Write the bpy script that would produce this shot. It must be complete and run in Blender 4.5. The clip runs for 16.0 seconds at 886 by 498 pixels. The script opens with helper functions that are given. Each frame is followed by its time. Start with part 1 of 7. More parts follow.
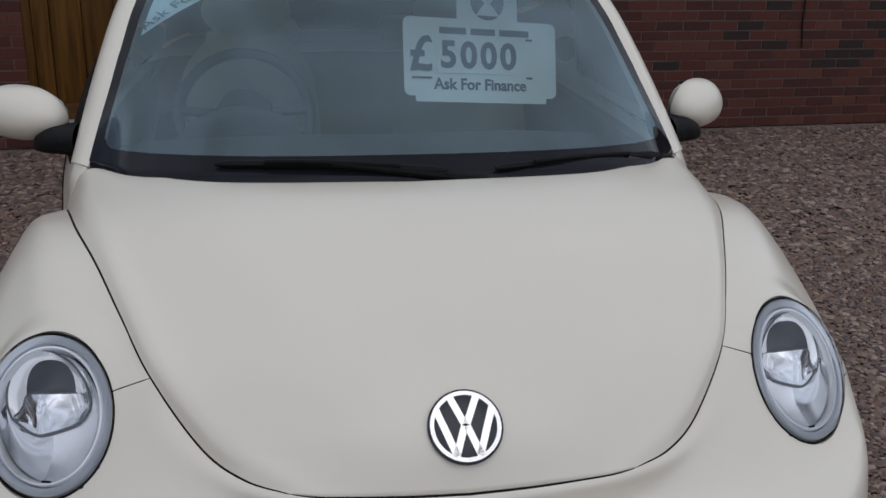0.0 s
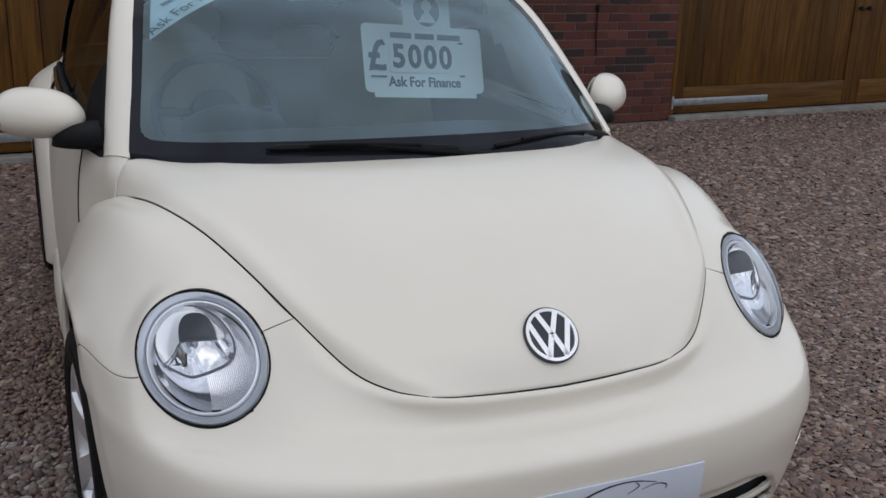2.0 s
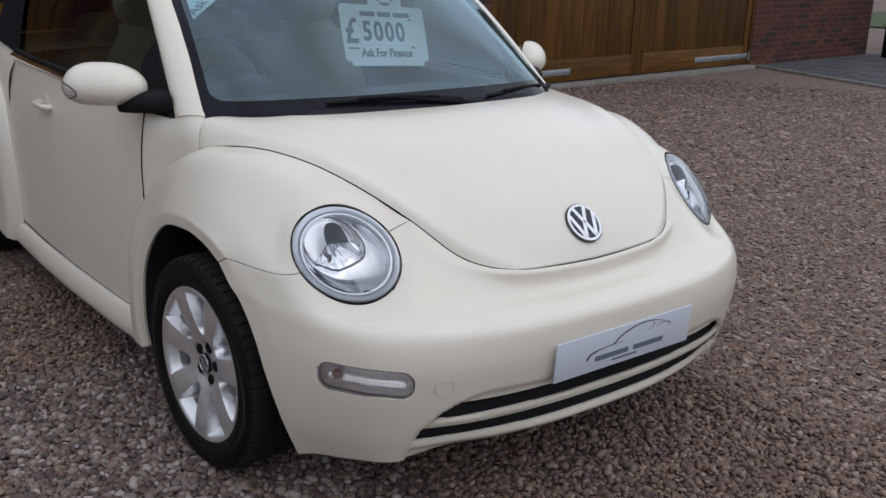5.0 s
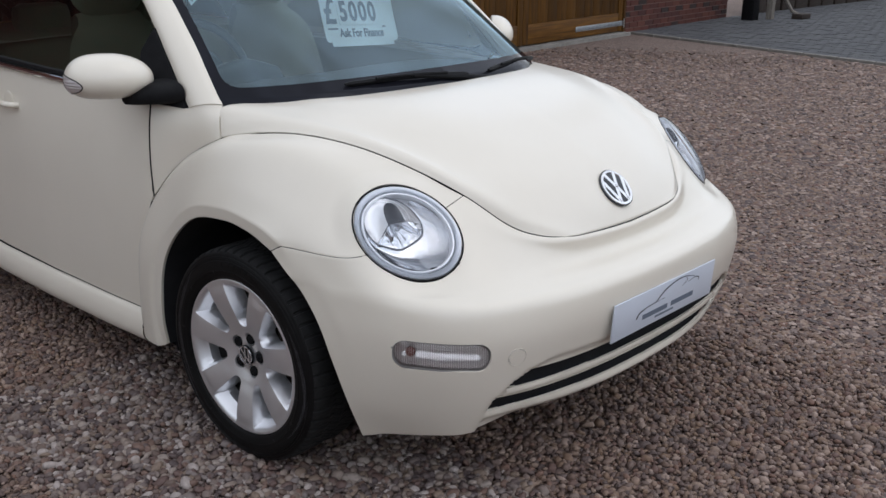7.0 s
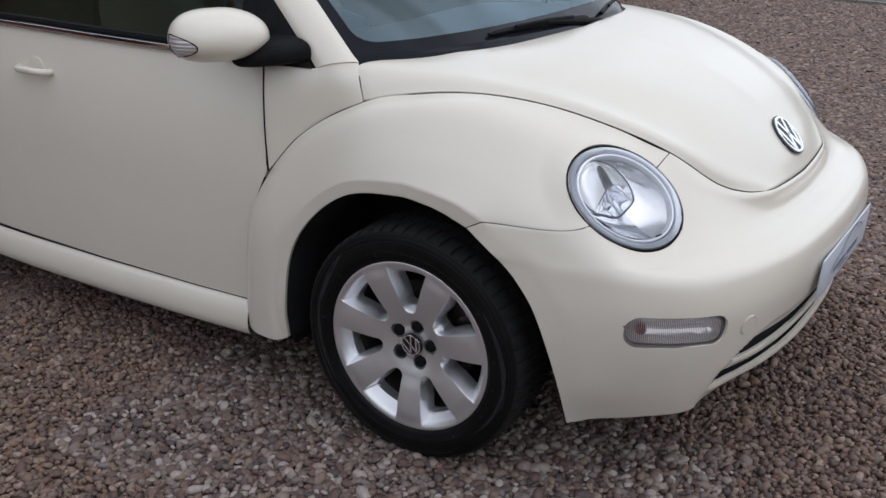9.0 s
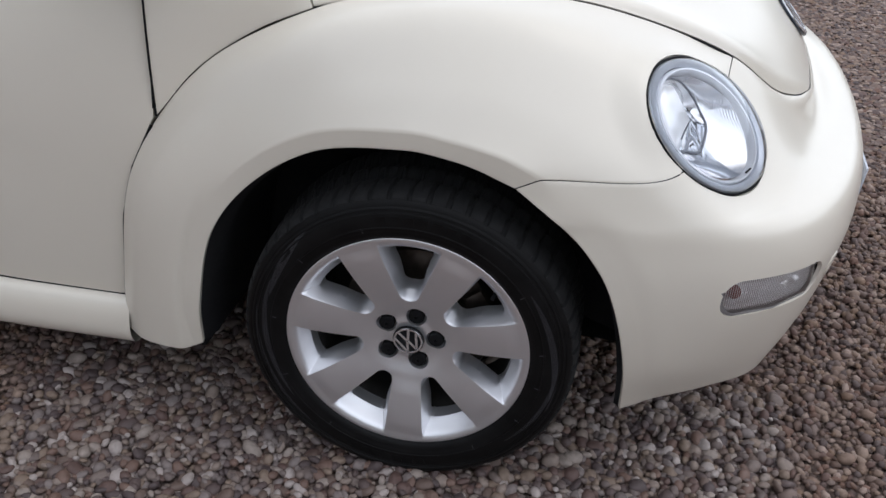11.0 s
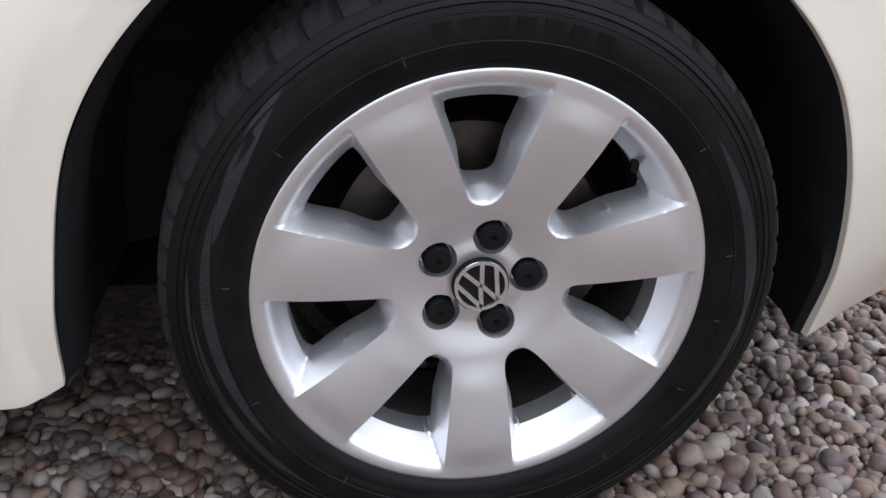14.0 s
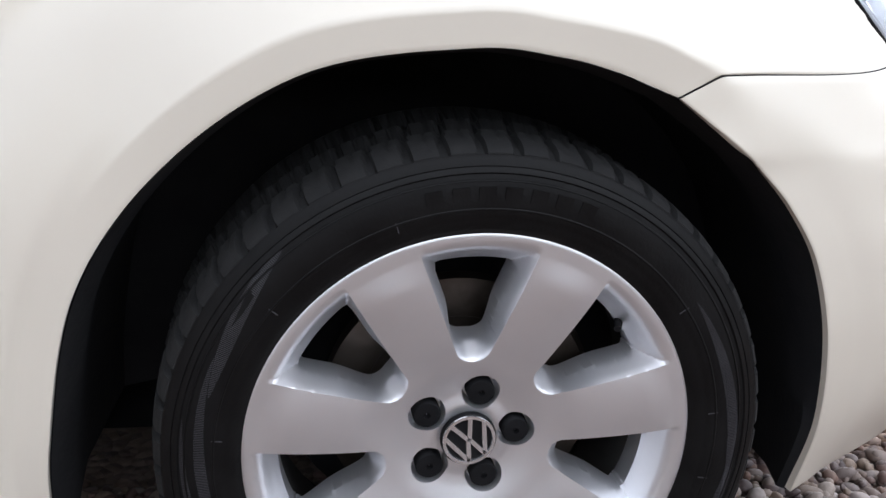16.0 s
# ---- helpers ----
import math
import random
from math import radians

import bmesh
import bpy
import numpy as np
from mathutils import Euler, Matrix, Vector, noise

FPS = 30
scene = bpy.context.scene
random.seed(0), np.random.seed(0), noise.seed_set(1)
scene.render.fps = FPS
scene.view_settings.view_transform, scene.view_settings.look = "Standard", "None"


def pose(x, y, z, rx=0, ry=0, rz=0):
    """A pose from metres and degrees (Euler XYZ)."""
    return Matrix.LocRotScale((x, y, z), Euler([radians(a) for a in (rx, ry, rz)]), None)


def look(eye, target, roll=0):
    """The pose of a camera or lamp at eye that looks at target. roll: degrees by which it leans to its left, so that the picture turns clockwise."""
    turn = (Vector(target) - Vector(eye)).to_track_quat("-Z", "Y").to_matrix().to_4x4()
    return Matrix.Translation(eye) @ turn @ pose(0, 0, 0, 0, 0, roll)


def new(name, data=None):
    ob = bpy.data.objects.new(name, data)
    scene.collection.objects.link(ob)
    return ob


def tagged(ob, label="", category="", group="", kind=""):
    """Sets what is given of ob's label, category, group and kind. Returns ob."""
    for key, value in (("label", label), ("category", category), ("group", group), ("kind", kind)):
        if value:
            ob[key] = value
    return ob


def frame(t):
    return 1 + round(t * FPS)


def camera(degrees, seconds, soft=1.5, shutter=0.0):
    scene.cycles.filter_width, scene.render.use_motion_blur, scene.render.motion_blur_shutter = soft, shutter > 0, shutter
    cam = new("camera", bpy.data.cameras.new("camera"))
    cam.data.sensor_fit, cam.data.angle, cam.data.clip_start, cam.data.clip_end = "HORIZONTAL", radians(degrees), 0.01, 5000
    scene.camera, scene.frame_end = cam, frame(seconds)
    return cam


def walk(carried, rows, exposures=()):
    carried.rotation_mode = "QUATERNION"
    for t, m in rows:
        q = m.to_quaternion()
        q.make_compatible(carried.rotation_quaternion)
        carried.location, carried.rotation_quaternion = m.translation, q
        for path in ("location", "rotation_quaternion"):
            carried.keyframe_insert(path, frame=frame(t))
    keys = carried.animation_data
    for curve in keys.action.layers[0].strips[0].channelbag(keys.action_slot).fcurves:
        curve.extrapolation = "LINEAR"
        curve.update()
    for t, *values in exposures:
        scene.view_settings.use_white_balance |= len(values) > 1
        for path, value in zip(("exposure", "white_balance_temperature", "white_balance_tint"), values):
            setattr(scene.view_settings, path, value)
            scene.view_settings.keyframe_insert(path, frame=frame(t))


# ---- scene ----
cam = camera(48.8, 16.0)
PATH = [
    (0, (-0.272, -1.97, 1.501), (0.054, -0.102, 0.867), 1.0),
    (0.5, (-0.413, -2.1, 1.53), (-0.025, -0.21, 1.003), 0.8),
    (1, (-0.551, -2.157, 1.537), (-0.092, -0.276, 1.037), 1.6),
    (1.5, (-0.791, -2.165, 1.489), (-0.078, -0.379, 0.94), 0.9),
    (2, (-0.947, -2.206, 1.493), (-0.163, -0.464, 0.9), 1.9),
    (2.5, (-1.097, -2.314, 1.489), (-0.262, -0.586, 0.928), 1.0),
    (3, (-1.256, -2.413, 1.496), (-0.426, -0.683, 0.934), 1.1),
    (3.5, (-1.396, -2.41, 1.494), (-0.485, -0.723, 0.922), 2.9),
    (4, (-1.604, -2.396, 1.491), (-0.583, -0.783, 0.895), 2.3),
    (4.5, (-1.731, -2.415, 1.485), (-0.645, -0.842, 0.894), 4.2),
    (4.7, (-1.796, -2.447, 1.48), (-0.678, -0.898, 0.889), 3.3),
    (6.8, (-2.28, -2.19, 1.479), (-0.912, -0.879, 0.84), 0.4),
    (7, (-2.292, -2.136, 1.473), (-0.915, -0.832, 0.838), 0.2),
    (7.5, (-2.317, -1.935, 1.463), (-0.821, -0.757, 0.85), -0.9),
    (8, (-2.402, -1.719, 1.465), (-0.857, -0.626, 0.819), 2.0),
    (8.5, (-2.577, -1.492, 1.465), (-1.002, -0.482, 0.758), -0.5),
    (9, (-2.622, -1.288, 1.447), (-1.08, -0.254, 0.705), -0.3),
    (9.5, (-2.551, -1.041, 1.439), (-0.958, -0.081, 0.705), -1.3),
    (9.7, (-2.529, -0.953, 1.428), (-0.927, -0.068, 0.621), 0.0),
    (11.8, (-1.987, -0.039, 1.338), (-0.302, 0.054, 0.265), 2.4),
    (12, (-1.907, 0.02, 1.288), (-0.224, 0.055, 0.208), 2.5),
    (12.5, (-1.773, 0.11, 1.059), (-0.034, 0.027, 0.076), 1.1),
    (13, (-1.711, 0.14, 0.834), (0.068, -0.078, -0.054), 0.9),
    (13.5, (-1.696, 0.145, 0.779), (0.084, -0.093, -0.103), 0.5),
    (14, (-1.698, 0.15, 0.776), (0.083, -0.074, -0.108), 1.0),
    (14.5, (-1.709, 0.15, 0.774), (0.077, -0.063, -0.101), 1.1),
    (15, (-1.7, 0.148, 0.802), (0.139, -0.104, 0.055), 1.3),
    (15.5, (-1.699, 0.147, 0.808), (0.164, -0.123, 0.133), 1.6),
    (16, (-1.719, 0.15, 0.819), (0.158, -0.093, 0.171), 1.9),
]
EXPOSURES = [(0, -0.45), (1, -0.24), (2, -0.15), (3, -0.12), (4.7, -0.03), (7, 0.18), (9.7, 0.16), (12, 0.54), (12.5, 0.46), (13, 0.92), (13.5, 1.22), (14.2, 1.36), (15, 1.30), (16, 1.28)]
walk(cam, [(t, look(eye, target, roll)) for t, eye, target, roll in PATH], EXPOSURES)

# ---------------------------------------------------------------- world, sun
world = bpy.data.worlds.new("overcast_sky")
scene.world = world
world.use_nodes = True
wn, wl = world.node_tree.nodes, world.node_tree.links
sky = wn.new("ShaderNodeTexSky")
sky.sky_type = "NISHITA"
sky.sun_disc = False
SUN_UP, SUN_TURN = radians(61), radians(162)
sky.sun_elevation, sky.sun_rotation = SUN_UP, SUN_TURN
sky.air_density, sky.dust_density, sky.ozone_density = 1.0, 0.8, 1.0
grey = wn.new("ShaderNodeHueSaturation")
grey.inputs["Saturation"].default_value = 0.50
wl.new(sky.outputs[0], grey.inputs["Color"])
# broken cloud cover
wco = wn.new("ShaderNodeTexCoord")
cloud = wn.new("ShaderNodeTexNoise")
cloud.inputs["Scale"].default_value, cloud.inputs["Detail"].default_value = 4.6, 5.0
wl.new(wco.outputs["Generated"], cloud.inputs["Vector"])
cover = wn.new("ShaderNodeMapRange")
for nm_, val in (("From Min", 0.38), ("From Max", 0.62), ("To Min", 0.45), ("To Max", 1.65)):
    cover.inputs[nm_].default_value = val
wl.new(cloud.outputs["Fac"], cover.inputs["Value"])
wl.new(cover.outputs[0], grey.inputs["Value"])
wl.new(grey.outputs[0], wn["Background"].inputs["Color"])
wn["Background"].inputs["Strength"].default_value = 0.125
sun = new("sun", bpy.data.lights.new("sun", "SUN"))
sun.data.energy, sun.data.angle, sun.data.color = 1.60, radians(172), (0.965, 0.98, 1.0)
sun.matrix_world = look((0, 0, 0), (-math.sin(SUN_TURN) * math.cos(SUN_UP), -math.cos(SUN_TURN) * math.cos(SUN_UP), -math.sin(SUN_UP)))
scene.view_settings.exposure = 0.0


# ---------------------------------------------------------------- materials
def material(name, colour, rough=0.5, metal=0.0, coat=0.0, **more):
    m = bpy.data.materials.new(name)
    m.use_nodes = True
    b = m.node_tree.nodes["Principled BSDF"]
    b.inputs["Base Color"].default_value = (*colour, 1)
    b.inputs["Roughness"].default_value = rough
    b.inputs["Metallic"].default_value = metal
    b.inputs["Coat Weight"].default_value = coat
    b.inputs["Coat Roughness"].default_value = more.get("coat_rough", 0.03)
    return m


def node(m, kind, **values):
    n = m.node_tree.nodes.new(kind)
    for key, value in values.items():
        if key in n.inputs:
            n.inputs[key].default_value = value
    return n


def wire(m, a, b):
    m.node_tree.links.new(a, b)


def mottle(m, scale, dark, light, rough=None, bump=0.0, bump_scale=None, detail=5.0, stretch=(1, 1, 1)):
    """Two-scale noise between two colours, with a little relief."""
    b = m.node_tree.nodes["Principled BSDF"]
    co = node(m, "ShaderNodeTexCoord")
    mp = node(m, "ShaderNodeMapping", Scale=stretch)
    wire(m, co.outputs["Object"], mp.inputs["Vector"])
    n1 = node(m, "ShaderNodeTexNoise", Scale=scale, Detail=detail, Roughness=0.6)
    wire(m, mp.outputs[0], n1.inputs["Vector"])
    ramp = node(m, "ShaderNodeValToRGB")
    ramp.color_ramp.elements[0].position, ramp.color_ramp.elements[1].position = 0.3, 0.7
    ramp.color_ramp.elements[0].color, ramp.color_ramp.elements[1].color = (*dark, 1), (*light, 1)
    wire(m, n1.outputs["Fac"], ramp.inputs[0])
    wire(m, ramp.outputs[0], b.inputs["Base Color"])
    if rough:
        r = node(m, "ShaderNodeMapRange")
        r.inputs["To Min"].default_value, r.inputs["To Max"].default_value = rough
        wire(m, n1.outputs["Fac"], r.inputs["Value"])
        wire(m, r.outputs[0], b.inputs["Roughness"])
    if bump:
        n2 = node(m, "ShaderNodeTexNoise", Scale=bump_scale or scale * 8, Detail=4.0)
        wire(m, mp.outputs[0], n2.inputs["Vector"])
        bp = node(m, "ShaderNodeBump", Strength=1.0, Distance=bump)
        wire(m, n2.outputs["Fac"], bp.inputs["Height"])
        wire(m, bp.outputs[0], b.inputs["Normal"])
    return ramp


def varied(name, colours, rough, per_island, grain=60.0, bump=0.001):
    """One colour of several for each piece, with grain over it."""
    m = material(name, colours[0], rough)
    b = m.node_tree.nodes["Principled BSDF"]
    if per_island:
        pick = node(m, "ShaderNodeNewGeometry").outputs["Random Per Island"]
    else:
        pick = node(m, "ShaderNodeObjectInfo").outputs["Random"]
    ramp = node(m, "ShaderNodeValToRGB")
    ramp.color_ramp.interpolation = "CONSTANT"
    e = ramp.color_ramp.elements
    e[0].color = (*colours[0], 1)
    e[1].position, e[1].color = 1 / len(colours), (*colours[1], 1)
    for i, c in enumerate(colours[2:], 2):
        k = e.new(i / len(colours))
        k.color = (*c, 1)
    wire(m, pick, ramp.inputs[0])
    co = node(m, "ShaderNodeTexCoord")
    n1 = node(m, "ShaderNodeTexNoise", Scale=grain, Detail=5.0)
    wire(m, co.outputs["Object"], n1.inputs["Vector"])
    hsv = node(m, "ShaderNodeHueSaturation")
    r = node(m, "ShaderNodeMapRange")
    r.inputs["To Min"].default_value, r.inputs["To Max"].default_value = 0.65, 1.35
    wire(m, n1.outputs["Fac"], r.inputs["Value"])
    wire(m, r.outputs[0], hsv.inputs["Value"])
    wire(m, ramp.outputs[0], hsv.inputs["Color"])
    wire(m, hsv.outputs[0], b.inputs["Base Color"])
    bp = node(m, "ShaderNodeBump", Strength=0.7, Distance=bump)
    wire(m, n1.outputs["Fac"], bp.inputs["Height"])
    wire(m, bp.outputs[0], b.inputs["Normal"])
    return m


def pane(name, tint, gloss=0.02, ior=1.5, haze=0.0, sheen=(0.9, 0.9, 0.9)):
    """Clear pane: tinted see-through with a mirror sheen that grows at grazing angles, and a thin pale film that paints
    in sky haze.
    """
    m = bpy.data.materials.new(name)
    m.use_nodes = True
    m.node_tree.nodes.clear()
    out = node(m, "ShaderNodeOutputMaterial")
    mix = node(m, "ShaderNodeMixShader")
    clear = node(m, "ShaderNodeBsdfTransparent", Color=(*tint, 1))
    shine = node(m, "ShaderNodeBsdfGlossy", Roughness=gloss, Color=(*sheen, 1))
    fres = node(m, "ShaderNodeFresnel", IOR=ior)
    wire(m, fres.outputs[0], mix.inputs[0])
    if haze:
        film = node(m, "ShaderNodeMixShader")
        film.inputs[0].default_value = haze
        veil = node(m, "ShaderNodeBsdfDiffuse", Color=(0.55, 0.62, 0.68, 1))
        wire(m, clear.outputs[0], film.inputs[1])
        wire(m, veil.outputs[0], film.inputs[2])
        wire(m, film.outputs[0], mix.inputs[1])
    else:
        wire(m, clear.outputs[0], mix.inputs[1])
    wire(m, shine.outputs[0], mix.inputs[2])
    wire(m, mix.outputs[0], out.inputs["Surface"])
    return m


PAINT = material("cream_paint", (0.72, 0.68, 0.60), 0.38, 0.0, 0.8, coat_rough=0.24)
PAINT.node_tree.nodes["Principled BSDF"].inputs["Coat IOR"].default_value = 1.54
mottle(PAINT, 2.2, (0.742, 0.688, 0.594), (0.772, 0.718, 0.624), rough=(0.34, 0.42))
PLASTIC = material("black_plastic", (0.018, 0.018, 0.020), 0.5)
mottle(PLASTIC, 30, (0.007, 0.007, 0.008), (0.013, 0.013, 0.014), rough=(0.5, 0.7))
PLASTIC.node_tree.nodes["Principled BSDF"].inputs["Specular IOR Level"].default_value = 0.09
LINER = material("wheel_arch_liner", (0.010, 0.010, 0.011), 0.85)
mottle(LINER, 12, (0.012, 0.0125, 0.0145), (0.020, 0.0205, 0.022), rough=(0.9, 1.0), bump=0.001)
LINER.node_tree.nodes["Principled BSDF"].inputs["Specular IOR Level"].default_value = 0.15
FRIT = material("black_glass_border", (0.012, 0.012, 0.016), 0.05)
FRIT.node_tree.nodes["Principled BSDF"].inputs["Specular IOR Level"].default_value = 0.16
FRIT.node_tree.nodes["Principled BSDF"].inputs["Specular Tint"].default_value = (0.8, 0.88, 1.0, 1)
RUBBER = material("tyre_rubber", (0.022, 0.021, 0.022), 0.6)
mottle(RUBBER, 22, (0.0030, 0.0029, 0.0032), (0.0076, 0.0073, 0.0075), rough=(0.36, 0.66), bump=0.0004, bump_scale=240)
RUBBER.node_tree.nodes["Principled BSDF"].inputs["Specular IOR Level"].default_value = 0.16
# tread rubber, a touch paler than the sidewall
TREAD = material("dusty_tread", (0.05, 0.048, 0.046), 0.9)
mottle(TREAD, 40, (0.0036, 0.0036, 0.0042), (0.0110, 0.0108, 0.0110), bump=0.0006, bump_scale=260)
SCUFF = material("scuffed_rubber", (0.020, 0.020, 0.022), 0.45)
mottle(SCUFF, 30, (0.030, 0.030, 0.034), (0.060, 0.060, 0.068), rough=(0.35, 0.55))
GASKET = material("rubber_gasket", (0.006, 0.006, 0.007), 0.55)
GASKET.node_tree.nodes["Principled BSDF"].inputs["Specular IOR Level"].default_value = 0.15
INNER_RIM = material("dusty_inner_rim", (0.10, 0.095, 0.09), 0.75, 0.3)
mottle(INNER_RIM, 14, (0.022, 0.021, 0.020), (0.07, 0.066, 0.062), rough=(0.6, 0.85), bump=0.0003, bump_scale=300)
ALLOY = material("silver_wheel_paint", (0.84, 0.84, 0.86), 0.38, 0.87, 0.05, coat_rough=0.14)
mottle(ALLOY, 5, (0.785, 0.79, 0.815), (0.835, 0.84, 0.865), rough=(0.36, 0.44), bump=0.0001, bump_scale=1200)
STEEL = material("brake_steel", (0.20, 0.17, 0.15), 0.45, 0.9)
mottle(STEEL, 14, (0.05, 0.038, 0.030), (0.14, 0.12, 0.105), rough=(0.35, 0.6), stretch=(1, 1, 1))
CHROME = material("chrome", (0.82, 0.83, 0.85), 0.08, 1.0)
SATIN = material("satin_silver", (0.63, 0.665, 0.72), 0.28, 0.5)
REFLECTOR = material("lamp_reflector", (0.93, 0.94, 0.96), 0.25, 0.55)
MIRROR_BOWL = material("lamp_mirror_bowl", (0.95, 0.955, 0.97), 0.16, 0.6)
GREY_BOWL = material("lamp_grey_housing", (0.86, 0.87, 0.91), 0.2, 0.5)
BADGE_DARK = material("badge_dark", (0.012, 0.016, 0.026), 0.25)
BADGE_SILVER = material("badge_silver", (0.80, 0.80, 0.82), 0.18, 0.85)
SOFT_TOP = material("black_canvas", (0.012, 0.012, 0.015), 0.9)
mottle(SOFT_TOP, 18, (0.005, 0.005, 0.0075), (0.011, 0.011, 0.015), bump=0.0006, bump_scale=700)
SOFT_TOP.node_tree.nodes["Principled BSDF"].inputs["Specular IOR Level"].default_value = 0.12
LEATHER = material("cream_leather", (0.62, 0.56, 0.44), 0.5)
mottle(LEATHER, 6, (0.36, 0.325, 0.25), (0.44, 0.40, 0.32), rough=(0.42, 0.6), bump=0.0006, bump_scale=250)
DASH = material("grey_dashboard", (0.16, 0.17, 0.18), 0.6)
mottle(DASH, 10, (0.050, 0.054, 0.058), (0.075, 0.08, 0.085))
CARPET = material("dark_carpet", (0.02, 0.02, 0.02), 0.95)
mottle(CARPET, 40, (0.014, 0.014, 0.014), (0.03, 0.028, 0.026), bump=0.002)
# bluish sheen and pale film put the sky's haze into the windscreen's colour
GLASS = pane("windscreen_glass", (0.80, 0.96, 1.0), 0.012, 1.98, 0.02, (0.66, 0.87, 1.0))
SIDE_GLASS = pane("green_side_glass", (0.40, 0.49, 0.45), 0.01, 1.55)
LENS = pane("clear_lamp_lens", (0.98, 0.985, 1.0), 0.02, 1.42)
AMBER = material("pale_amber_reflector", (0.90, 0.86, 0.86), 0.22, 0.55)
mottle(AMBER, 11, (0.80, 0.74, 0.73), (0.98, 0.97, 0.97), stretch=(1, 1, 2.5))
RIB = material("pale_lens_rib", (0.84, 0.83, 0.84), 0.3)
FLUTE = material("bright_fluted_reflector", (0.84, 0.85, 0.88), 0.18, 0.9)
PLATE = material("white_plate_face", (0.60, 0.64, 0.72), 0.35)
mottle(PLATE, 3, (0.57, 0.61, 0.69), (0.63, 0.67, 0.75), rough=(0.28, 0.4))
INK = material("dark_print", (0.03, 0.035, 0.05), 0.5)
GREYINK = material("grey_print", (0.13, 0.16, 0.21), 0.5)
CARD = material("white_card", (0.92, 0.94, 0.94), 0.5)
mottle(CARD, 2, (0.90, 0.95, 0.96), (0.93, 0.97, 0.98))
OAK = material("stained_oak", (0.25, 0.13, 0.035), 0.6)
OAK_RAIL = material("stained_oak_rail", (0.25, 0.13, 0.035), 0.6)
ZINC = material("galvanised_steel", (0.36, 0.38, 0.40), 0.45, 0.8)
mottle(ZINC, 25, (0.28, 0.30, 0.32), (0.42, 0.44, 0.46), rough=(0.35, 0.6))
MORTAR = material("mortar", (0.14, 0.11, 0.10), 0.95)
mottle(MORTAR, 30, (0.11, 0.078, 0.066), (0.175, 0.125, 0.106), bump=0.002)
CONCRETE = material("pale_concrete", (0.33, 0.31, 0.28), 0.9)
mottle(CONCRETE, 8, (0.17, 0.16, 0.145), (0.27, 0.255, 0.235), bump=0.002)
BRICKS = [(0.0719, 0.0157, 0.0101), (0.0848, 0.0196, 0.0123), (0.0560, 0.0123, 0.0095), (0.0931, 0.0241, 0.0145), (0.0703, 0.0163, 0.0101), (0.0772, 0.0174, 0.0107), (0.0598, 0.0145, 0.0101), (0.0500, 0.0117, 0.0095),
          (0.0802, 0.0196, 0.0123), (0.1014, 0.0297, 0.0185), (0.0863, 0.0207, 0.0135), (0.0628, 0.0135, 0.0095), (0.0212, 0.0095, 0.0084)]
BRICK = varied("red_brick", BRICKS, 0.85, False, 70, 0.002)
BRICK_JOINED = varied("red_brick_joined", BRICKS, 0.85, True, 70, 0.002)
PEBBLES = [(0.157, 0.117, 0.098), (0.125, 0.088, 0.072), (0.188, 0.139, 0.110), (0.104, 0.077, 0.071), (0.146, 0.092, 0.072), (0.220, 0.171, 0.139),
           (0.089, 0.069, 0.066), (0.131, 0.099, 0.087), (0.171, 0.120, 0.087), (0.115, 0.076, 0.066), (0.157, 0.124, 0.111), (0.263, 0.211, 0.183)]
PEBBLE = varied("river_pebble", [tuple(float(q) for q in np.clip(np.mean(c) + 1.02 * (np.array(c) - np.mean(c)) + 0.5 * (np.mean(c) - np.mean(PEBBLES)), 0.03, 0.6) * [1.12, 1.15, 1.20]) for c in PEBBLES], 0.62, True, 90, 0.0012)
PEBBLE_MEAN = np.mean(PEBBLES, axis=0)
CHIP = varied("gravel_chip", [tuple(float(q) for q in np.array(c) * [1.14, 1.04, 0.99]) for c in PEBBLES], 0.75, True, 90, 0.001)
YARD_PEBBLE = varied("yard_gravel", [tuple(float(q) for q in (PEBBLE_MEAN + 1.15 * (np.array(c) - PEBBLE_MEAN)) * [1.12, 1.04, 1.01]) for c in PEBBLES], 0.8, True, 90, 0.0008)
SETT = varied("grey_paving_sett", [(0.066, 0.068, 0.074), (0.078, 0.080, 0.086), (0.060, 0.062, 0.068), (0.072, 0.073, 0.077)], 0.85, True, 40, 0.001)

# gravel seen from afar: stones as cells with their own colours
GROUND = material("gravel_ground", (0.2, 0.17, 0.15), 0.9)
gb = GROUND.node_tree.nodes["Principled BSDF"]
gco = node(GROUND, "ShaderNodeTexCoord")
gv = node(GROUND, "ShaderNodeTexVoronoi", Scale=58.0)
wire(GROUND, gco.outputs["Object"], gv.inputs["Vector"])
gsep = node(GROUND, "ShaderNodeSeparateColor")
wire(GROUND, gv.outputs["Color"], gsep.inputs[0])
gr = node(GROUND, "ShaderNodeValToRGB")
gr.color_ramp.elements[0].color, gr.color_ramp.elements[1].color = (0.122, 0.089, 0.076, 1), (0.238, 0.174, 0.145, 1)
wire(GROUND, gsep.outputs[0], gr.inputs[0])
gn = node(GROUND, "ShaderNodeTexNoise", Scale=1.1, Detail=6.0)
wire(GROUND, gco.outputs["Object"], gn.inputs["Vector"])
gm = node(GROUND, "ShaderNodeMapRange")
gm.inputs["To Min"].default_value, gm.inputs["To Max"].default_value = 0.75, 1.25
wire(GROUND, gn.outputs["Fac"], gm.inputs["Value"])
gh = node(GROUND, "ShaderNodeHueSaturation")
wire(GROUND, gm.outputs[0], gh.inputs["Value"])
wire(GROUND, gr.outputs[0], gh.inputs["Color"])
wire(GROUND, gh.outputs[0], gb.inputs["Base Color"])
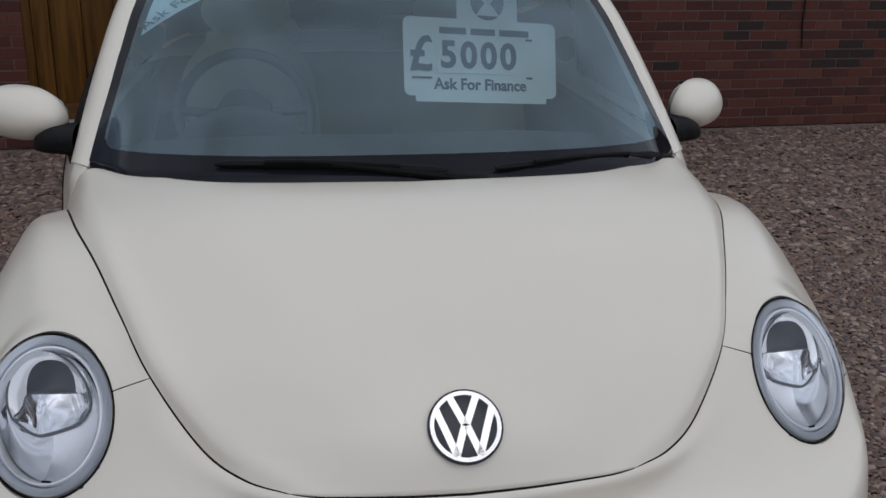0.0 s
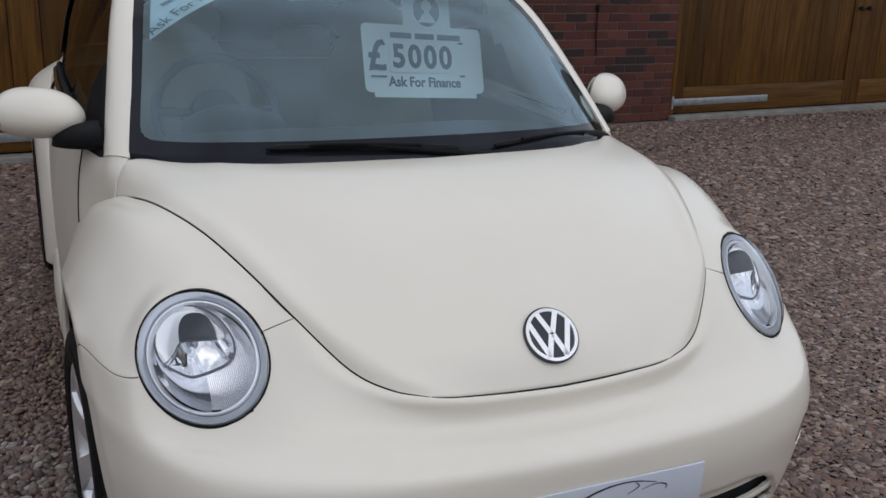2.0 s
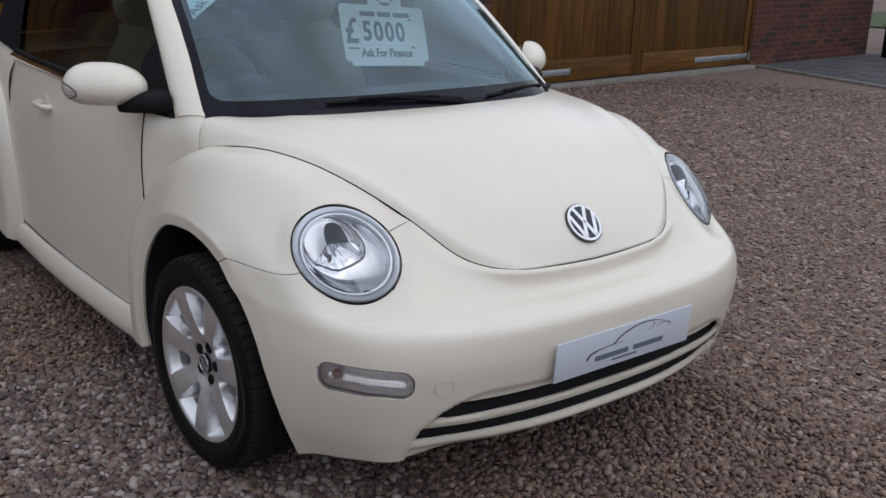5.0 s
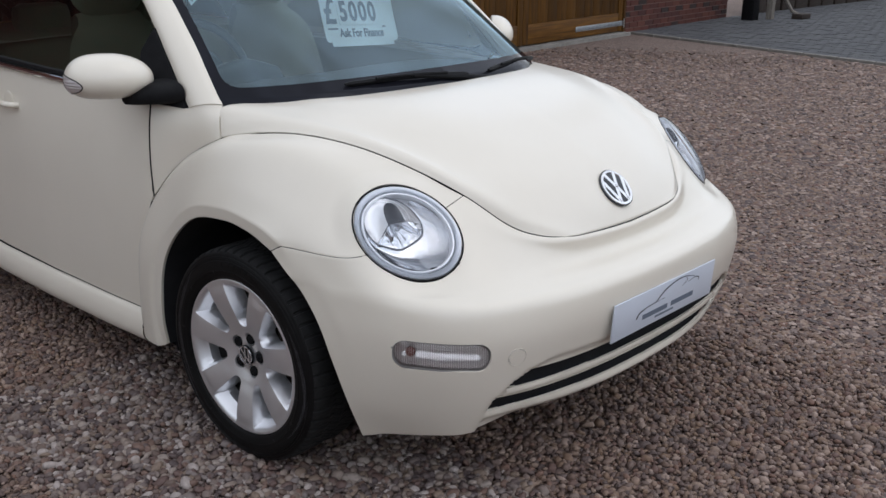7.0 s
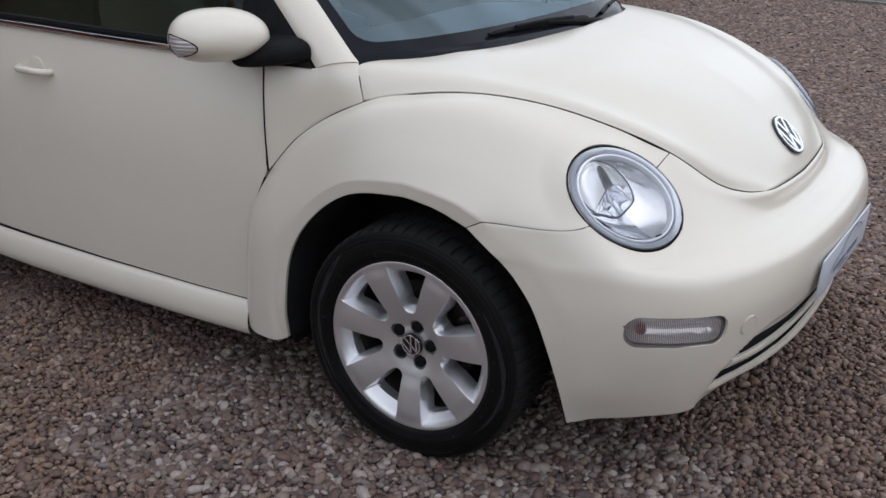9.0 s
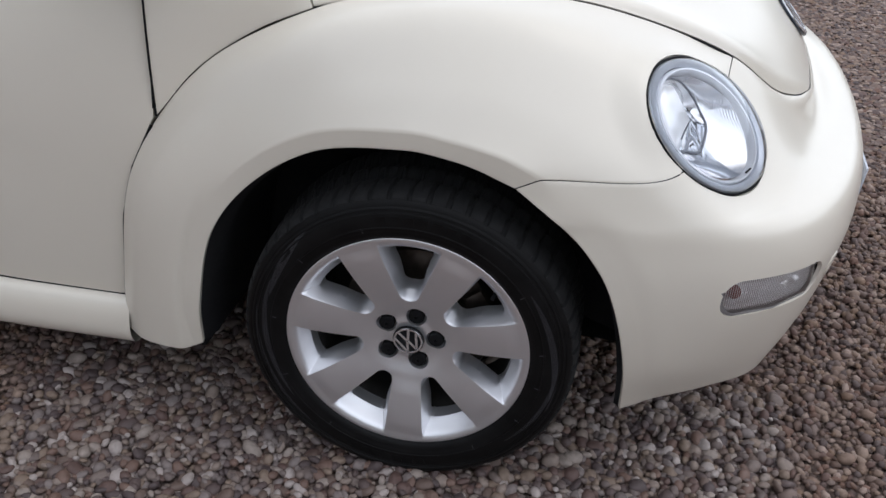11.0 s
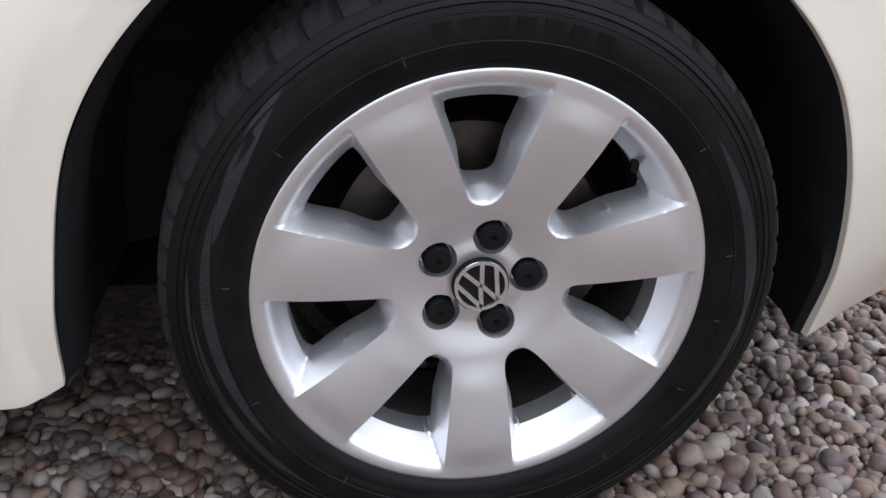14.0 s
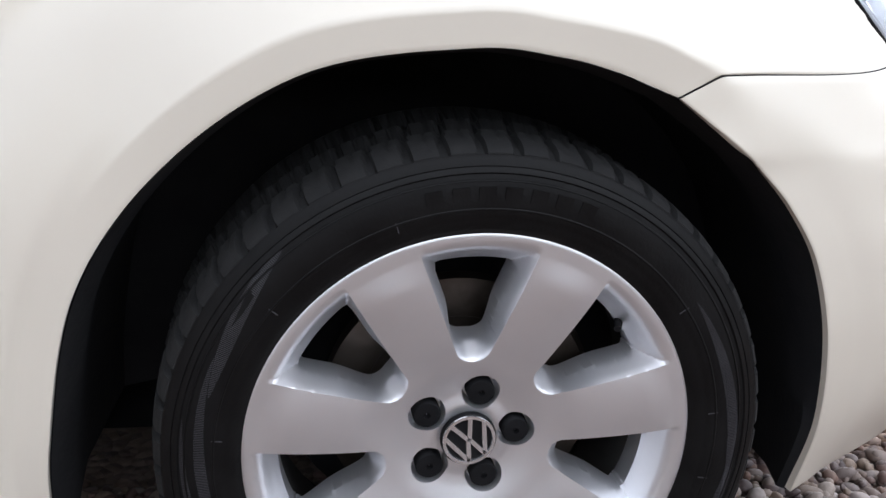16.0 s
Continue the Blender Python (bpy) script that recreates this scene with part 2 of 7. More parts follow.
gbp = node(GROUND, "ShaderNodeBump", Strength=1.0, Distance=0.012)
gbp.invert = True
wire(GROUND, gv.outputs["Distance"], gbp.inputs["Height"])
wire(GROUND, gbp.outputs[0], gb.inputs["Normal"])

# oak: long grain along each piece, broad colour drift from board to board
def oak(m, stretch, gain):
    b = m.node_tree.nodes["Principled BSDF"]
    b.inputs["Specular IOR Level"].default_value = 0.25
    co = node(m, "ShaderNodeTexCoord")
    mp = node(m, "ShaderNodeMapping", Scale=stretch)
    wire(m, co.outputs["Object"], mp.inputs["Vector"])
    n1 = node(m, "ShaderNodeTexNoise", Scale=2.0, Detail=8.0, Roughness=0.65, Distortion=0.6)
    wire(m, mp.outputs[0], n1.inputs["Vector"])
    ramp = node(m, "ShaderNodeValToRGB")
    ramp.color_ramp.elements[0].position, ramp.color_ramp.elements[1].position = 0.34, 0.68
    ramp.color_ramp.elements[0].color, ramp.color_ramp.elements[1].color = (0.064 * gain, 0.0240 * gain, 0.0028 * gain, 1), (0.172 * gain, 0.076 * gain, 0.0100 * gain, 1)
    wire(m, n1.outputs["Fac"], ramp.inputs[0])
    info = node(m, "ShaderNodeObjectInfo")
    drift = node(m, "ShaderNodeMapRange")
    drift.inputs["To Min"].default_value, drift.inputs["To Max"].default_value = 0.66, 1.26
    wire(m, info.outputs["Random"], drift.inputs["Value"])
    hsv = node(m, "ShaderNodeHueSaturation")
    wire(m, drift.outputs[0], hsv.inputs["Value"])
    wire(m, ramp.outputs[0], hsv.inputs["Color"])
    wire(m, hsv.outputs[0], b.inputs["Base Color"])
    bump = node(m, "ShaderNodeBump", Strength=0.6, Distance=0.002)
    wire(m, n1.outputs["Fac"], bump.inputs["Height"])
    wire(m, bump.outputs[0], b.inputs["Normal"])


oak(OAK, (14, 14, 0.8), 0.76)
oak(OAK_RAIL, (0.8, 14, 14), 0.86)


# ---------------------------------------------------------------- mesh helpers
def link(name, mesh, mat, parent=None, label=""):
    ob = new(name, mesh)
    if mat and not mesh.materials:
        mesh.materials.append(mat)
    ob.parent = parent
    if label:
        ob["label"] = label
    return ob


def part(name, bm, mat, parent, label="", smooth=True, angle=40):
    """Links a bmesh as one mesh object under a thing or a part."""
    mesh = bpy.data.meshes.new(name)
    bmesh.ops.recalc_face_normals(bm, faces=bm.faces)
    bm.to_mesh(mesh)
    bm.free()
    if smooth:
        mesh.shade_smooth()
        mesh.set_sharp_from_angle(angle=radians(angle))
    return link(name, mesh, mat, parent, label)


def data(name, verts, faces, smooth=True, angle=None):
    mesh = bpy.data.meshes.new(name)
    mesh.from_pydata([tuple(map(float, v)) for v in verts], [], [tuple(map(int, f)) for f in faces])
    if smooth:
        mesh.shade_smooth()
        if angle:
            mesh.set_sharp_from_angle(angle=radians(angle))
    return mesh


def thing(name, label, category, at=(0, 0, 0), group="", kind=""):
    ob = new(name)
    ob.empty_display_size = 0.1
    ob.location = at
    return tagged(ob, label, category, group, kind)


def mirrored(ob, parent, name=None):
    """The part again, on the other side of the middle plane x = 0."""
    mesh = ob.data.copy()
    n = len(mesh.vertices)
    co = np.empty(n * 3)
    mesh.vertices.foreach_get("co", co)
    co[0::3] *= -1
    mesh.vertices.foreach_set("co", co)
    mesh.flip_normals()
    twin = link(name or ob.name.split(".")[0], mesh, None, parent, ob.get("label", ""))
    twin.matrix_local = ob.matrix_local.copy()
    return twin


def box(bm, x0, x1, y0, y1, z0, z1, bevel=0.0):
    vs = bmesh.ops.create_cube(bm, size=1)["verts"]
    bmesh.ops.scale(bm, vec=(x1 - x0, y1 - y0, z1 - z0), verts=vs)
    bmesh.ops.translate(bm, vec=((x0 + x1) / 2, (y0 + y1) / 2, (z0 + z1) / 2), verts=vs)
    if bevel:
        es = {e for v in vs for e in v.link_edges}
        bmesh.ops.bevel(bm, geom=list(es), offset=bevel, segments=2, affect="EDGES", profile=0.5)
    return bm


def boxed(x0, x1, y0, y1, z0, z1, bevel=0.0):
    return box(bmesh.new(), x0, x1, y0, y1, z0, z1, bevel)


def spline(c, n):
    """Catmull-Rom through the rows of c, in n steps; works on stacks of curves as well."""
    c = np.asarray(c, float)
    k = len(c)
    p = np.concatenate([2 * c[:1] - c[1:2], c, 2 * c[-1:] - c[-2:-1]])
    u = np.linspace(0, k - 1, n)
    i = np.minimum(u.astype(int), k - 2)
    f = (u - i).reshape((-1,) + (1,) * (c.ndim - 1))
    a, b, d, e = p[i], p[i + 1], p[i + 2], p[i + 3]
    return 0.5 * (2 * b + (d - a) * f + (2 * a - 5 * b + 4 * d - e) * f**2 + (3 * b - a - 3 * d + e) * f**3)


def loft(rails, nu, nv):
    """A surface through several rails, each a list of the same number of stations, or an edge of nu points."""
    return spline(np.stack([r if len(r) == nu else spline(r, nu) for r in rails]), nv)


def even(p, n):
    """The polyline p again, in n even steps."""
    p = np.asarray(p, float)
    d = np.r_[0, np.linalg.norm(np.diff(p, axis=0), axis=1).cumsum()]
    return np.stack([np.interp(np.linspace(0, d[-1], n), d, p[:, i]) for i in range(3)], -1)


def normals(v):
    n = np.cross(np.gradient(v, axis=1), np.gradient(v, axis=0))
    n /= np.linalg.norm(n, axis=2, keepdims=True) + 1e-12
    out = v - np.array([0, 0.9, 0.5])
    return n if (n * out).sum() > 0 else -n


def panel(name, v, mat, parent, cuts=(), thick=0.016, gap=0.0022, roll=0.0012, label="", open_u=False):
    """A sheet-metal panel on the grid v: edges shrunk by a gap, rolled under, with the cuts taken out of it.
    A cut is a function that is negative inside an opening."""
    v = v.copy()
    nv, nu = v.shape[:2]
    n = normals(v)
    for edge, inner in (((0, slice(None)), (1, slice(None))), ((-1, slice(None)), (-2, slice(None)))):
        d = v[inner] - v[edge]
        v[edge] = v[edge] + d / (np.linalg.norm(d, axis=-1, keepdims=True) + 1e-9) * gap - n[edge] * roll
    for edge, inner in () if open_u else (((slice(None), 0), (slice(None), 1)), ((slice(None), -1), (slice(None), -2))):
        d = v[inner] - v[edge]
        v[edge] = v[edge] + d / (np.linalg.norm(d, axis=-1, keepdims=True) + 1e-9) * gap - n[edge] * roll
    flat, nf = v.reshape(-1, 3), n.reshape(-1, 3)
    a = np.arange(nv * nu).reshape(nv, nu)
    faces = np.stack([a[:-1, :-1], a[:-1, 1:], a[1:, 1:], a[1:, :-1]], -1).reshape(-1, 4)
    for cut in cuts:
        d = cut(flat)
        cell = 0.55 * np.linalg.norm(np.diff(v, axis=1), axis=2).mean() + 0.2 * np.linalg.norm(np.diff(v, axis=0), axis=2).mean()
        grad = np.stack([(cut(flat + e) - cut(flat - e)) / 2e-4 for e in np.eye(3) * 1e-4], 1)
        grad -= (grad * nf).sum(1, keepdims=True) * nf
        g2 = (grad**2).sum(1, keepdims=True) + 1e-9
        near = (np.abs(d) / np.sqrt(g2[:, 0]) < cell)[:, None]
        flat = np.where(near, flat - d[:, None] * grad / g2, flat)
        faces = faces[cut(flat[faces].mean(1)) > -1e-5]
    bm = bmesh.new()
    vs = [bm.verts.new(p) for p in flat]
    for f in faces:
        try:
            bm.faces.new([vs[i] for i in f])
        except ValueError:
            pass
    bm.verts.index_update()
    rim = [e for e in bm.edges if e.is_boundary]
    got = bmesh.ops.extrude_edge_only(bm, edges=rim)["geom"]
    old = {tuple(np.round(flat[i], 7)): i for i in {w.index for e in rim for w in e.verts}}
    for w in got:
        if isinstance(w, bmesh.types.BMVert):
            i = old.get(tuple(np.round(w.co, 7)))
            if i is None:
                i = int(((flat - np.array(w.co)) ** 2).sum(1).argmin())
            w.co = Vector(flat[i] - nf[i] * thick)
    bmesh.ops.delete(bm, geom=[w for w in bm.verts if not w.link_faces], context="VERTS")
    return part(name, bm, mat, parent, label, angle=50)


def revolve(profile, n, axis="x"):
    """A ring from (radius, height) pairs about an axis; the ends stay open."""
    t = np.linspace(0, 2 * np.pi, n, endpoint=False)
    verts, faces = [], []
    for r, h in profile:
        for a in t:
            c, s = r * math.cos(a), r * math.sin(a)
            verts.append((h, c, s) if axis == "x" else (c, s, h))
    m = len(profile)
    for j in range(m - 1):
        for i in range(n):
            k = (i + 1) % n
            faces.append((j * n + i, j * n + k, (j + 1) * n + k, (j + 1) * n + i))
    return verts, faces


def tube(points, radius, sides=8, closed_ends=True):
    """A round bar along points; radius may be a list."""
    p = np.asarray(points, float)
    r = np.broadcast_to(np.asarray(radius, float), (len(p),))
    tang = np.gradient(p, axis=0)
    tang /= np.linalg.norm(tang, axis=1, keepdims=True) + 1e-12
    ref = np.array([0, 0, 1.0]) if abs(tang[:, 2]).mean() < 0.8 else np.array([1.0, 0, 0])
    bm = bmesh.new()
    rings = []
    for c, t, q in zip(p, tang, r):
        a = np.cross(t, ref)
        a /= np.linalg.norm(a) + 1e-12
        b = np.cross(t, a)
        rings.append([bm.verts.new(c + q * (math.cos(k) * a + math.sin(k) * b)) for k in np.linspace(0, 2 * np.pi, sides, endpoint=False)])
    for x, y in zip(rings, rings[1:]):
        for i in range(sides):
            bm.faces.new((x[i], x[(i + 1) % sides], y[(i + 1) % sides], y[i]))
    if closed_ends:
        bm.faces.new(rings[0])
        bm.faces.new(rings[-1])
    return bm


def strip(curve_a, curve_b):
    """Faces between two curves of the same length."""
    bm = bmesh.new()
    a = [bm.verts.new(p) for p in curve_a]
    b = [bm.verts.new(p) for p in curve_b]
    for i in range(len(a) - 1):
        bm.faces.new((a[i], a[i + 1], b[i + 1], b[i]))
    return bm


def grid_part(name, v, mat, parent, label="", thick=0.0):
    nv, nu = v.shape[:2]
    a = np.arange(nv * nu).reshape(nv, nu)
    faces = np.stack([a[:-1, :-1], a[:-1, 1:], a[1:, 1:], a[1:, :-1]], -1).reshape(-1, 4)
    bm = bmesh.new()
    vs = [bm.verts.new(p) for p in v.reshape(-1, 3)]
    for f in faces:
        bm.faces.new([vs[i] for i in f])
    if thick:
        bmesh.ops.recalc_face_normals(bm, faces=bm.faces)
        bmesh.ops.solidify(bm, geom=bm.faces[:], thickness=thick)
    return part(name, bm, mat, parent, label, angle=50)


def letters(text, size, mat, parent, place, name="lettering", weight=0.0):
    """Writing in the built-in font, as a thin mesh."""
    c = bpy.data.curves.new(name, "FONT")
    c.body, c.size, c.align_x, c.align_y, c.extrude = text, size, "CENTER", "CENTER", 0.0004
    c.resolution_u, c.offset = 3, weight
    tmp = bpy.data.objects.new(name, c)
    scene.collection.objects.link(tmp)
    mesh = bpy.data.meshes.new_from_object(tmp.evaluated_get(bpy.context.evaluated_depsgraph_get()))
    bpy.data.objects.remove(tmp)
    mesh.materials.clear()
    ob = link(name, mesh, mat, parent)
    ob.matrix_local = place
    return ob


def both(v):
    """A half surface (last column on the middle plane) together with its mirror image."""
    m = v[:, ::-1][:, 1:] * [-1, 1, 1]
    return np.concatenate([v, m], 1)


# ---------------------------------------------------------------- ground
ground = tagged(part("ground", boxed(-400, 400, -400, 400, -0.8, -0.0095), GROUND, None, smooth=False), "brown pea gravel yard spread flat to the horizon", "gravel", kind="structure")


def pebble_bed(seed, x0, x1, y0, y1, step, size, rings, inside=lambda x, y: np.ones_like(x, bool)):
    """Pebbles jittered over a rectangle: flattened, turned and dented balls, joined."""
    rng = np.random.default_rng(seed)
    gx, gy = np.meshgrid(np.arange(x0, x1, step), np.arange(y0, y1, step * 0.92))
    gx = gx + (np.arange(gx.shape[0]) % 2)[:, None] * step / 2
    x = (gx + rng.uniform(-0.42, 0.42, gx.shape) * step).ravel()
    y = (gy + rng.uniform(-0.42, 0.42, gy.shape) * step).ravel()
    ok = inside(x, y)
    x, y = x[ok], y[ok]
    k = len(x)
    bm = bmesh.new()
    if rings:
        bmesh.ops.create_icosphere(bm, subdivisions=rings, radius=1)
    else:
        for i in range(6):
            bm.verts.new((math.cos(i * math.pi / 3), math.sin(i * math.pi / 3), 0.1))
        bm.verts.new((0, 0, 0.9))
        bm.verts.ensure_lookup_table()
        for i in range(6):
            bm.faces.new((bm.verts[i], bm.verts[(i + 1) % 6], bm.verts[6]))
    bm.verts.index_update()
    base = np.array([q.co[:] for q in bm.verts])
    tri = np.array([[q.index for q in f.verts] for f in bm.faces])
    bm.free()
    r = size * np.exp(rng.normal(0, 0.28, k)).clip(0.55, 1.9)
    sc = np.stack([r * rng.uniform(0.95, 1.5, k), r * rng.uniform(0.75, 1.05, k), r * rng.uniform(0.5, 0.8, k)], 1)
    if not rings:
        sc[:, 2] *= 0.85
    lump = 1 + 0.16 * (rng.normal(0, 1, (k, 3)) @ base.T)[:, :, None] * 0.5 + rng.normal(0, 0.09 if rings == 1 else 0.035, (k, len(base), 1))
    p = base[None] * lump * sc[:, None]
    lean = 0.35 if rings else 0.16
    yaw, tip, roll_ = rng.uniform(0, 2 * np.pi, k), rng.normal(0, lean, k), rng.normal(0, lean, k)
    c, s = np.cos(tip)[:, None], np.sin(tip)[:, None]
    p[:, :, 0], p[:, :, 2] = c * p[:, :, 0] + s * p[:, :, 2], -s * p[:, :, 0] + c * p[:, :, 2]
    c, s = np.cos(roll_)[:, None], np.sin(roll_)[:, None]
    p[:, :, 1], p[:, :, 2] = c * p[:, :, 1] - s * p[:, :, 2], s * p[:, :, 1] + c * p[:, :, 2]
    c, s = np.cos(yaw)[:, None], np.sin(yaw)[:, None]
    p[:, :, 0], p[:, :, 1] = c * p[:, :, 0] - s * p[:, :, 1], s * p[:, :, 0] + c * p[:, :, 1]
    z = rng.uniform(-0.010, 0.006, k) if rings else rng.uniform(-0.0045, 0.001, k)
    p += np.stack([x, y, z], 1)[:, None]
    faces = (tri[None] + (np.arange(k) * len(base))[:, None, None]).reshape(-1, 3)
    verts = p.reshape(-1, 3)
    mesh = bpy.data.meshes.new("pebbles")
    mesh.vertices.add(len(verts))
    mesh.vertices.foreach_set("co", verts.astype(np.float32).ravel())
    mesh.loops.add(len(faces) * 3)
    mesh.loops.foreach_set("vertex_index", faces.astype(np.int32).ravel())
    mesh.polygons.add(len(faces))
    mesh.polygons.foreach_set("loop_start", np.arange(0, len(faces) * 3, 3, dtype=np.int32))
    mesh.update(calc_edges=True)
    if rings > 1:
        mesh.shade_smooth()
    return mesh


NEAR = (-1.35, -0.42, -0.75, 0.85)
ROUND = (-2.0, 0.85, -1.35, 1.7)


def within(b, x, y):
    return (x > b[0]) & (x < b[1]) & (y > b[2]) & (y < b[3])


def under_car(x, y):
    return (np.abs(x) < 0.55) & (y > 0.1) & (y < 2.9)


def round_zone(x, y):
    """The chips round the car thin out over their outer third of a metre."""
    out_ = np.hypot(np.maximum(np.maximum(ROUND[0] - x, x - ROUND[1]), 0), np.maximum(np.maximum(ROUND[2] - y, y - ROUND[3]), 0))
    keep = np.random.default_rng(6).uniform(0, 1, x.shape) > out_ / 0.36
    return ~within(NEAR, x, y) & ~under_car(x, y) & keep


def yard(x, y):
    return ~within(ROUND, x, y) & ~under_car(x, y) & (x < 8.44 + 0.2 * y) & (y < 4.80 + 0.0568 * (x + 1.8)) & (x > -3.4)


def wide_zone(x, y):
    return yard(x, y) & (np.hypot(x + 1.0, y + 2.2) < 5.4)


def far_zone(x, y):
    far_ = np.hypot(x + 1.0, y + 2.2)
    thin = np.random.default_rng(4).uniform(0, 1, x.shape) > np.maximum((-1.5 - y) / 0.8, (far_ - 9.5) / 2.0)
    return yard(x, y) & (far_ >= 5.4) & thin


tagged(link("pebbles", pebble_bed(1, *NEAR, 0.0138, 0.0100, 2), PEBBLE), "rounded river pebbles in grey, pink and ochre round the wheel", "pebbles", kind="stuff")
tagged(link("pebbles", pebble_bed(2, ROUND[0] - 0.36, ROUND[1] + 0.36, ROUND[2] - 0.36, ROUND[3] + 0.36, 0.0142, 0.0096, 1, round_zone), CHIP), "loose brown and grey pebbles beside the car", "pebbles", kind="stuff")
tagged(link("pebbles", pebble_bed(3, -3.4, 4.5, -2.2, 3.3, 0.0165, 0.0108, 0, wide_zone), YARD_PEBBLE), "loose brown and grey pebbles covering the yard", "pebbles", kind="stuff")
tagged(link("pebbles", pebble_bed(5, -3.4, 9.4, -2.2, 5.4, 0.0250, 0.0157, 0, far_zone), YARD_PEBBLE), "brown gravel reaching to the garage doors and the drive", "pebbles", kind="stuff")


# ---------------------------------------------------------------- the car's lines (right half, x < 0; the left half mirrors it)
SEAM = [(-0.738, 0.213, 0.884), (-0.701, 0.064, 0.916), (-0.660, -0.084, 0.926), (-0.603, -0.231, 0.906), (-0.545, -0.375, 0.861), (-0.487, -0.499, 0.803),
        (-0.407, -0.592, 0.7215), (-0.341, -0.645, 0.692), (-0.272, -0.676, 0.682)]
HOOD_EDGE = [(-0.722, 0.235, 0.932), (-0.672, 0.072, 0.950), (-0.622, -0.082, 0.946), (-0.565, -0.233, 0.920), (-0.508, -0.377, 0.874), (-0.450, -0.502, 0.815),
             (-0.372, -0.597, 0.740), (-0.303, -0.648, 0.706), (-0.240, -0.683, 0.6785)]
HOOD_EDGE = [tuple(np.array(e) + (np.array(q) - np.array(e)) * [0.42 * k, 0.3 * k, 0] + [0, 0, 0.006 * k]) for e, q, k in zip(HOOD_EDGE, SEAM, (0, 0.1, 0.3, 0.6, 0.9, 1, 0.8, 0.5, 0))]
HOOD_SHOULDER = [(-0.692, 0.256, 0.968), (-0.630, 0.080, 0.967), (-0.575, -0.080, 0.956), (-0.518, -0.235, 0.926), (-0.462, -0.378, 0.881), (-0.405, -0.504, 0.822),
                 (-0.325, -0.598, 0.757), (-0.255, -0.650, 0.715), (-0.200, -0.687, 0.676)]
HOOD_QUARTER = [(-0.400, 0.022, 0.991), (-0.370, -0.080, 0.984), (-0.335, -0.200, 0.966), (-0.300, -0.320, 0.936), (-0.262, -0.440, 0.888), (-0.222, -0.545, 0.826),
                (-0.172, -0.620, 0.766), (-0.130, -0.662, 0.723), (-0.100, -0.694, 0.672)]
HOOD_CROWN = [tuple(np.array(a) * 0.68 + np.array(b) * 0.32 + [0, 0, k]) for a, b, k in zip(HOOD_SHOULDER, HOOD_QUARTER, (0.003, 0.003, 0.003, 0.003, 0.003, 0.003, 0.003, 0.003, 0.0))]
HOOD_MIDDLE = [(0.0, -0.022, 0.993), (0.0, -0.125, 0.987), (0.0, -0.225, 0.970), (0.0, -0.345, 0.940), (0.0, -0.460, 0.892), (0.0, -0.560, 0.831),
               (0.0, -0.628, 0.770), (0.0, -0.666, 0.726), (0.0, -0.697, 0.670)]

FENDER_TOP = [(-0.824, 0.596, 0.204), (-0.822, 0.590, 0.340), (-0.819, 0.545, 0.570), (-0.776, 0.413, 0.767)] + SEAM[:6]
FENDER_CREST = [(-0.852, 0.545, 0.200), (-0.856, 0.545, 0.335), (-0.860, 0.495, 0.555), (-0.832, 0.375, 0.735), (-0.803, 0.200, 0.860), (-0.774, 0.050, 0.899),
                (-0.743, -0.090, 0.904), (-0.708, -0.235, 0.874), (-0.672, -0.362, 0.818), (-0.640, -0.478, 0.745)]
FENDER_SIDE = [(-0.858, 0.470, 0.199), (-0.870, 0.470, 0.330), (-0.872, 0.425, 0.525), (-0.858, 0.322, 0.672), (-0.845, 0.180, 0.783), (-0.834, 0.036, 0.816),
               (-0.821, -0.085, 0.816), (-0.806, -0.205, 0.787), (-0.799, -0.315, 0.738), (-0.791, -0.418, 0.690)]
ARCH = [(-0.846, 0.420, 0.216), (-0.860, 0.412, 0.320), (-0.866, 0.375, 0.480), (-0.868, 0.290, 0.600), (-0.872, 0.165, 0.685), (-0.873, 0.019, 0.709),
        (-0.870, -0.060, 0.702), (-0.868, -0.110, 0.690), (-0.867, -0.145, 0.677), (-0.866, -0.172, 0.667)]

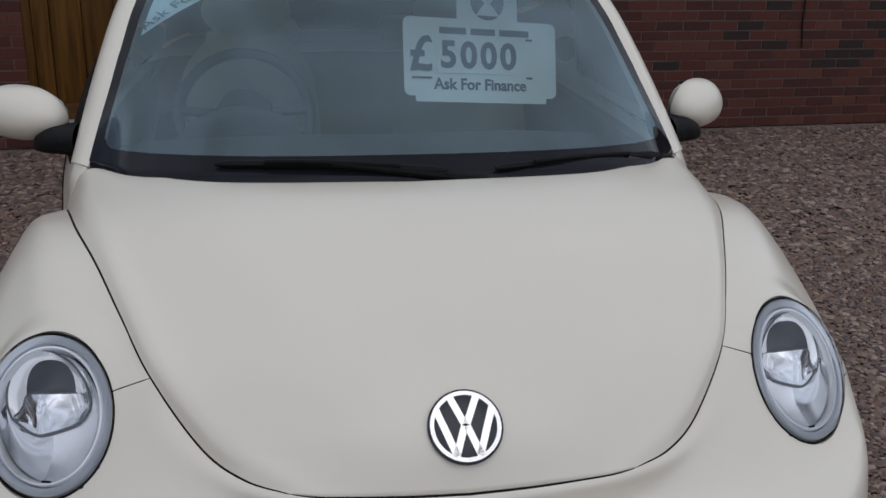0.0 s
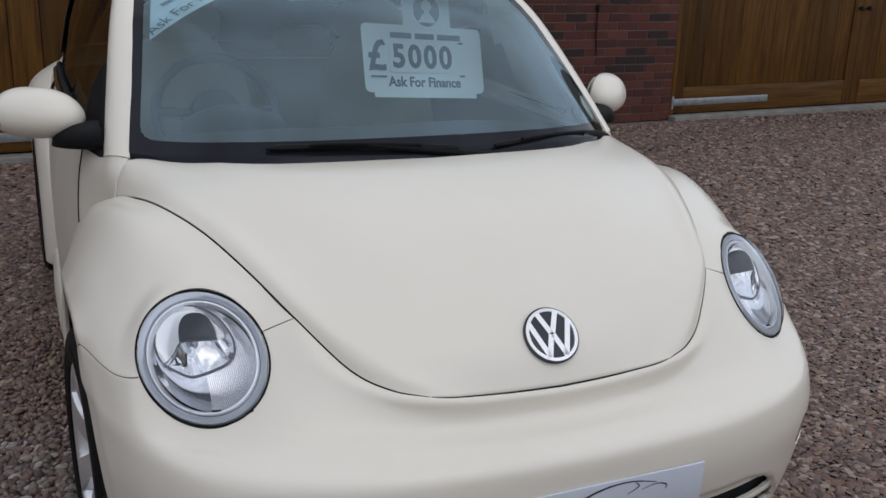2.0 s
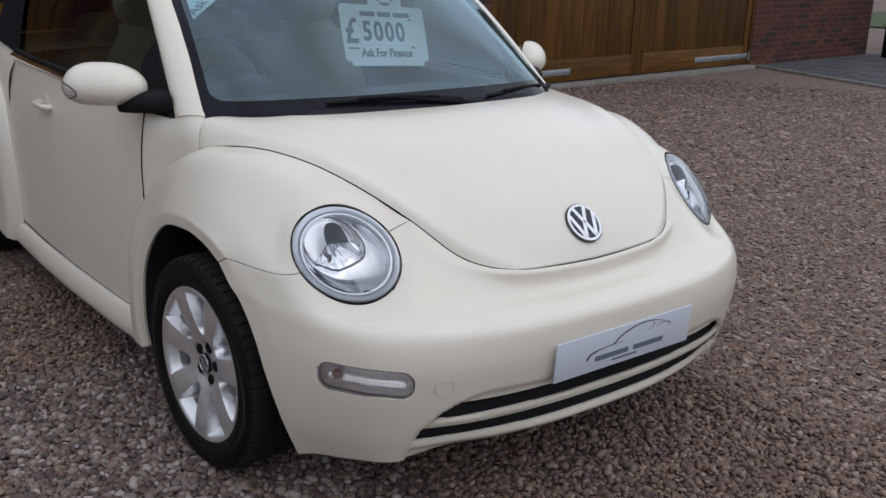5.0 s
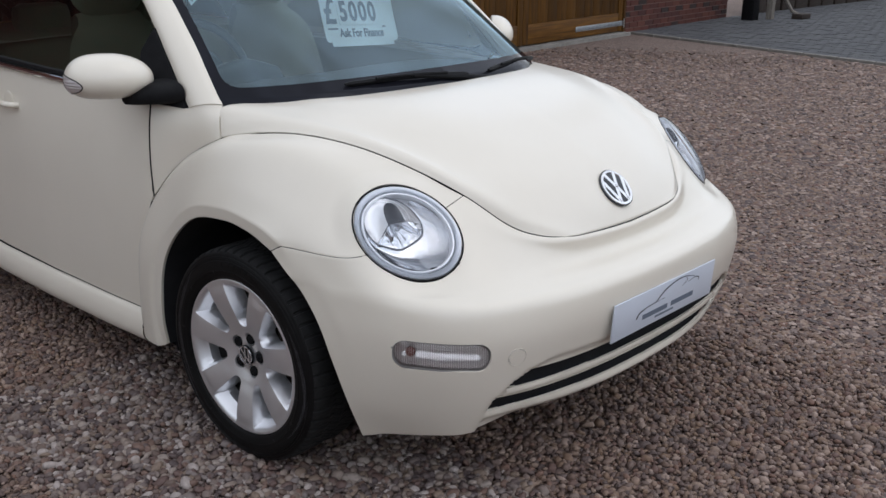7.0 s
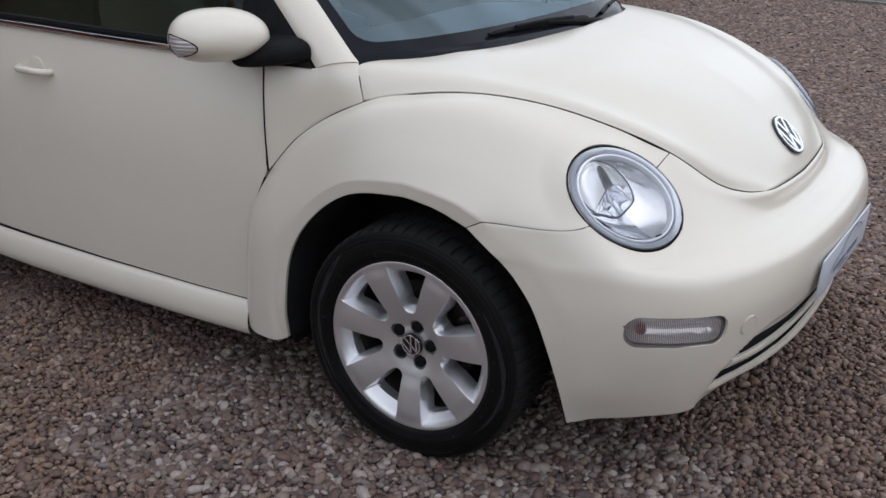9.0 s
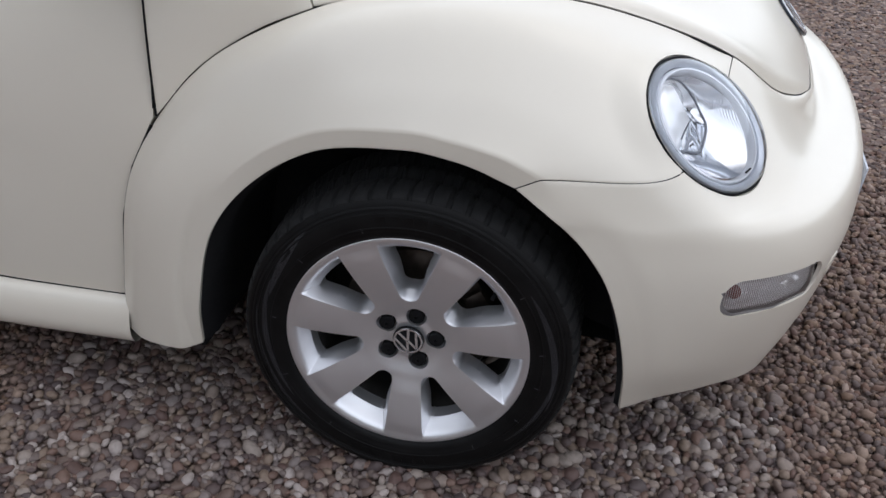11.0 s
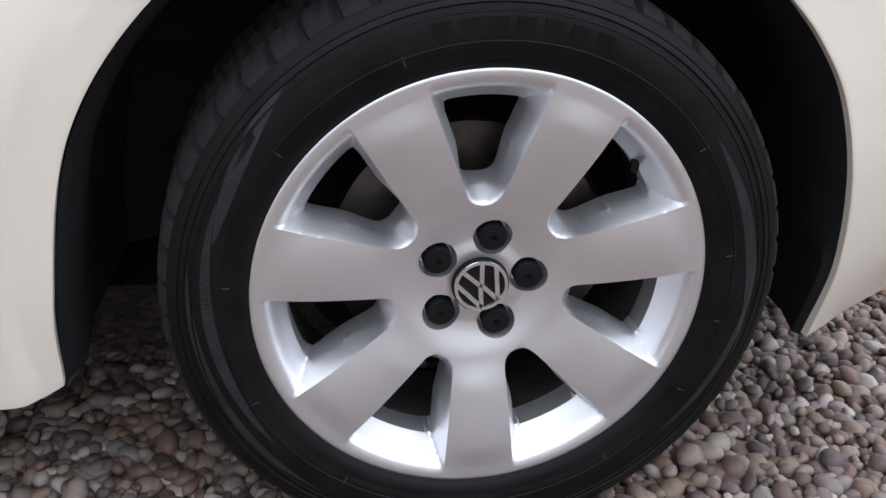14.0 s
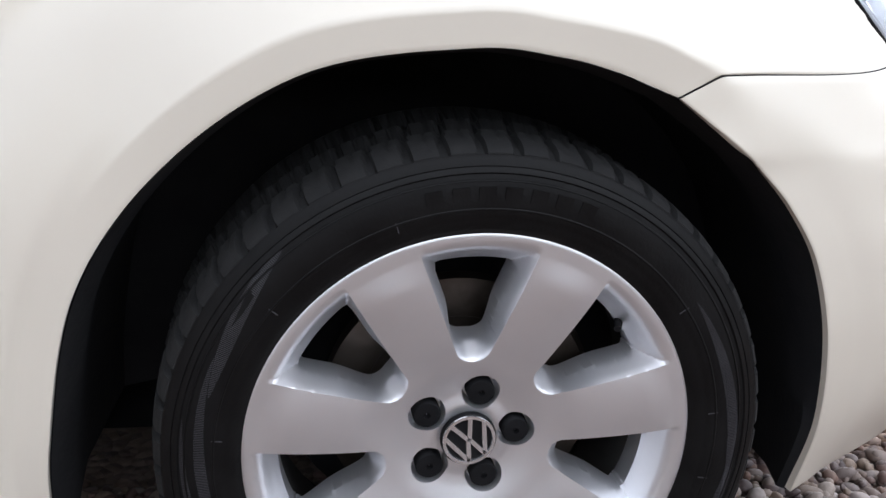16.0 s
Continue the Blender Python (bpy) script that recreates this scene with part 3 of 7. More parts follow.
# the bumper cover, from the wheel arch to the middle, top to bottom
BUMPER = [
    [(-0.866, -0.235, 0.622), (-0.838, -0.360, 0.626), (-0.784, -0.489, 0.630), (-0.683, -0.566, 0.622), (-0.550, -0.628, 0.650), (-0.372, -0.683, 0.637), (-0.190, -0.712, 0.626), (0.0, -0.722, 0.622)],
    [(-0.859, -0.266, 0.595), (-0.838, -0.385, 0.600), (-0.785, -0.516, 0.602), (-0.690, -0.616, 0.603), (-0.556, -0.685, 0.605), (-0.375, -0.740, 0.604), (-0.190, -0.768, 0.603), (0.0, -0.777, 0.603)],
    [(-0.856, -0.300, 0.560), (-0.836, -0.402, 0.566), (-0.784, -0.535, 0.570), (-0.692, -0.652, 0.572), (-0.558, -0.733, 0.572), (-0.375, -0.789, 0.571), (-0.190, -0.813, 0.571), (0.0, -0.821, 0.571)],
    [(-0.851, -0.340, 0.500), (-0.828, -0.438, 0.500), (-0.776, -0.560, 0.500), (-0.682, -0.677, 0.500), (-0.550, -0.754, 0.503), (-0.372, -0.803, 0.506), (-0.190, -0.823, 0.507), (0.0, -0.829, 0.508)],
    [(-0.840, -0.372, 0.410), (-0.812, -0.462, 0.410), (-0.757, -0.577, 0.410), (-0.663, -0.680, 0.412), (-0.538, -0.746, 0.414), (-0.370, -0.790, 0.416), (-0.190, -0.808, 0.418), (0.0, -0.814, 0.418)],
    [(-0.812, -0.394, 0.295), (-0.785, -0.470, 0.300), (-0.730, -0.565, 0.300), (-0.645, -0.664, 0.305), (-0.525, -0.728, 0.315), (-0.370, -0.768, 0.322), (-0.190, -0.788, 0.326), (0.0, -0.794, 0.328)],
    [(-0.768, -0.400, 0.178), (-0.740, -0.460, 0.196), (-0.690, -0.555, 0.208), (-0.622, -0.648, 0.222), (-0.500, -0.700, 0.248), (-0.360, -0.744, 0.252), (-0.190, -0.772, 0.256), (0.0, -0.780, 0.258)],
]
LAMP_AT = np.array([-0.658, -0.468, 0.735])
LAMP_U = np.array([-0.099, 0.0, -0.065])
LAMP_V = np.array([-0.057, 0.112, 0.078])
LAMP_N = np.array([-0.413, -0.655, 0.633])
LAMP_RU, LAMP_RV = np.linalg.norm(LAMP_U), np.linalg.norm(LAMP_V)


def lamp_r(p, m=1.0):
    q = p * [m, 1, 1] - LAMP_AT
    return np.hypot(q @ LAMP_U / LAMP_RU**2, q @ LAMP_V / LAMP_RV**2)


def lamp_cut(p):
    q = p * np.where(p[:, :1] > 0, [-1.0, 1, 1], [1.0, 1, 1])
    return (lamp_r(q) - 1.0) * 0.13


def settle(v):
    """Shifts the body so that it meets the lamp's rim plane all round, easing off away from the lamp."""
    for m in (1.0, -1.0):
        q = v * [m, 1, 1] - LAMP_AT
        a, b = q @ LAMP_U / LAMP_RU**2, q @ LAMP_V / LAMP_RV**2
        r, turn_ = np.hypot(a, b), np.arctan2(b, a)
        off = q @ LAMP_N
        side = v[..., 0] * m < 0
        rim = side & (r > 0.93) & (r < 1.10) & (np.abs(off) < 0.12)
        if rim.sum() < 8:
            continue
        bins = np.linspace(-np.pi, np.pi, 49)
        k = np.digitize(turn_[rim], bins) - 1
        at = [i for i in range(48) if (k == i).any()]
        level = np.array([off[rim][k == i].mean() for i in at])
        mid = np.array([(bins[i] + bins[i + 1]) / 2 for i in at])
        if len(at) > 6:
            level = np.convolve(np.r_[level[0], level, level[-1]], [0.25, 0.5, 0.25], "valid")
        shift = np.interp(turn_, mid, level)
        reach = 1.42 + 0.60 * np.clip(-b / (r + 1e-6), 0, 1)
        w = np.clip((reach - r) / (reach - 1), 0, 1)
        w = w * w * (3 - 2 * w)
        exact = np.clip((1.10 - r) / 0.10, 0, 1)
        shift = shift * (1 - exact) + off * exact
        v = v - np.where(side & (r < reach), w * shift, 0)[..., None] * LAMP_N * [m, 1, 1]
    return v


FOG_A, FOG_B = np.array([-0.785, -0.536, 0.468]), np.array([-0.612, -0.710, 0.460])
FOG_MID = (FOG_A + FOG_B) / 2
FOG_U = (FOG_B - FOG_A) / np.linalg.norm(FOG_B - FOG_A)
FOG_L = np.linalg.norm(FOG_B - FOG_A) / 2
FOG_H = 0.0385


def fog_cut(p):
    """Distance to the rounded slot of a fog lamp."""
    q = p * np.where(p[:, :1] > 0, [-1.0, 1, 1], [1.0, 1, 1]) - FOG_MID
    u, w = q @ FOG_U, q[:, 2] + 0.045 * (q @ FOG_U)
    dx, dz = np.abs(u) - (FOG_L - 0.034), np.abs(w) - (FOG_H - 0.034)
    return np.hypot(np.maximum(dx, 0), np.maximum(dz, 0)) + np.minimum(np.maximum(dx, dz), 0) - 0.034


def mouth_half(z):
    """Half width of the grille mouth at a height: its ends slant outwards towards the ground."""
    return np.interp(z, [0.20, 0.257, 0.289, 0.323, 0.345, 0.370, 0.393, 0.42], [0.612, 0.606, 0.603, 0.595, 0.575, 0.552, 0.520, 0.44])


def slot_cut(mid_z, half):
    """A grille slot between two levels, closed by the slanting ends of the mouth."""
    def cut(p):
        return np.maximum(np.abs(p[:, 2] - mid_z) - half, np.abs(p[:, 0]) - mouth_half(p[:, 2]) + 0.010)
    return cut


car = thing("car", "cream two-door convertible with black soft top, parked on gravel", "car")

plain_ = loft([SEAM, HOOD_EDGE, HOOD_SHOULDER, HOOD_QUARTER, HOOD_MIDDLE], 90, 46).transpose(1, 0, 2)
full_ = loft([SEAM, HOOD_EDGE, HOOD_SHOULDER, HOOD_CROWN, HOOD_QUARTER, HOOD_MIDDLE], 90, 241).transpose(1, 0, 2)
rail_at = np.interp(np.linspace(0, 4, 46), [0, 1, 2, 3, 4], [0, 1, 2, 4, 5]) / 5 * 240
rear_ = np.stack([full_[:, int(a)] * (1 - a % 1) + full_[:, min(int(a) + 1, 240)] * (a % 1) for a in rail_at], 1)
fade_ = np.clip(1 - np.arange(90) / 34.0, 0, 1)[:, None, None]
fade_ = fade_**2 * (3 - 2 * fade_)
hood_grid = both(plain_ * (1 - fade_) + rear_ * fade_)
hood = panel("hood", hood_grid, PAINT, car, gap=0.0025, roll=0.002)
def flare(curve, out_, x):
    """The wheel arch's edge moved away from the axle."""
    c = np.array(curve, float)
    d = c[:, 1:] - [0.005, 0.31]
    c[:, 1:] += d / np.linalg.norm(d, axis=1, keepdims=True) * out_
    c[:, 0] = x
    return c


fade = np.r_[0.3, 0.8, 1, 1, 1, 1, 1, 1, 1, 1]
ARCH_OUT = flare(ARCH, 0.034, 0)
ARCH_OUT[:, 0] = np.array(ARCH)[:, 0] - 0.0015 * fade
ARCH_OUT[0, 1:] = 0.440, 0.204
ARCH_OUT[7:] = [(-0.8695, -0.140, 0.722), (-0.8675, -0.180, 0.706), (-0.863, -0.213, 0.688)]
fender_upper = loft([FENDER_TOP, FENDER_CREST, FENDER_SIDE, ARCH_OUT], 150, 42)
lip_f = np.linspace(0, 1, 11)[1:, None, None]
fender_grid = settle(np.concatenate([fender_upper, fender_upper[-1:] * (1 - lip_f) + spline(np.array(ARCH), 150)[None] * lip_f]))
fender = panel("front_fender", fender_grid, PAINT, car, cuts=(lamp_cut,), thick=0.010, gap=0.0013, roll=0.0008)
mirrored(fender, car)
def flared(rail):
    a, b = np.array(rail[0]), np.array(rail[1])
    d = (b - a) / np.linalg.norm(b - a)
    n = a + d * 0.034 + np.array([-0.001, 0, 0])
    return [tuple(a), tuple(n)] + list(rail[1:])


BUMPER = [flared(r) for r in BUMPER]
hood_foot = np.concatenate([hood_grid[int(89 * 5 / 8):, 0], hood_grid[-1, 1:46]])


def lipped(rail):
    """A rail of the cover: straight across the arch lip, then curved."""
    r = np.array(rail)
    f = np.linspace(0, 1, 12, endpoint=False)[:, None]
    return np.concatenate([r[0] * (1 - f) + r[1] * f, spline(r[1:], 108)])


BUMPER = [lipped(r) for r in BUMPER]
share = np.r_[0, np.linalg.norm(np.diff(BUMPER[0][:75], axis=0), axis=1).cumsum()]
share = share / share[-1]
line_ = even(fender_grid[::-1, -1], 200)
line_ = np.stack([np.interp(share, np.linspace(0, 1, 200), line_[:, i]) for i in range(3)], -1)
bumper_top = np.concatenate([line_, even(hood_foot, 46)[1:]])
bumper_grid = settle(both(loft([bumper_top] + BUMPER, 120, 90)))
# even out the cover between hood, lamp and plate
for _ in range(14):
    keep_ = np.clip((np.minimum(lamp_r(bumper_grid), lamp_r(bumper_grid, -1.0)) - 1.03) / 0.10, 0, 1)[1:45, 1:-1, None]
    keep_ = keep_ * np.clip((45 - np.arange(1, 45)) / 10.0, 0, 1)[:, None, None] * np.clip(np.arange(1, 45) / 3.0, 0, 1)[:, None, None]
    mean_ = (bumper_grid[0:44, 1:-1] + bumper_grid[2:46, 1:-1] + bumper_grid[1:45, :-2] + bumper_grid[1:45, 2:]) / 4
    bumper_grid[1:45, 1:-1] += (mean_ - bumper_grid[1:45, 1:-1]) * 0.6 * keep_
# a lip under the hood, a hollow below it and a soft roll along the top of the bumper
r_ = np.arange(90.0)[:, None]
ax = np.abs(bumper_grid[..., 0])
lamp_far = np.clip((np.minimum(lamp_r(bumper_grid), lamp_r(bumper_grid, -1.0)) - 1.08) / 0.6, 0, 1)
ease = lambda f: np.clip(f, 0, 1) ** 2 * (3 - 2 * np.clip(f, 0, 1))
mid_w = ease((0.62 - ax) / 0.22) * ease(lamp_far)
roll_w = ease((0.74 - ax) / 0.24) * ease(lamp_far)
push = (0.0050 * np.exp(-((r_ - 3.0) / 2.6) ** 2) - 0.0090 * np.exp(-((r_ - 14.0) / 7.0) ** 2)) * mid_w + 0.0065 * np.exp(-((r_ - 34.0) / 7.0) ** 2) * roll_w
bz = bumper_grid[..., 2]
# the mouth lies a step behind the cover; its two bars and lip are rounded
inside = ease((mouth_half(bz) - ax) / 0.010) * ease((0.425 - bz) / 0.020)
push = push - 0.010 * inside + (0.0050 * np.exp(-((bz - 0.338) / 0.007) ** 2) + 0.0070 * np.exp(-((bz - 0.270) / 0.012) ** 2)) * inside
bumper_grid = bumper_grid + normals(bumper_grid) * push[..., None]
bumper = panel("front_bumper", bumper_grid, PAINT, car, cuts=(lamp_cut, fog_cut, slot_cut(0.3725, 0.0222), slot_cut(0.3070, 0.0195)), thick=0.008, gap=0.0013, roll=0.0008)

# dark tubes sunk in the panel gaps stand in for the shade inside them
def gap_tube(line, n_out, r=0.0036, depth=0.0042):
    return part("panel_seal", tube(np.asarray(line) - np.asarray(n_out) * depth, r, 6), GASKET, car)
hn_ = normals(hood_grid)
hood_rim = np.concatenate([hood_grid[:-2, 0], hood_grid[-1, 3:-3], hood_grid[::-1, -1][2:]])
rim_n = np.concatenate([hn_[:-2, 0], hn_[-1, 3:-3], hn_[::-1, -1][2:]])
for _ in range(3):
    rim_n[1:-1] = (rim_n[:-2] + rim_n[1:-1] + rim_n[2:]) / 3
gap_tube(hood_rim, rim_n / np.linalg.norm(rim_n, axis=1, keepdims=True), 0.0032, 0.0042)
fn_ = normals(fender_grid)
mirrored(gap_tube(fender_grid[0, :70], fn_[0, :70], 0.0028, 0.0040), car)
outside = lamp_r(fender_grid[:, -1]) > 1.04
start = None
for i in range(53):
    on = i < 52 and outside[i]
    if on and start is None:
        start = i
    if not on and start is not None:
        if i - start > 2:
            mirrored(gap_tube(fender_grid[start:i, -1], fn_[start:i, -1], 0.0015, 0.0024), car)
        start = None

# dark mesh behind the grille slots
mouth_ = np.where(np.abs(bumper_grid[60, :, 0]) < 0.615)[0]
gb_ = bumper_grid[int(90 * 0.60):int(90 * 0.985), mouth_[0]:mouth_[-1] + 1]
grid_part("grille_mesh", gb_ - normals(gb_) * 0.018, LINER, car, "black mesh close behind the grille slots")

# wheel arches
def arch_liner(edge, inner_x, yc):
    """Black lining from the arch's edge in to the body."""
    e = np.array(edge)
    rows = [e + [0.008, 0, 0]]
    for x, r in ((-0.80, 0.97), (-0.70, 1.0), (inner_x, 0.98), (inner_x, 0.3)):
        q = e.copy()
        q[:, 0] = np.maximum(x, e[:, 0] + 0.012)
        q[:, 1], q[:, 2] = yc + (e[:, 1] - yc) * r, np.maximum(0.31 + (e[:, 2] - 0.31) * r, e[:, 2].min())
        rows.append(q)
    return np.array(rows)
front_edge = np.concatenate([fender_grid[-1], bumper_grid[1:, 0]])
front_edge = even(front_edge, 80)
rear_edge = np.array([(-0.860, 2.510 + 0.370 * math.cos(a), max(0.17, 0.31 + 0.370 * math.sin(a))) for a in np.radians(np.linspace(200, -20, 60))])
for e_, yc in ((front_edge, 0.005), (rear_edge, 2.510)):
    liner = grid_part("wheel_arch_liner", arch_liner(e_, -0.52, yc), LINER, car)
    mirrored(liner, car)


# added dark panel blocks light behind the wheel, where there is only shade
shade_panel = part("splash_guard", boxed(-0.800, -0.50, 0.440, 0.452, 0.170, 0.66, 0.004), LINER, car, "added black panel that blocks light behind the wheel")
mirrored(shade_panel, car)

# ---------------------------------------------------------------- body side
def side_x(y, z):
    """Half width of the body side at a place."""
    w = np.interp(y, [0.15, 0.35, 0.5, 0.8, 1.2, 1.6, 2.0, 2.4, 2.8, 3.2], [0.755, 0.790, 0.812, 0.828, 0.838, 0.836, 0.822, 0.790, 0.700, 0.520])
    return -(w - 0.052 * (np.maximum(z - 0.60, 0) / 0.35) ** 2 - 0.012 * (np.maximum(0.5 - z, 0) / 0.3) ** 2)


def belt_z(y):
    return 0.953 + 0.012 * np.clip((y - 0.5) / 1.0, 0, 1) + 0.02 * np.clip((y - 1.6) / 1.0, 0, 1) ** 2


def on_side(y, z):
    return np.stack([side_x(y, z), y, z], -1)


REAR_SEAM = spline([(-0.738, 0.213, 0.884), (-0.750, 0.313, 0.837), (-0.776, 0.413, 0.767), (-0.805, 0.489, 0.676)], 30)
PILLAR_IN = spline([(-0.693, 0.257, 0.973), (-0.651, 0.463, 1.152), (-0.612, 0.678, 1.308), (-0.572, 0.900, 1.408)], 30)
PILLAR_OUT = spline([(-0.746, 0.358, 0.955), (-0.716, 0.512, 1.105), (-0.677, 0.700, 1.262), (-0.634, 0.880, 1.374)], 30)
DOOR_GAP = spline([(-0.805, 0.489, 0.676), (-0.806, 0.490, 0.78), (-0.797, 0.494, 0.88), (-0.782, 0.500, 0.955)], 30)

def coons(bottom, top, left, right):
    """Surface between four curves that meet at the corners."""
    nu, nv = len(bottom), len(left)
    u, v = np.linspace(0, 1, nu)[None, :, None], np.linspace(0, 1, nv)[:, None, None]
    a = (1 - v) * bottom[None] + v * top[None]
    b = (1 - u) * left[:, None] + u * right[:, None]
    c = (1 - u) * (1 - v) * bottom[0] + u * (1 - v) * bottom[-1] + (1 - u) * v * top[0] + u * v * top[-1]
    return a + b - c

cowl_front = spline([(-0.738, 0.213, 0.884), (-0.722, 0.235, 0.932), (-0.693, 0.257, 0.970)], 30)
cowl_top = np.concatenate([spline([(-0.693, 0.257, 0.970), (-0.727, 0.305, 0.972), (-0.746, 0.358, 0.955)], 15), spline([(-0.748, 0.366, 0.955), (-0.782, 0.500, 0.955)], 15)])
scuttle = panel("cowl_side_panel", coons(REAR_SEAM, cowl_top, cowl_front, DOOR_GAP), PAINT, car, gap=0.0012, roll=0.0006)
mirrored(scuttle, car)

def bowed(a, b, k):
    """Surface between two edges, bulged outwards in between."""
    rows = []
    for f in np.linspace(0, 1, 9):
        rows.append((1 - f) * a + f * b + np.array([-1.0, -0.35, 0.55]) * k * 4 * f * (1 - f))
    return np.array(rows)
pillar = panel("a_pillar", bowed(PILLAR_IN, PILLAR_OUT, 0.012), PAINT, car, gap=0.0, roll=0.004, thick=0.035, open_u=True)
mirrored(pillar, car)

# header rail over the windscreen
HEAD_LOW = both(np.array([spline([(-0.572, 0.900, 1.408), (-0.378, 0.856, 1.428), (-0.180, 0.834, 1.438), (0.0, 0.828, 1.440)], 20)]))[0]
HEAD_TOP = HEAD_LOW + np.array([0, 0.034, 0.006])
HEAD_TOP[:, 0] *= 1.04
header = grid_part("windscreen_header", np.array([HEAD_LOW + [0, 0.006, -0.014], HEAD_LOW, HEAD_LOW * 0.5 + HEAD_TOP * 0.5 + [0, -0.006, 0.006], HEAD_TOP, HEAD_TOP + [0, 0.02, -0.015]]), PAINT, car)

# door
def door_grid():
    f, g = np.linspace(0, 1, 60), np.linspace(0, 1, 40)
    rows = []
    for v in g:
        row = []
        for u in f:
            z0 = 0.272
            z = z0 + v * (belt_z(0.5 + 1.48 * u) - z0)
            yf = np.interp(z, [0.26, 0.34, 0.46, 0.57, 0.676, 0.78, 0.88, 0.955], [0.592, 0.592, 0.578, 0.546, 0.492, 0.493, 0.497, 0.503])
            y = yf + u * (1.985 - yf)
            row.append((side_x(y, z), y, z))
        rows.append(row)
    return np.array(rows)
door = panel("door", door_grid(), PAINT, car, gap=0.0022, roll=0.002, thick=0.03)
door_left = mirrored(door, car)
dg = door_grid()
dn = normals(dg)
up_ = dg[:, 0, 2] > 0.676
mirrored(part("panel_seal", tube(DOOR_GAP + np.array([-0.0004, 0.001, 0]), 0.0023, 6), GASKET, car), car)
mirrored(gap_tube(dg[up_, 0], dn[up_, 0], 0.0028, 0.0010), car)
low_ = dg[:, 0, 2] < 0.66
for line, nn in ((dg[low_, 0], dn[low_, 0]), (dg[0], dn[0])):
    mirrored(gap_tube(line, nn, 0.0036, 0.0050), car)

def sill_grid():
    y = np.linspace(0.585, 2.06, 40)
    rows = []
    for dx, z in ((0.004, 0.272), (-0.014, 0.262), (-0.026, 0.230), (-0.026, 0.188), (-0.004, 0.163), (0.06, 0.155)):
        yy = y
        rows.append(np.stack([side_x(yy, 0.27) + dx, yy, np.full_like(yy, z) - 0.012 * (yy - 0.6) / 1.4], -1))
    return spline(np.array(rows), 18)
sill = grid_part("side_sill", sill_grid(), PAINT, car)
mirrored(sill, car)

# chrome strip and rubber on the belt line
yb = np.linspace(0.60, 2.02, 40)
for name, lift, out_, rad, mat in (("belt_trim", 0.007, -0.004, 0.0105, CHROME), ("window_seal", 0.024, 0.010, 0.012, GASKET)):
    line = on_side(yb, belt_z(yb)) + np.array([out_, 0, lift])
    mirrored(part(name, tube(line, rad, 8), mat, car), car)

# door handle
def handle(parent):
    y, z = 1.45, 0.845
    x = float(side_x(y, z))
    h = part("door_handle", tube(spline([(x, y - 0.085, z), (x - 0.026, y - 0.07, z + 0.002), (x - 0.032, y, z + 0.003), (x - 0.026, y + 0.05, z + 0.002), (x - 0.004, y + 0.075, z)], 20), [0.011] * 20, 10), PAINT, parent)
    cup = bmesh.new()
    bmesh.ops.create_uvsphere(cup, u_segments=20, v_segments=10, radius=0.045)
    bmesh.ops.scale(cup, vec=(0.10, 1, 1.05), verts=cup.verts)
    bmesh.ops.translate(cup, vec=(x + 0.001, y - 0.01, z - 0.004), verts=cup.verts)
    c = part("handle_cup", cup, PAINT, parent)
    return h, c
for piece in handle(door):
    mirrored(piece, door_left)

# rear fender: arched round the rear wheel, wider than the body
def rear_fender_grid():
    yc, zc = 2.510, 0.31
    t = np.radians(np.linspace(200, -20, 70))
    rows = []
    for f in np.linspace(0, 1, 26):
        row = []
        for a in t:
            ri = 0.370
            ro = 0.605 + 0.045 * math.sin(a)
            r = ro + (ri - ro) * f
            y, z = yc + r * math.cos(a), zc + r * math.sin(a)
            z = max(z, 0.17)
            s = float(side_x(np.array(y), np.array(max(z, 0.3))))
            x = s + (-0.868 - s) * min(1, math.sin(min(f * 1.9, 1) * math.pi / 2)) ** 0.9
            row.append((x, y, z))
        rows.append(row)
    return np.array(rows)
rear_fender = panel("rear_fender", rear_fender_grid(), PAINT, car, thick=0.02)
mirrored(rear_fender, car)

# tail: side behind the door, rear deck and rear bumper in one shell
def tail_grid():
    stations = [(1.99, 0.0), (2.3, 0.0), (2.6, 0.0), (2.9, 0.0), (3.08, 0.0), (3.2, 0.0)]
    tops = [0.985, 1.00, 1.00, 0.95, 0.84, 0.62]
    rows = []
    for (y, _), top in zip(stations, tops):
        w = -float(side_x(np.array(y), np.array(0.6)))
        row = [(-w * 0.96, y, 0.25), (-w, y, 0.45), (-w * 0.99, y, min(0.7, top * 0.85)), (-w * 0.93, y, top * 0.97), (-w * 0.6, y + 0.01, top * 1.01), (0, y + 0.02, top * 1.02)]
        rows.append(row)
    g = spline(np.array(rows), 40)
    return np.stack([spline(r, 30) for r in g])
tail = grid_part("rear_body", both(tail_grid()), PAINT, car)
# flat sheets added low down to keep light from under the car
grid_part("underbody", np.array([[(x, y, 0.145) for x in np.linspace(-0.50, 0.50, 8)] for y in np.linspace(-0.40, 3.1, 20)]), LINER, car)
grid_part("floor_pan", np.array([[(x, y, 0.166) for x in np.linspace(-0.775, 0.775, 8)] for y in np.linspace(0.455, 2.08, 10)]), LINER, car)

jy, jz = np.meshgrid(np.linspace(1.93, 2.16, 12), np.linspace(0.27, 0.968, 24))
jamb = on_side(jy, jz) + np.array([0.0025, 0, 0])
mirrored(grid_part("door_jamb", jamb, PAINT, car), car)

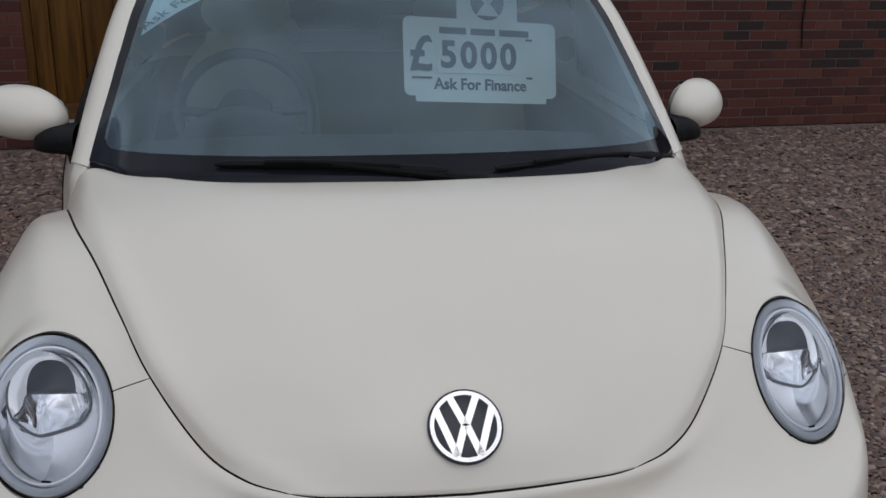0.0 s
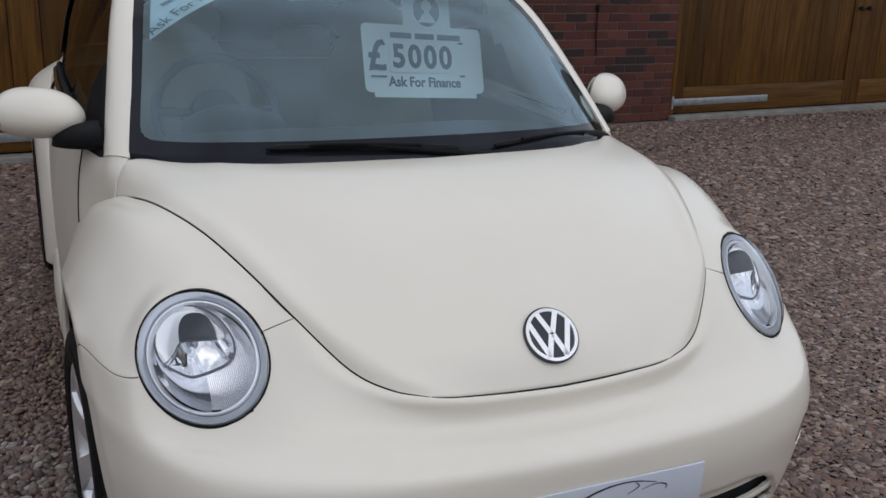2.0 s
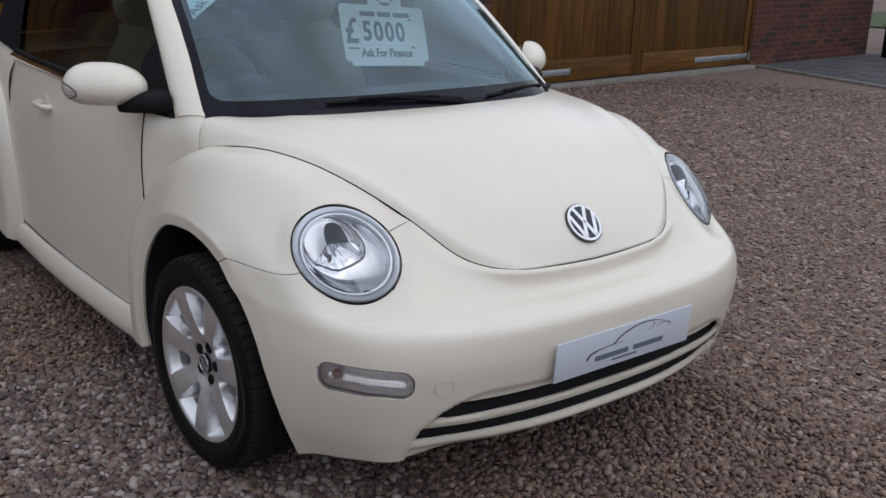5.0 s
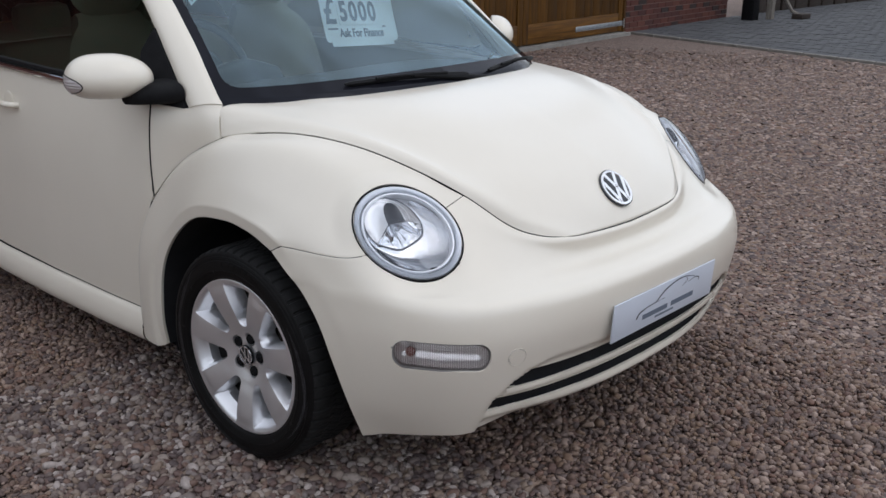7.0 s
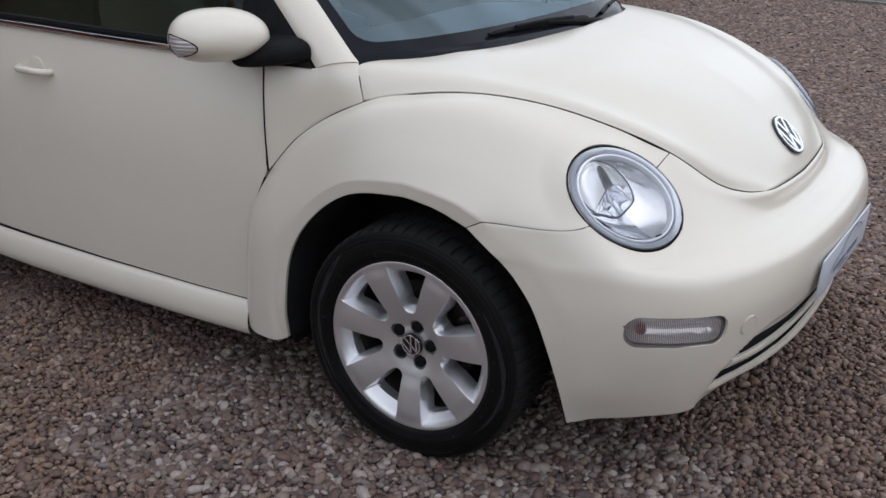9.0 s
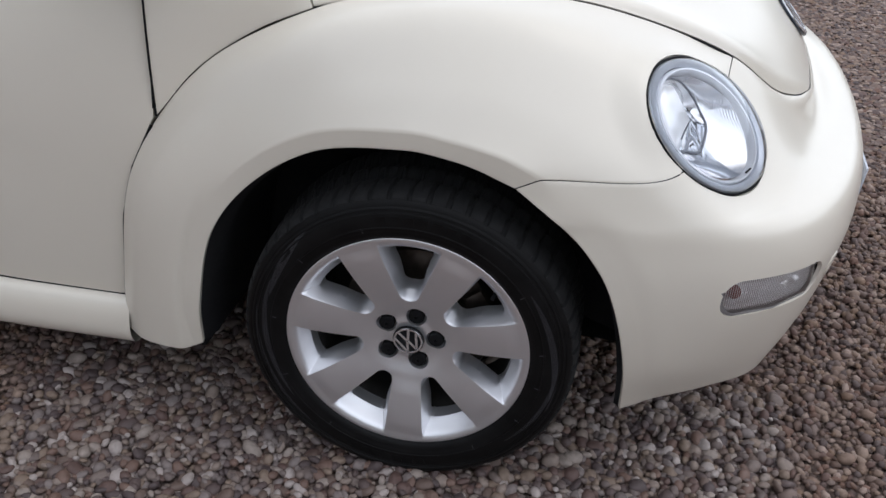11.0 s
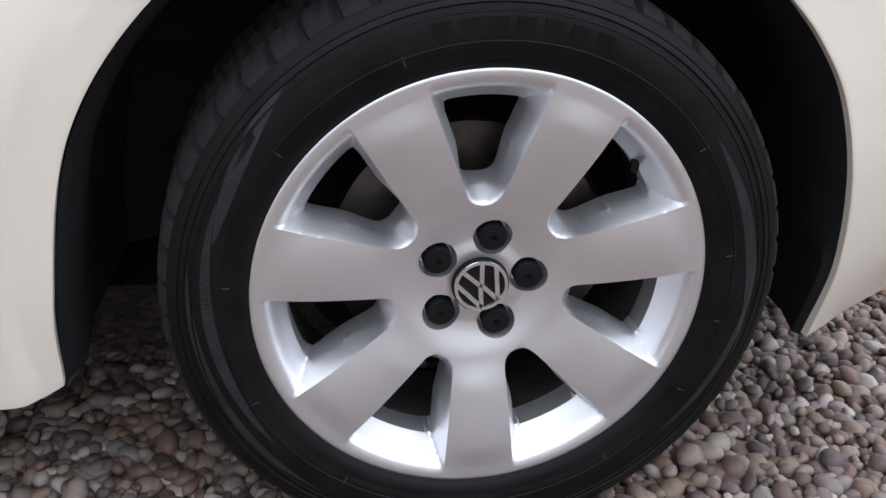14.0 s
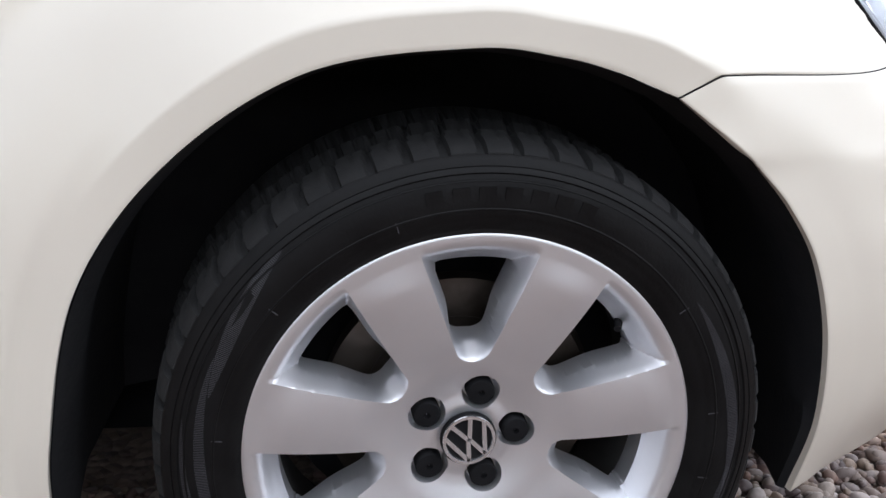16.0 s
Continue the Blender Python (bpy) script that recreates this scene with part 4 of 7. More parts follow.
# soft top
def roof_grid():
    y = np.array([0.866, 1.05, 1.35, 1.75, 2.1, 2.4, 2.62, 2.78])
    top = np.array([1.450, 1.493, 1.515, 1.510, 1.465, 1.345, 1.17, 1.01])
    edge_z = np.array([1.406, 1.425, 1.430, 1.405, 1.33, 1.20, 1.06, 0.98])
    half = np.array([0.596, 0.625, 0.64, 0.655, 0.665, 0.67, 0.665, 0.63])
    rows = []
    for i, (a, b, c, d) in enumerate(zip(y, top, edge_z, half)):
        # the front edge follows the curve of the header rail
        k = (1.0, 0.45, 0.1, 0, 0, 0, 0, 0)[i]
        back = [k * q for q in (0.062, 0.050, 0.026, 0.004, 0.0)]
        rows.append([(-d, a + back[0], c), (-d * 0.93, a + back[1], c + (b - c) * 0.55), (-d * 0.72, a + back[2], c + (b - c) * 0.84), (-d * 0.36, a + back[3], b - 0.006), (0, a, b)])
    g = spline(np.array(rows), 44)
    return np.stack([spline(r, 24) for r in g])
roof_half = roof_grid()
soft_top = grid_part("soft_top", both(roof_half), SOFT_TOP, car, "black canvas folding roof, closed")
# side sail of the roof down to the belt behind the window
edge = roof_half[:, 0]
k0 = int(np.argmin(abs(edge[:, 1] - 1.95)))
low = edge[k0:].copy()
low[:, 2] = np.minimum(belt_z(low[:, 1]) + 0.02, low[:, 2] - 0.001)
low[:, 0] = side_x(low[:, 1], low[:, 2])
sail = grid_part("roof_sail", np.array([edge[k0:], (edge[k0:] + low) / 2 + [-0.008, 0, 0], low]), SOFT_TOP, car)
mirrored(sail, car)

# side window
win_y = np.linspace(0.40, 2.25, 40)
win_low = on_side(win_y, belt_z(win_y)) + np.array([0.016, 0, 0.0])
top_pts = np.concatenate([PILLAR_OUT[2:], edge[(edge[:, 1] > 0.93) & (edge[:, 1] < 2.45)]])
win_top = np.stack([np.interp(np.linspace(0, 1, 40), np.linspace(0, 1, len(top_pts)), top_pts[:, i]) for i in range(3)], -1) + np.array([0.010, 0, -0.004])
window = grid_part("door_window", np.array([win_low, (win_low + win_top) / 2 + [-0.012, 0, 0], win_top]), SIDE_GLASS, car, "green-tinted side glass")
window.visible_shadow = False
w2 = mirrored(window, car)
w2.visible_shadow = False

# ---------------------------------------------------------------- windscreen
COWL = spline([(-0.690, 0.262, 0.968), (-0.582, 0.128, 0.976), (-0.431, 0.036, 0.984), (-0.250, 0.002, 0.985), (0.0, -0.012, 0.986)], 40)
SCREEN_BOTTOM = both(COWL[None])[0]
HEADN = np.stack([np.interp(np.linspace(0, 1, 79), np.linspace(0, 1, len(HEAD_LOW)), HEAD_LOW[:, i]) for i in range(3)], -1)
pin = spline(PILLAR_IN[::6], 40)
pin[0], pin[-1] = SCREEN_BOTTOM[0], HEADN[0]
screen = coons(SCREEN_BOTTOM, HEADN, pin, pin * [-1, 1, 1])
bulge = (np.sin(np.linspace(0, np.pi, 40))[:, None] * np.sin(np.linspace(0, np.pi, 79))[None]) * 0.012
screen = screen + bulge[..., None] * np.array([0, -0.55, 0.83]) + np.array([0, 0.003, -0.004])
windscreen = grid_part("windscreen", screen, GLASS, car, "clear curved windscreen reflecting a cloudy sky")
windscreen.visible_shadow = False
sn = normals(screen)
inner = screen - sn * 0.0025
outer = screen + sn * 0.0008
def glass_border():
    """Black band round the edge of the glass with a rounded opening."""
    nv, nu = 110, 220
    fine = np.stack([[outer[int(a), int(b)] * (1 - a % 1) * (1 - b % 1) + outer[min(int(a) + 1, 39), int(b)] * (a % 1) * (1 - b % 1) + outer[int(a), min(int(b) + 1, 78)] * (1 - a % 1) * (b % 1) + outer[min(int(a) + 1, 39), min(int(b) + 1, 78)] * (a % 1) * (b % 1) for b in np.linspace(0, 78, nu)] for a in np.linspace(0, 39, nv)])
    x, y = np.meshgrid(np.linspace(-0.66, 0.66, nu), np.linspace(0, 0.68, nv))
    def far(x, y):
        dx, dy = np.abs(x) - (0.628 - 0.05), np.abs(y - 0.364) - (0.304 - 0.05)
        return np.hypot(np.maximum(dx, 0), np.maximum(dy, 0)) + np.minimum(np.maximum(dx, dy), 0) - 0.05
    d = far(x, y)
    e = 1e-4
    gx, gy = (far(x + e, y) - far(x - e, y)) / (2 * e), (far(x, y + e) - far(x, y - e)) / (2 * e)
    near = np.abs(d) < 0.0034
    px, py = np.where(near, -d * gx, 0) / (1.32 / (nu - 1)), np.where(near, -d * gy, 0) / (0.68 / (nv - 1))
    du, dv = np.gradient(fine, axis=1), np.gradient(fine, axis=0)
    fine = fine + du * px[..., None] + dv * py[..., None]
    k = np.arange(nv * nu).reshape(nv, nu)
    f = np.stack([k[:-1, :-1], k[:-1, 1:], k[1:, 1:], k[1:, :-1]], -1).reshape(-1, 4)
    d = np.where(near, 0, d).reshape(-1)
    f = f[d[f].mean(1) > 1e-6]
    return data("windscreen_border", fine.reshape(-1, 3), [tuple(int(i) for i in q) for q in f])
link("windscreen_border", glass_border(), FRIT, windscreen, "black painted edge of the glass with rounded corners")
scut = both(np.array([spline([(-0.688, 0.262, 0.962), (-0.560, 0.118, 0.966), (-0.400, 0.030, 0.972), (-0.2, -0.006, 0.974), (0, -0.016, 0.975)], 30)]))[0]
grid_part("scuttle_tray", np.array([scut + [0, -0.004, 0.004], scut + [0, 0.03, 0.006], scut + [0, 0.09, 0.03]]), PLASTIC, car)


def wiper(a, b, pivot):
    """Arm and blade lying on the foot of the glass."""
    a, b, pivot = map(np.array, (a, b, pivot))
    lift = np.array([0, -0.010, 0.008])
    bl = spline([a, (a + b) / 2 + lift, b], 20)
    arm = part("wiper", tube(spline([pivot, (pivot * 0.55 + b * 0.2 + a * 0.25) + lift, (a + b) / 2 + lift * 1.7], 16), np.linspace(0.012, 0.0075, 16), 8), PLASTIC, car, "black windscreen wiper resting on the glass")
    part("wiper_blade", tube(bl, [0.004] + [0.0085] * 18 + [0.004], 6), GASKET, arm)
    part("wiper_bridge", tube(bl[4:16] + lift * 0.9, 0.0048, 6), PLASTIC, arm)
    part("wiper_pivot", tube([pivot + [0, 0.004, -0.02], pivot + [0, 0, 0.004], pivot + [0, -0.001, 0.008]], [0.014, 0.014, 0.006], 14), PLASTIC, arm)
def on_glass(x, row, out_):
    """A place over the windscreen at a given width, on a row of its grid."""
    k = int(np.abs(screen[row, :, 0] - x).argmin())
    return screen[row, k] + sn[row, k] * out_
wiper(on_glass(-0.405, 2, 0.010), on_glass(0.090, 1, 0.010), on_glass(0.165, 0, 0.004))
wiper(on_glass(0.185, 1, 0.012), on_glass(0.600, 1, 0.012), on_glass(0.655, 0, 0.004))


# ---------------------------------------------------------------- headlamps
def lamp_place(u, v, n):
    """A place in the lamp: shares of its two radii, and metres out of its rim."""
    return LAMP_AT + LAMP_U * u + LAMP_V * v + LAMP_N * n


def lamp_ring(profile, k=72):
    rows = []
    for r, h in profile:
        rows.append([lamp_place(r * math.cos(a), r * math.sin(a), h) for a in np.linspace(0, 2 * np.pi, k + 1)])
    return np.array(rows)


def lamp_spot(p, q, n):
    """A place in the lamp by level and upright shares of its radius, seen from the front."""
    return lamp_place(-0.83 * p - 0.46 * q, -0.56 * p + 0.88 * q, n)


def headlamp():
    gasket = grid_part("headlight", lamp_ring([(1.020, -0.006), (1.014, 0.0008), (1.000, 0.0016), (0.988, 0.0006), (0.975, -0.02)]), GASKET, car, "round clear headlight with chrome reflector")
    made = [gasket]
    made.append(grid_part("lamp_collar", lamp_ring([(0.99, -0.0055), (1.03, -0.0055), (1.065, -0.008)]), PAINT, gasket))
    made.append(grid_part("bezel", lamp_ring([(0.985, -0.004), (0.965, 0.003), (0.92, 0.005), (0.87, 0.002), (0.845, -0.010), (0.83, -0.03)]), SATIN, gasket, "satin silver ring"))
    made.append(grid_part("bright_ring", lamp_ring([(0.85, -0.004), (0.835, 0.0015), (0.81, 0.002), (0.785, -0.004), (0.77, -0.02)]), WHITE_RING, gasket, "bright inner ring"))
    # upper bowl: a deep mirror hollow behind an arched mouth, closed below by the shelf
    mouth = spline([(-0.63, -0.10, -0.017), (-0.70, 0.06, -0.014), (-0.68, 0.32, -0.010), (-0.48, 0.65, -0.005), (-0.10, 0.79, -0.003), (0.13, 0.745, -0.010),
                    (0.27, 0.675, -0.016), (0.39, 0.535, -0.025), (0.455, 0.32, -0.035), (0.43, 0.146, -0.039)], 56)
    shelf_front = spline([(0.43, 0.146, -0.039), (0.28, -0.04, -0.034), (-0.12, -0.215, -0.027), (-0.33, -0.245, -0.022), (-0.63, -0.10, -0.017)], 40)
    loop = np.concatenate([mouth, shelf_front[1:]])
    rows = []
    for f in np.linspace(0, 1, 18):
        rows.append([lamp_spot(*((1 - f) * m[:2] + f * np.array([-0.12, 0.34])), m[2] * (1 - f) - 0.055 * (1 - (1 - f) ** 1.8)) for m in loop])
    made.append(grid_part("upper_reflector", np.array(rows), MIRROR_BOWL, gasket, "deep mirror bowl"))
    made.append(part("bowl_edge", tube([lamp_spot(*m) for m in mouth], 0.0020, 6), SHELF_EDGE, gasket))
    # facetted chrome shelf between the bent front edge and the foot of the bulb shield
    back = spline([(0.40, 0.26, -0.042), (0.22, 0.35, -0.043), (-0.04, 0.28, -0.020), (-0.27, 0.20, 0.003), (-0.45, 0.06, -0.012), (-0.62, -0.06, -0.018)], 40)
    rows = []
    for k, f in enumerate(np.linspace(0, 1, 9)):
        rows.append([lamp_spot(*((1 - f) * a[:2] + f * b[:2]), (1 - f) * a[2] + f * b[2] - 0.004 * math.sin(np.pi * f) + 0.0036 * math.sin(np.pi * f) * (((i * 4 // 40) % 2) * 1.0 - 0.4 + 0.4 * math.sin(i * 0.28 + 0.9 * k))) for i, (a, b) in enumerate(zip(shelf_front, back))])
    made.append(grid_part("reflector_shelf", np.array(rows), SHELF, gasket, "facetted chrome shelf"))
    made.append(part("shelf_edge", tube([lamp_spot(*a) for a in shelf_front], 0.0026, 6), SHELF_EDGE, gasket))
    made.append(part("shield_foot", tube([lamp_spot(*a) for a in back[8:34]], 0.0014, 6), SHELF_EDGE, gasket))
    # bulb shield: a white-silvered hood that widens into the bowl, with a dark arched face to the front
    foot_a, top_b, foot_c = np.array([-0.285, 0.205, 0.005]), np.array([0.0, 0.68, -0.0066]), np.array([0.20, 0.345, -0.0415])
    share = 0.5
    rise = top_b - foot_a - share * (foot_c - foot_a)
    arch_ = []
    for a in np.linspace(0, np.pi, 33):
        c, s = math.cos(a), math.sin(a)
        arch_.append(foot_a + (0.5 - 0.5 * math.copysign(abs(c) ** 0.8, c)) * (foot_c - foot_a) + s**0.8 * rise)
    arch_ = np.array(arch_)
    middle = foot_a + 0.5 * (foot_c - foot_a) + 0.32 * rise
    hood_front = np.concatenate([spline([(-0.56, -0.09, -0.015), (-0.42, 0.05, -0.008), (-0.285, 0.205, 0.005)], 12)[:-1], arch_])
    hood_back = spline([(-0.625, -0.09, -0.017), (-0.69, 0.08, -0.014), (-0.665, 0.32, -0.011), (-0.47, 0.635, -0.007), (-0.10, 0.77, -0.006), (0.13, 0.72, -0.014), (0.30, 0.55, -0.030), (0.32, 0.40, -0.042)], len(hood_front))
    rows = []
    for f in np.linspace(0, 1, 12):
        row = hood_front * (1 - f) + hood_back * f - np.array([0, 0, 0.010 * math.sin(math.pi * f)])
        rows.append([lamp_spot(*q) for q in row])
    made.append(grid_part("bulb_hood", np.array(rows), HOOD_WHITE, gasket, "bright silvered hood over the bulb"))
    face = np.concatenate([arch_, [foot_c * (1 - f) + foot_a * f for f in np.linspace(0, 1, 14)[1:]]])
    rows = []
    for f in np.linspace(0, 1, 8):
        rows.append([lamp_spot(*(q * (1 - f) + middle * f + [0, 0, -0.010 * f * (2 - f)])) for q in face])
    made.append(grid_part("bulb_shield", np.array(rows), BULB, gasket, "dark grey bulb shield"))
    # outer field round the mouth: a dish with fine flutes on its inner lower half
    centre = np.array([-0.08, 0.24])
    la = np.arctan2(loop[:, 1] - centre[1], loop[:, 0] - centre[0])
    order = np.argsort(la)
    turns = np.r_[la[order] - 2 * np.pi, la[order], la[order] + 2 * np.pi]
    def round_mouth(a, values):
        return float(np.interp((a + np.pi) % (2 * np.pi) - np.pi, turns, np.tile(values[order], 3)))
    reach = np.hypot(loop[:, 0] - centre[0], loop[:, 1] - centre[1])
    for name, a0, a1, n, deep, mat in (("flute_panel", -88, 40, 280, 0.00045, FLUTE), ("lower_panel", -190, -88, 50, 0.0, LOWER), ("reflector", 40, 170, 60, 0.0, GREY_BOWL)):
        rows = []
        for i, a in enumerate(np.radians(np.linspace(a0, a1, n))):
            e = np.array([math.cos(a), math.sin(a)])
            b_, c_ = centre @ e, centre @ centre - 0.79**2
            far_ = -b_ + math.sqrt(b_ * b_ - c_)
            near_ = min(round_mouth(a, reach) + 0.005, far_ - 0.01)
            low_ = round_mouth(a, loop[:, 2]) - 0.002
            row = []
            for f in np.linspace(0, 1, 90):
                q = centre + e * (near_ + (far_ - near_) * f)
                ridge = deep * math.sin((q[0] - 0.42 * q[1]) * 215) if deep else 0.0
                row.append(lamp_spot(*q, low_ * (1 - f) - 0.009 * f - 0.007 * math.sin(math.pi * f) + ridge * math.sin(math.pi * f) ** 0.3))
            rows.append(row)
        made.append(grid_part(name, np.array(rows), mat, gasket))
    made.append(part("vent_slot", tube([lamp_spot(-0.02, -0.795, 0.001), lamp_spot(0.11, -0.79, 0.001)], 0.002, 6), GASKET, gasket))
    dome = [(0.985, 0.0015)] + [(0.97 * math.cos(a), 0.003 + 0.034 * math.sin(a)) for a in np.linspace(0.06, 1.569, 14)]
    lens = grid_part("lens", lamp_ring(dome), LENS, gasket, "clear domed lens")
    lens.visible_shadow = False
    made.append(lens)
    return made


SHELF = material("facetted_chrome", (0.62, 0.64, 0.68), 0.10, 1.0)
LOWER = material("grey_lower_reflector", (0.66, 0.68, 0.72), 0.14, 1.0)
HOOD_WHITE = material("silvered_white", (0.95, 0.955, 0.965), 0.30, 0.5)
SHELF_EDGE = material("grey_shelf_edge", (0.11, 0.12, 0.145), 0.3, 0.3)
WHITE_RING = material("bright_lamp_ring", (0.90, 0.92, 0.96), 0.22, 0.25)
BULB = material("dark_bulb_shield", (0.045, 0.05, 0.065), 0.3, 0.2)
lamp_parts = headlamp()
twin = mirrored(lamp_parts[0], car)
for p in lamp_parts[1:]:
    q = mirrored(p, twin)
    q.visible_shadow = p.visible_shadow


# ---------------------------------------------------------------- fog lamps, tow cover, plate, badge
FOG_OUT = np.cross(FOG_U, (0, 0, 1.0))
FOG_OUT = FOG_OUT / np.linalg.norm(FOG_OUT)
if FOG_OUT[1] > 0:
    FOG_OUT = -FOG_OUT


def fog_row(scale, out_, k=64):
    """Rounded-slot outline, shrunk by metres."""
    pts = []
    hl, hh = FOG_L - scale, FOG_H - scale
    r = max(min(hh, 0.034 - scale), 0.0001)
    for i in range(k + 1):
        a = 2 * np.pi * i / k
        c, s = math.cos(a), math.sin(a)
        u = math.copysign(hl - r, c) + r * c if abs(c) > 1e-6 else 0
        w = math.copysign(hh - r, s) + r * s if abs(s) > 1e-6 else 0
        bend = 0.020 * (1 - (u / FOG_L) ** 2)
        pts.append(FOG_MID + FOG_U * u + np.array([0, 0, w - 0.045 * u]) + FOG_OUT * (out_ + bend))
    return pts


FOG_LENS = pane("clear_fog_lens", (0.95, 0.94, 0.94), 0.06, 1.5)
TURN_BULB = material("dull_red_bulb", (0.22, 0.07, 0.06), 0.35)
FOG_RIM = material("grey_lamp_rim", (0.22, 0.21, 0.21), 0.35)


def fog_lamp():
    rim = grid_part("fog_light", np.array([fog_row(-0.0030, -0.012), fog_row(-0.0015, -0.0012), fog_row(0.0015, -0.0005), fog_row(0.0045, 0.0012), fog_row(0.0065, -0.001), fog_row(0.007, -0.02)]), FOG_RIM, car, "clear oblong front fog and turn light")
    back = [fog_row(0.005, -0.004), fog_row(0.008, -0.014), fog_row(0.016, -0.026), fog_row(0.026, -0.033), fog_row(0.0335, -0.036), fog_row(0.0383, -0.037)]
    a = grid_part("reflector", np.array(back), AMBER, rim, "pinkish silver reflector behind fine ribs")
    ribs = bmesh.new()
    for i in range(52):
        u = -FOG_L * 0.92 + 2 * FOG_L * 0.92 * i / 51
        bend = 0.020 * (1 - (u / FOG_L) ** 2)
        c = FOG_MID + FOG_U * u + FOG_OUT * (bend - 0.007)
        hgt = FOG_H * 0.80 * math.sqrt(max(1 - (max(abs(u) - FOG_L * 0.6, 0) / (FOG_L * 0.4)) ** 2, 0.04))
        p = tube([c + np.array([0, 0, -hgt - 0.045 * u]), c + np.array([0, 0, hgt - 0.045 * u])], 0.00045, 5)
        tmp = bpy.data.meshes.new("t")
        p.to_mesh(tmp)
        p.free()
        ribs.from_mesh(tmp)
        bpy.data.meshes.remove(tmp)
    b = part("lens_ribs", ribs, RIB, rim)
    c = grid_part("lens", np.array([fog_row(0.004, 0.0), fog_row(0.010, 0.003), fog_row(0.022, 0.005), fog_row(0.0335, 0.0055), fog_row(0.0383, 0.0056)]), FOG_LENS, rim)
    c.visible_shadow = False
    cap = bmesh.new()
    bmesh.ops.create_uvsphere(cap, u_segments=16, v_segments=10, radius=0.013)
    bmesh.ops.translate(cap, vec=FOG_MID - FOG_U * FOG_L * 0.62 + FOG_OUT * -0.012, verts=cap.verts)
    d = part("bulb", cap, TURN_BULB, rim, "dull reddish bulb")
    return [rim, a, b, c, d]
fp = fog_lamp()
t2 = mirrored(fp[0], car)
for p in fp[1:]:
    q = mirrored(p, t2)
    q.visible_shadow = p.visible_shadow


def disc_ring(centre, out_, profile, k=40, up=(0, 0, 1)):
    o = np.array(out_, float)
    o /= np.linalg.norm(o)
    a = np.cross(up, o)
    a /= np.linalg.norm(a)
    b = np.cross(o, a)
    return np.array([[np.array(centre) + r * (math.cos(t) * a + math.sin(t) * b) + h * o for t in np.linspace(0, 2 * np.pi, k + 1)] for r, h in profile])


def nearest(grid, x, z):
    """The point of a body surface at a given width and height, and its normal."""
    n = normals(grid)
    d = (grid[..., 0] - x) ** 2 + (grid[..., 2] - z) ** 2
    i = np.unravel_index(d.argmin(), d.shape)
    return grid[i], n[i]


tow_p, tow_n = nearest(bumper_grid, -0.552, 0.444)
grid_part("tow_eye_cover", disc_ring(tow_p, tow_n, [(0.026, -0.004), (0.026, 0.0012), (0.0245, 0.0018), (0.0235, 0.0012), (0.0235, 0.0004), (0.0228, 0.0004), (0.0228, 0.0016), (0.012, 0.0018), (0.0002, 0.0018)]), PAINT, bumper, "round cream cap with a fine gap")
grid_part("tow_eye_gap", disc_ring(tow_p, tow_n, [(0.0262, 0.0006), (0.0228, 0.0007)]), GASKET, bumper)

# show plate: a white board with a drawn car outline and bars for the writing
PLATE_Y = -0.830
plate_m = pose(0, PLATE_Y, 0.468, 90 + 4, 0, 0)
plate = part("show_plate", boxed(-0.262, 0.262, -0.055, 0.055, -0.004, 0.001, 0.001), PLATE, car, "white dealer plate with a car outline and grey bars")
plate.matrix_local = plate_m
def ink(points, width, name="outline_stroke"):
    p = spline(np.array(points) * [1.1, 1.08, 1] + [0.015, 0, 0], 40)
    w = np.interp(np.linspace(0, 1, 40), np.linspace(0, 1, len(width)), width)
    t = np.gradient(p, axis=0)
    s = np.stack([-t[:, 1], t[:, 0], t[:, 2] * 0], -1)
    s /= np.linalg.norm(s, axis=1, keepdims=True) + 1e-9
    return part(name, strip(p + s * w[:, None], p - s * w[:, None]), INK, plate, smooth=False)
ink([(-0.150, -0.016, 0.0016), (-0.135, -0.002, 0.0016), (-0.09, 0.006, 0.0016), (-0.02, 0.008, 0.0016)], [0.0035, 0.003, 0.0015, 0.0004])
ink([(-0.065, 0.006, 0.0018), (-0.03, 0.028, 0.0018), (0.02, 0.042, 0.0018), (0.07, 0.043, 0.0018), (0.12, 0.032, 0.0018)], [0.002, 0.0026, 0.002, 0.0015, 0.0008])
ink([(0.075, 0.040, 0.0020), (0.082, 0.030, 0.0020), (0.060, 0.018, 0.0020)], [0.0008, 0.0015, 0.0006])
ink([(0.09, 0.022, 0.0020), (0.12, 0.028, 0.0020), (0.142, 0.022, 0.0020), (0.142, 0.012, 0.0020)], [0.0006, 0.0012, 0.0015, 0.0008])
for x0, x1 in ((-0.118, 0.010), (0.030, 0.150)):
    part("writing_bar", boxed(x0, x1, -0.028, -0.013, 0.0011, 0.0017), GREYINK, plate, smooth=False)
part("writing_bar", boxed(-0.050, 0.045, -0.041, -0.035, 0.0011, 0.0017), GREYINK, plate, smooth=False)


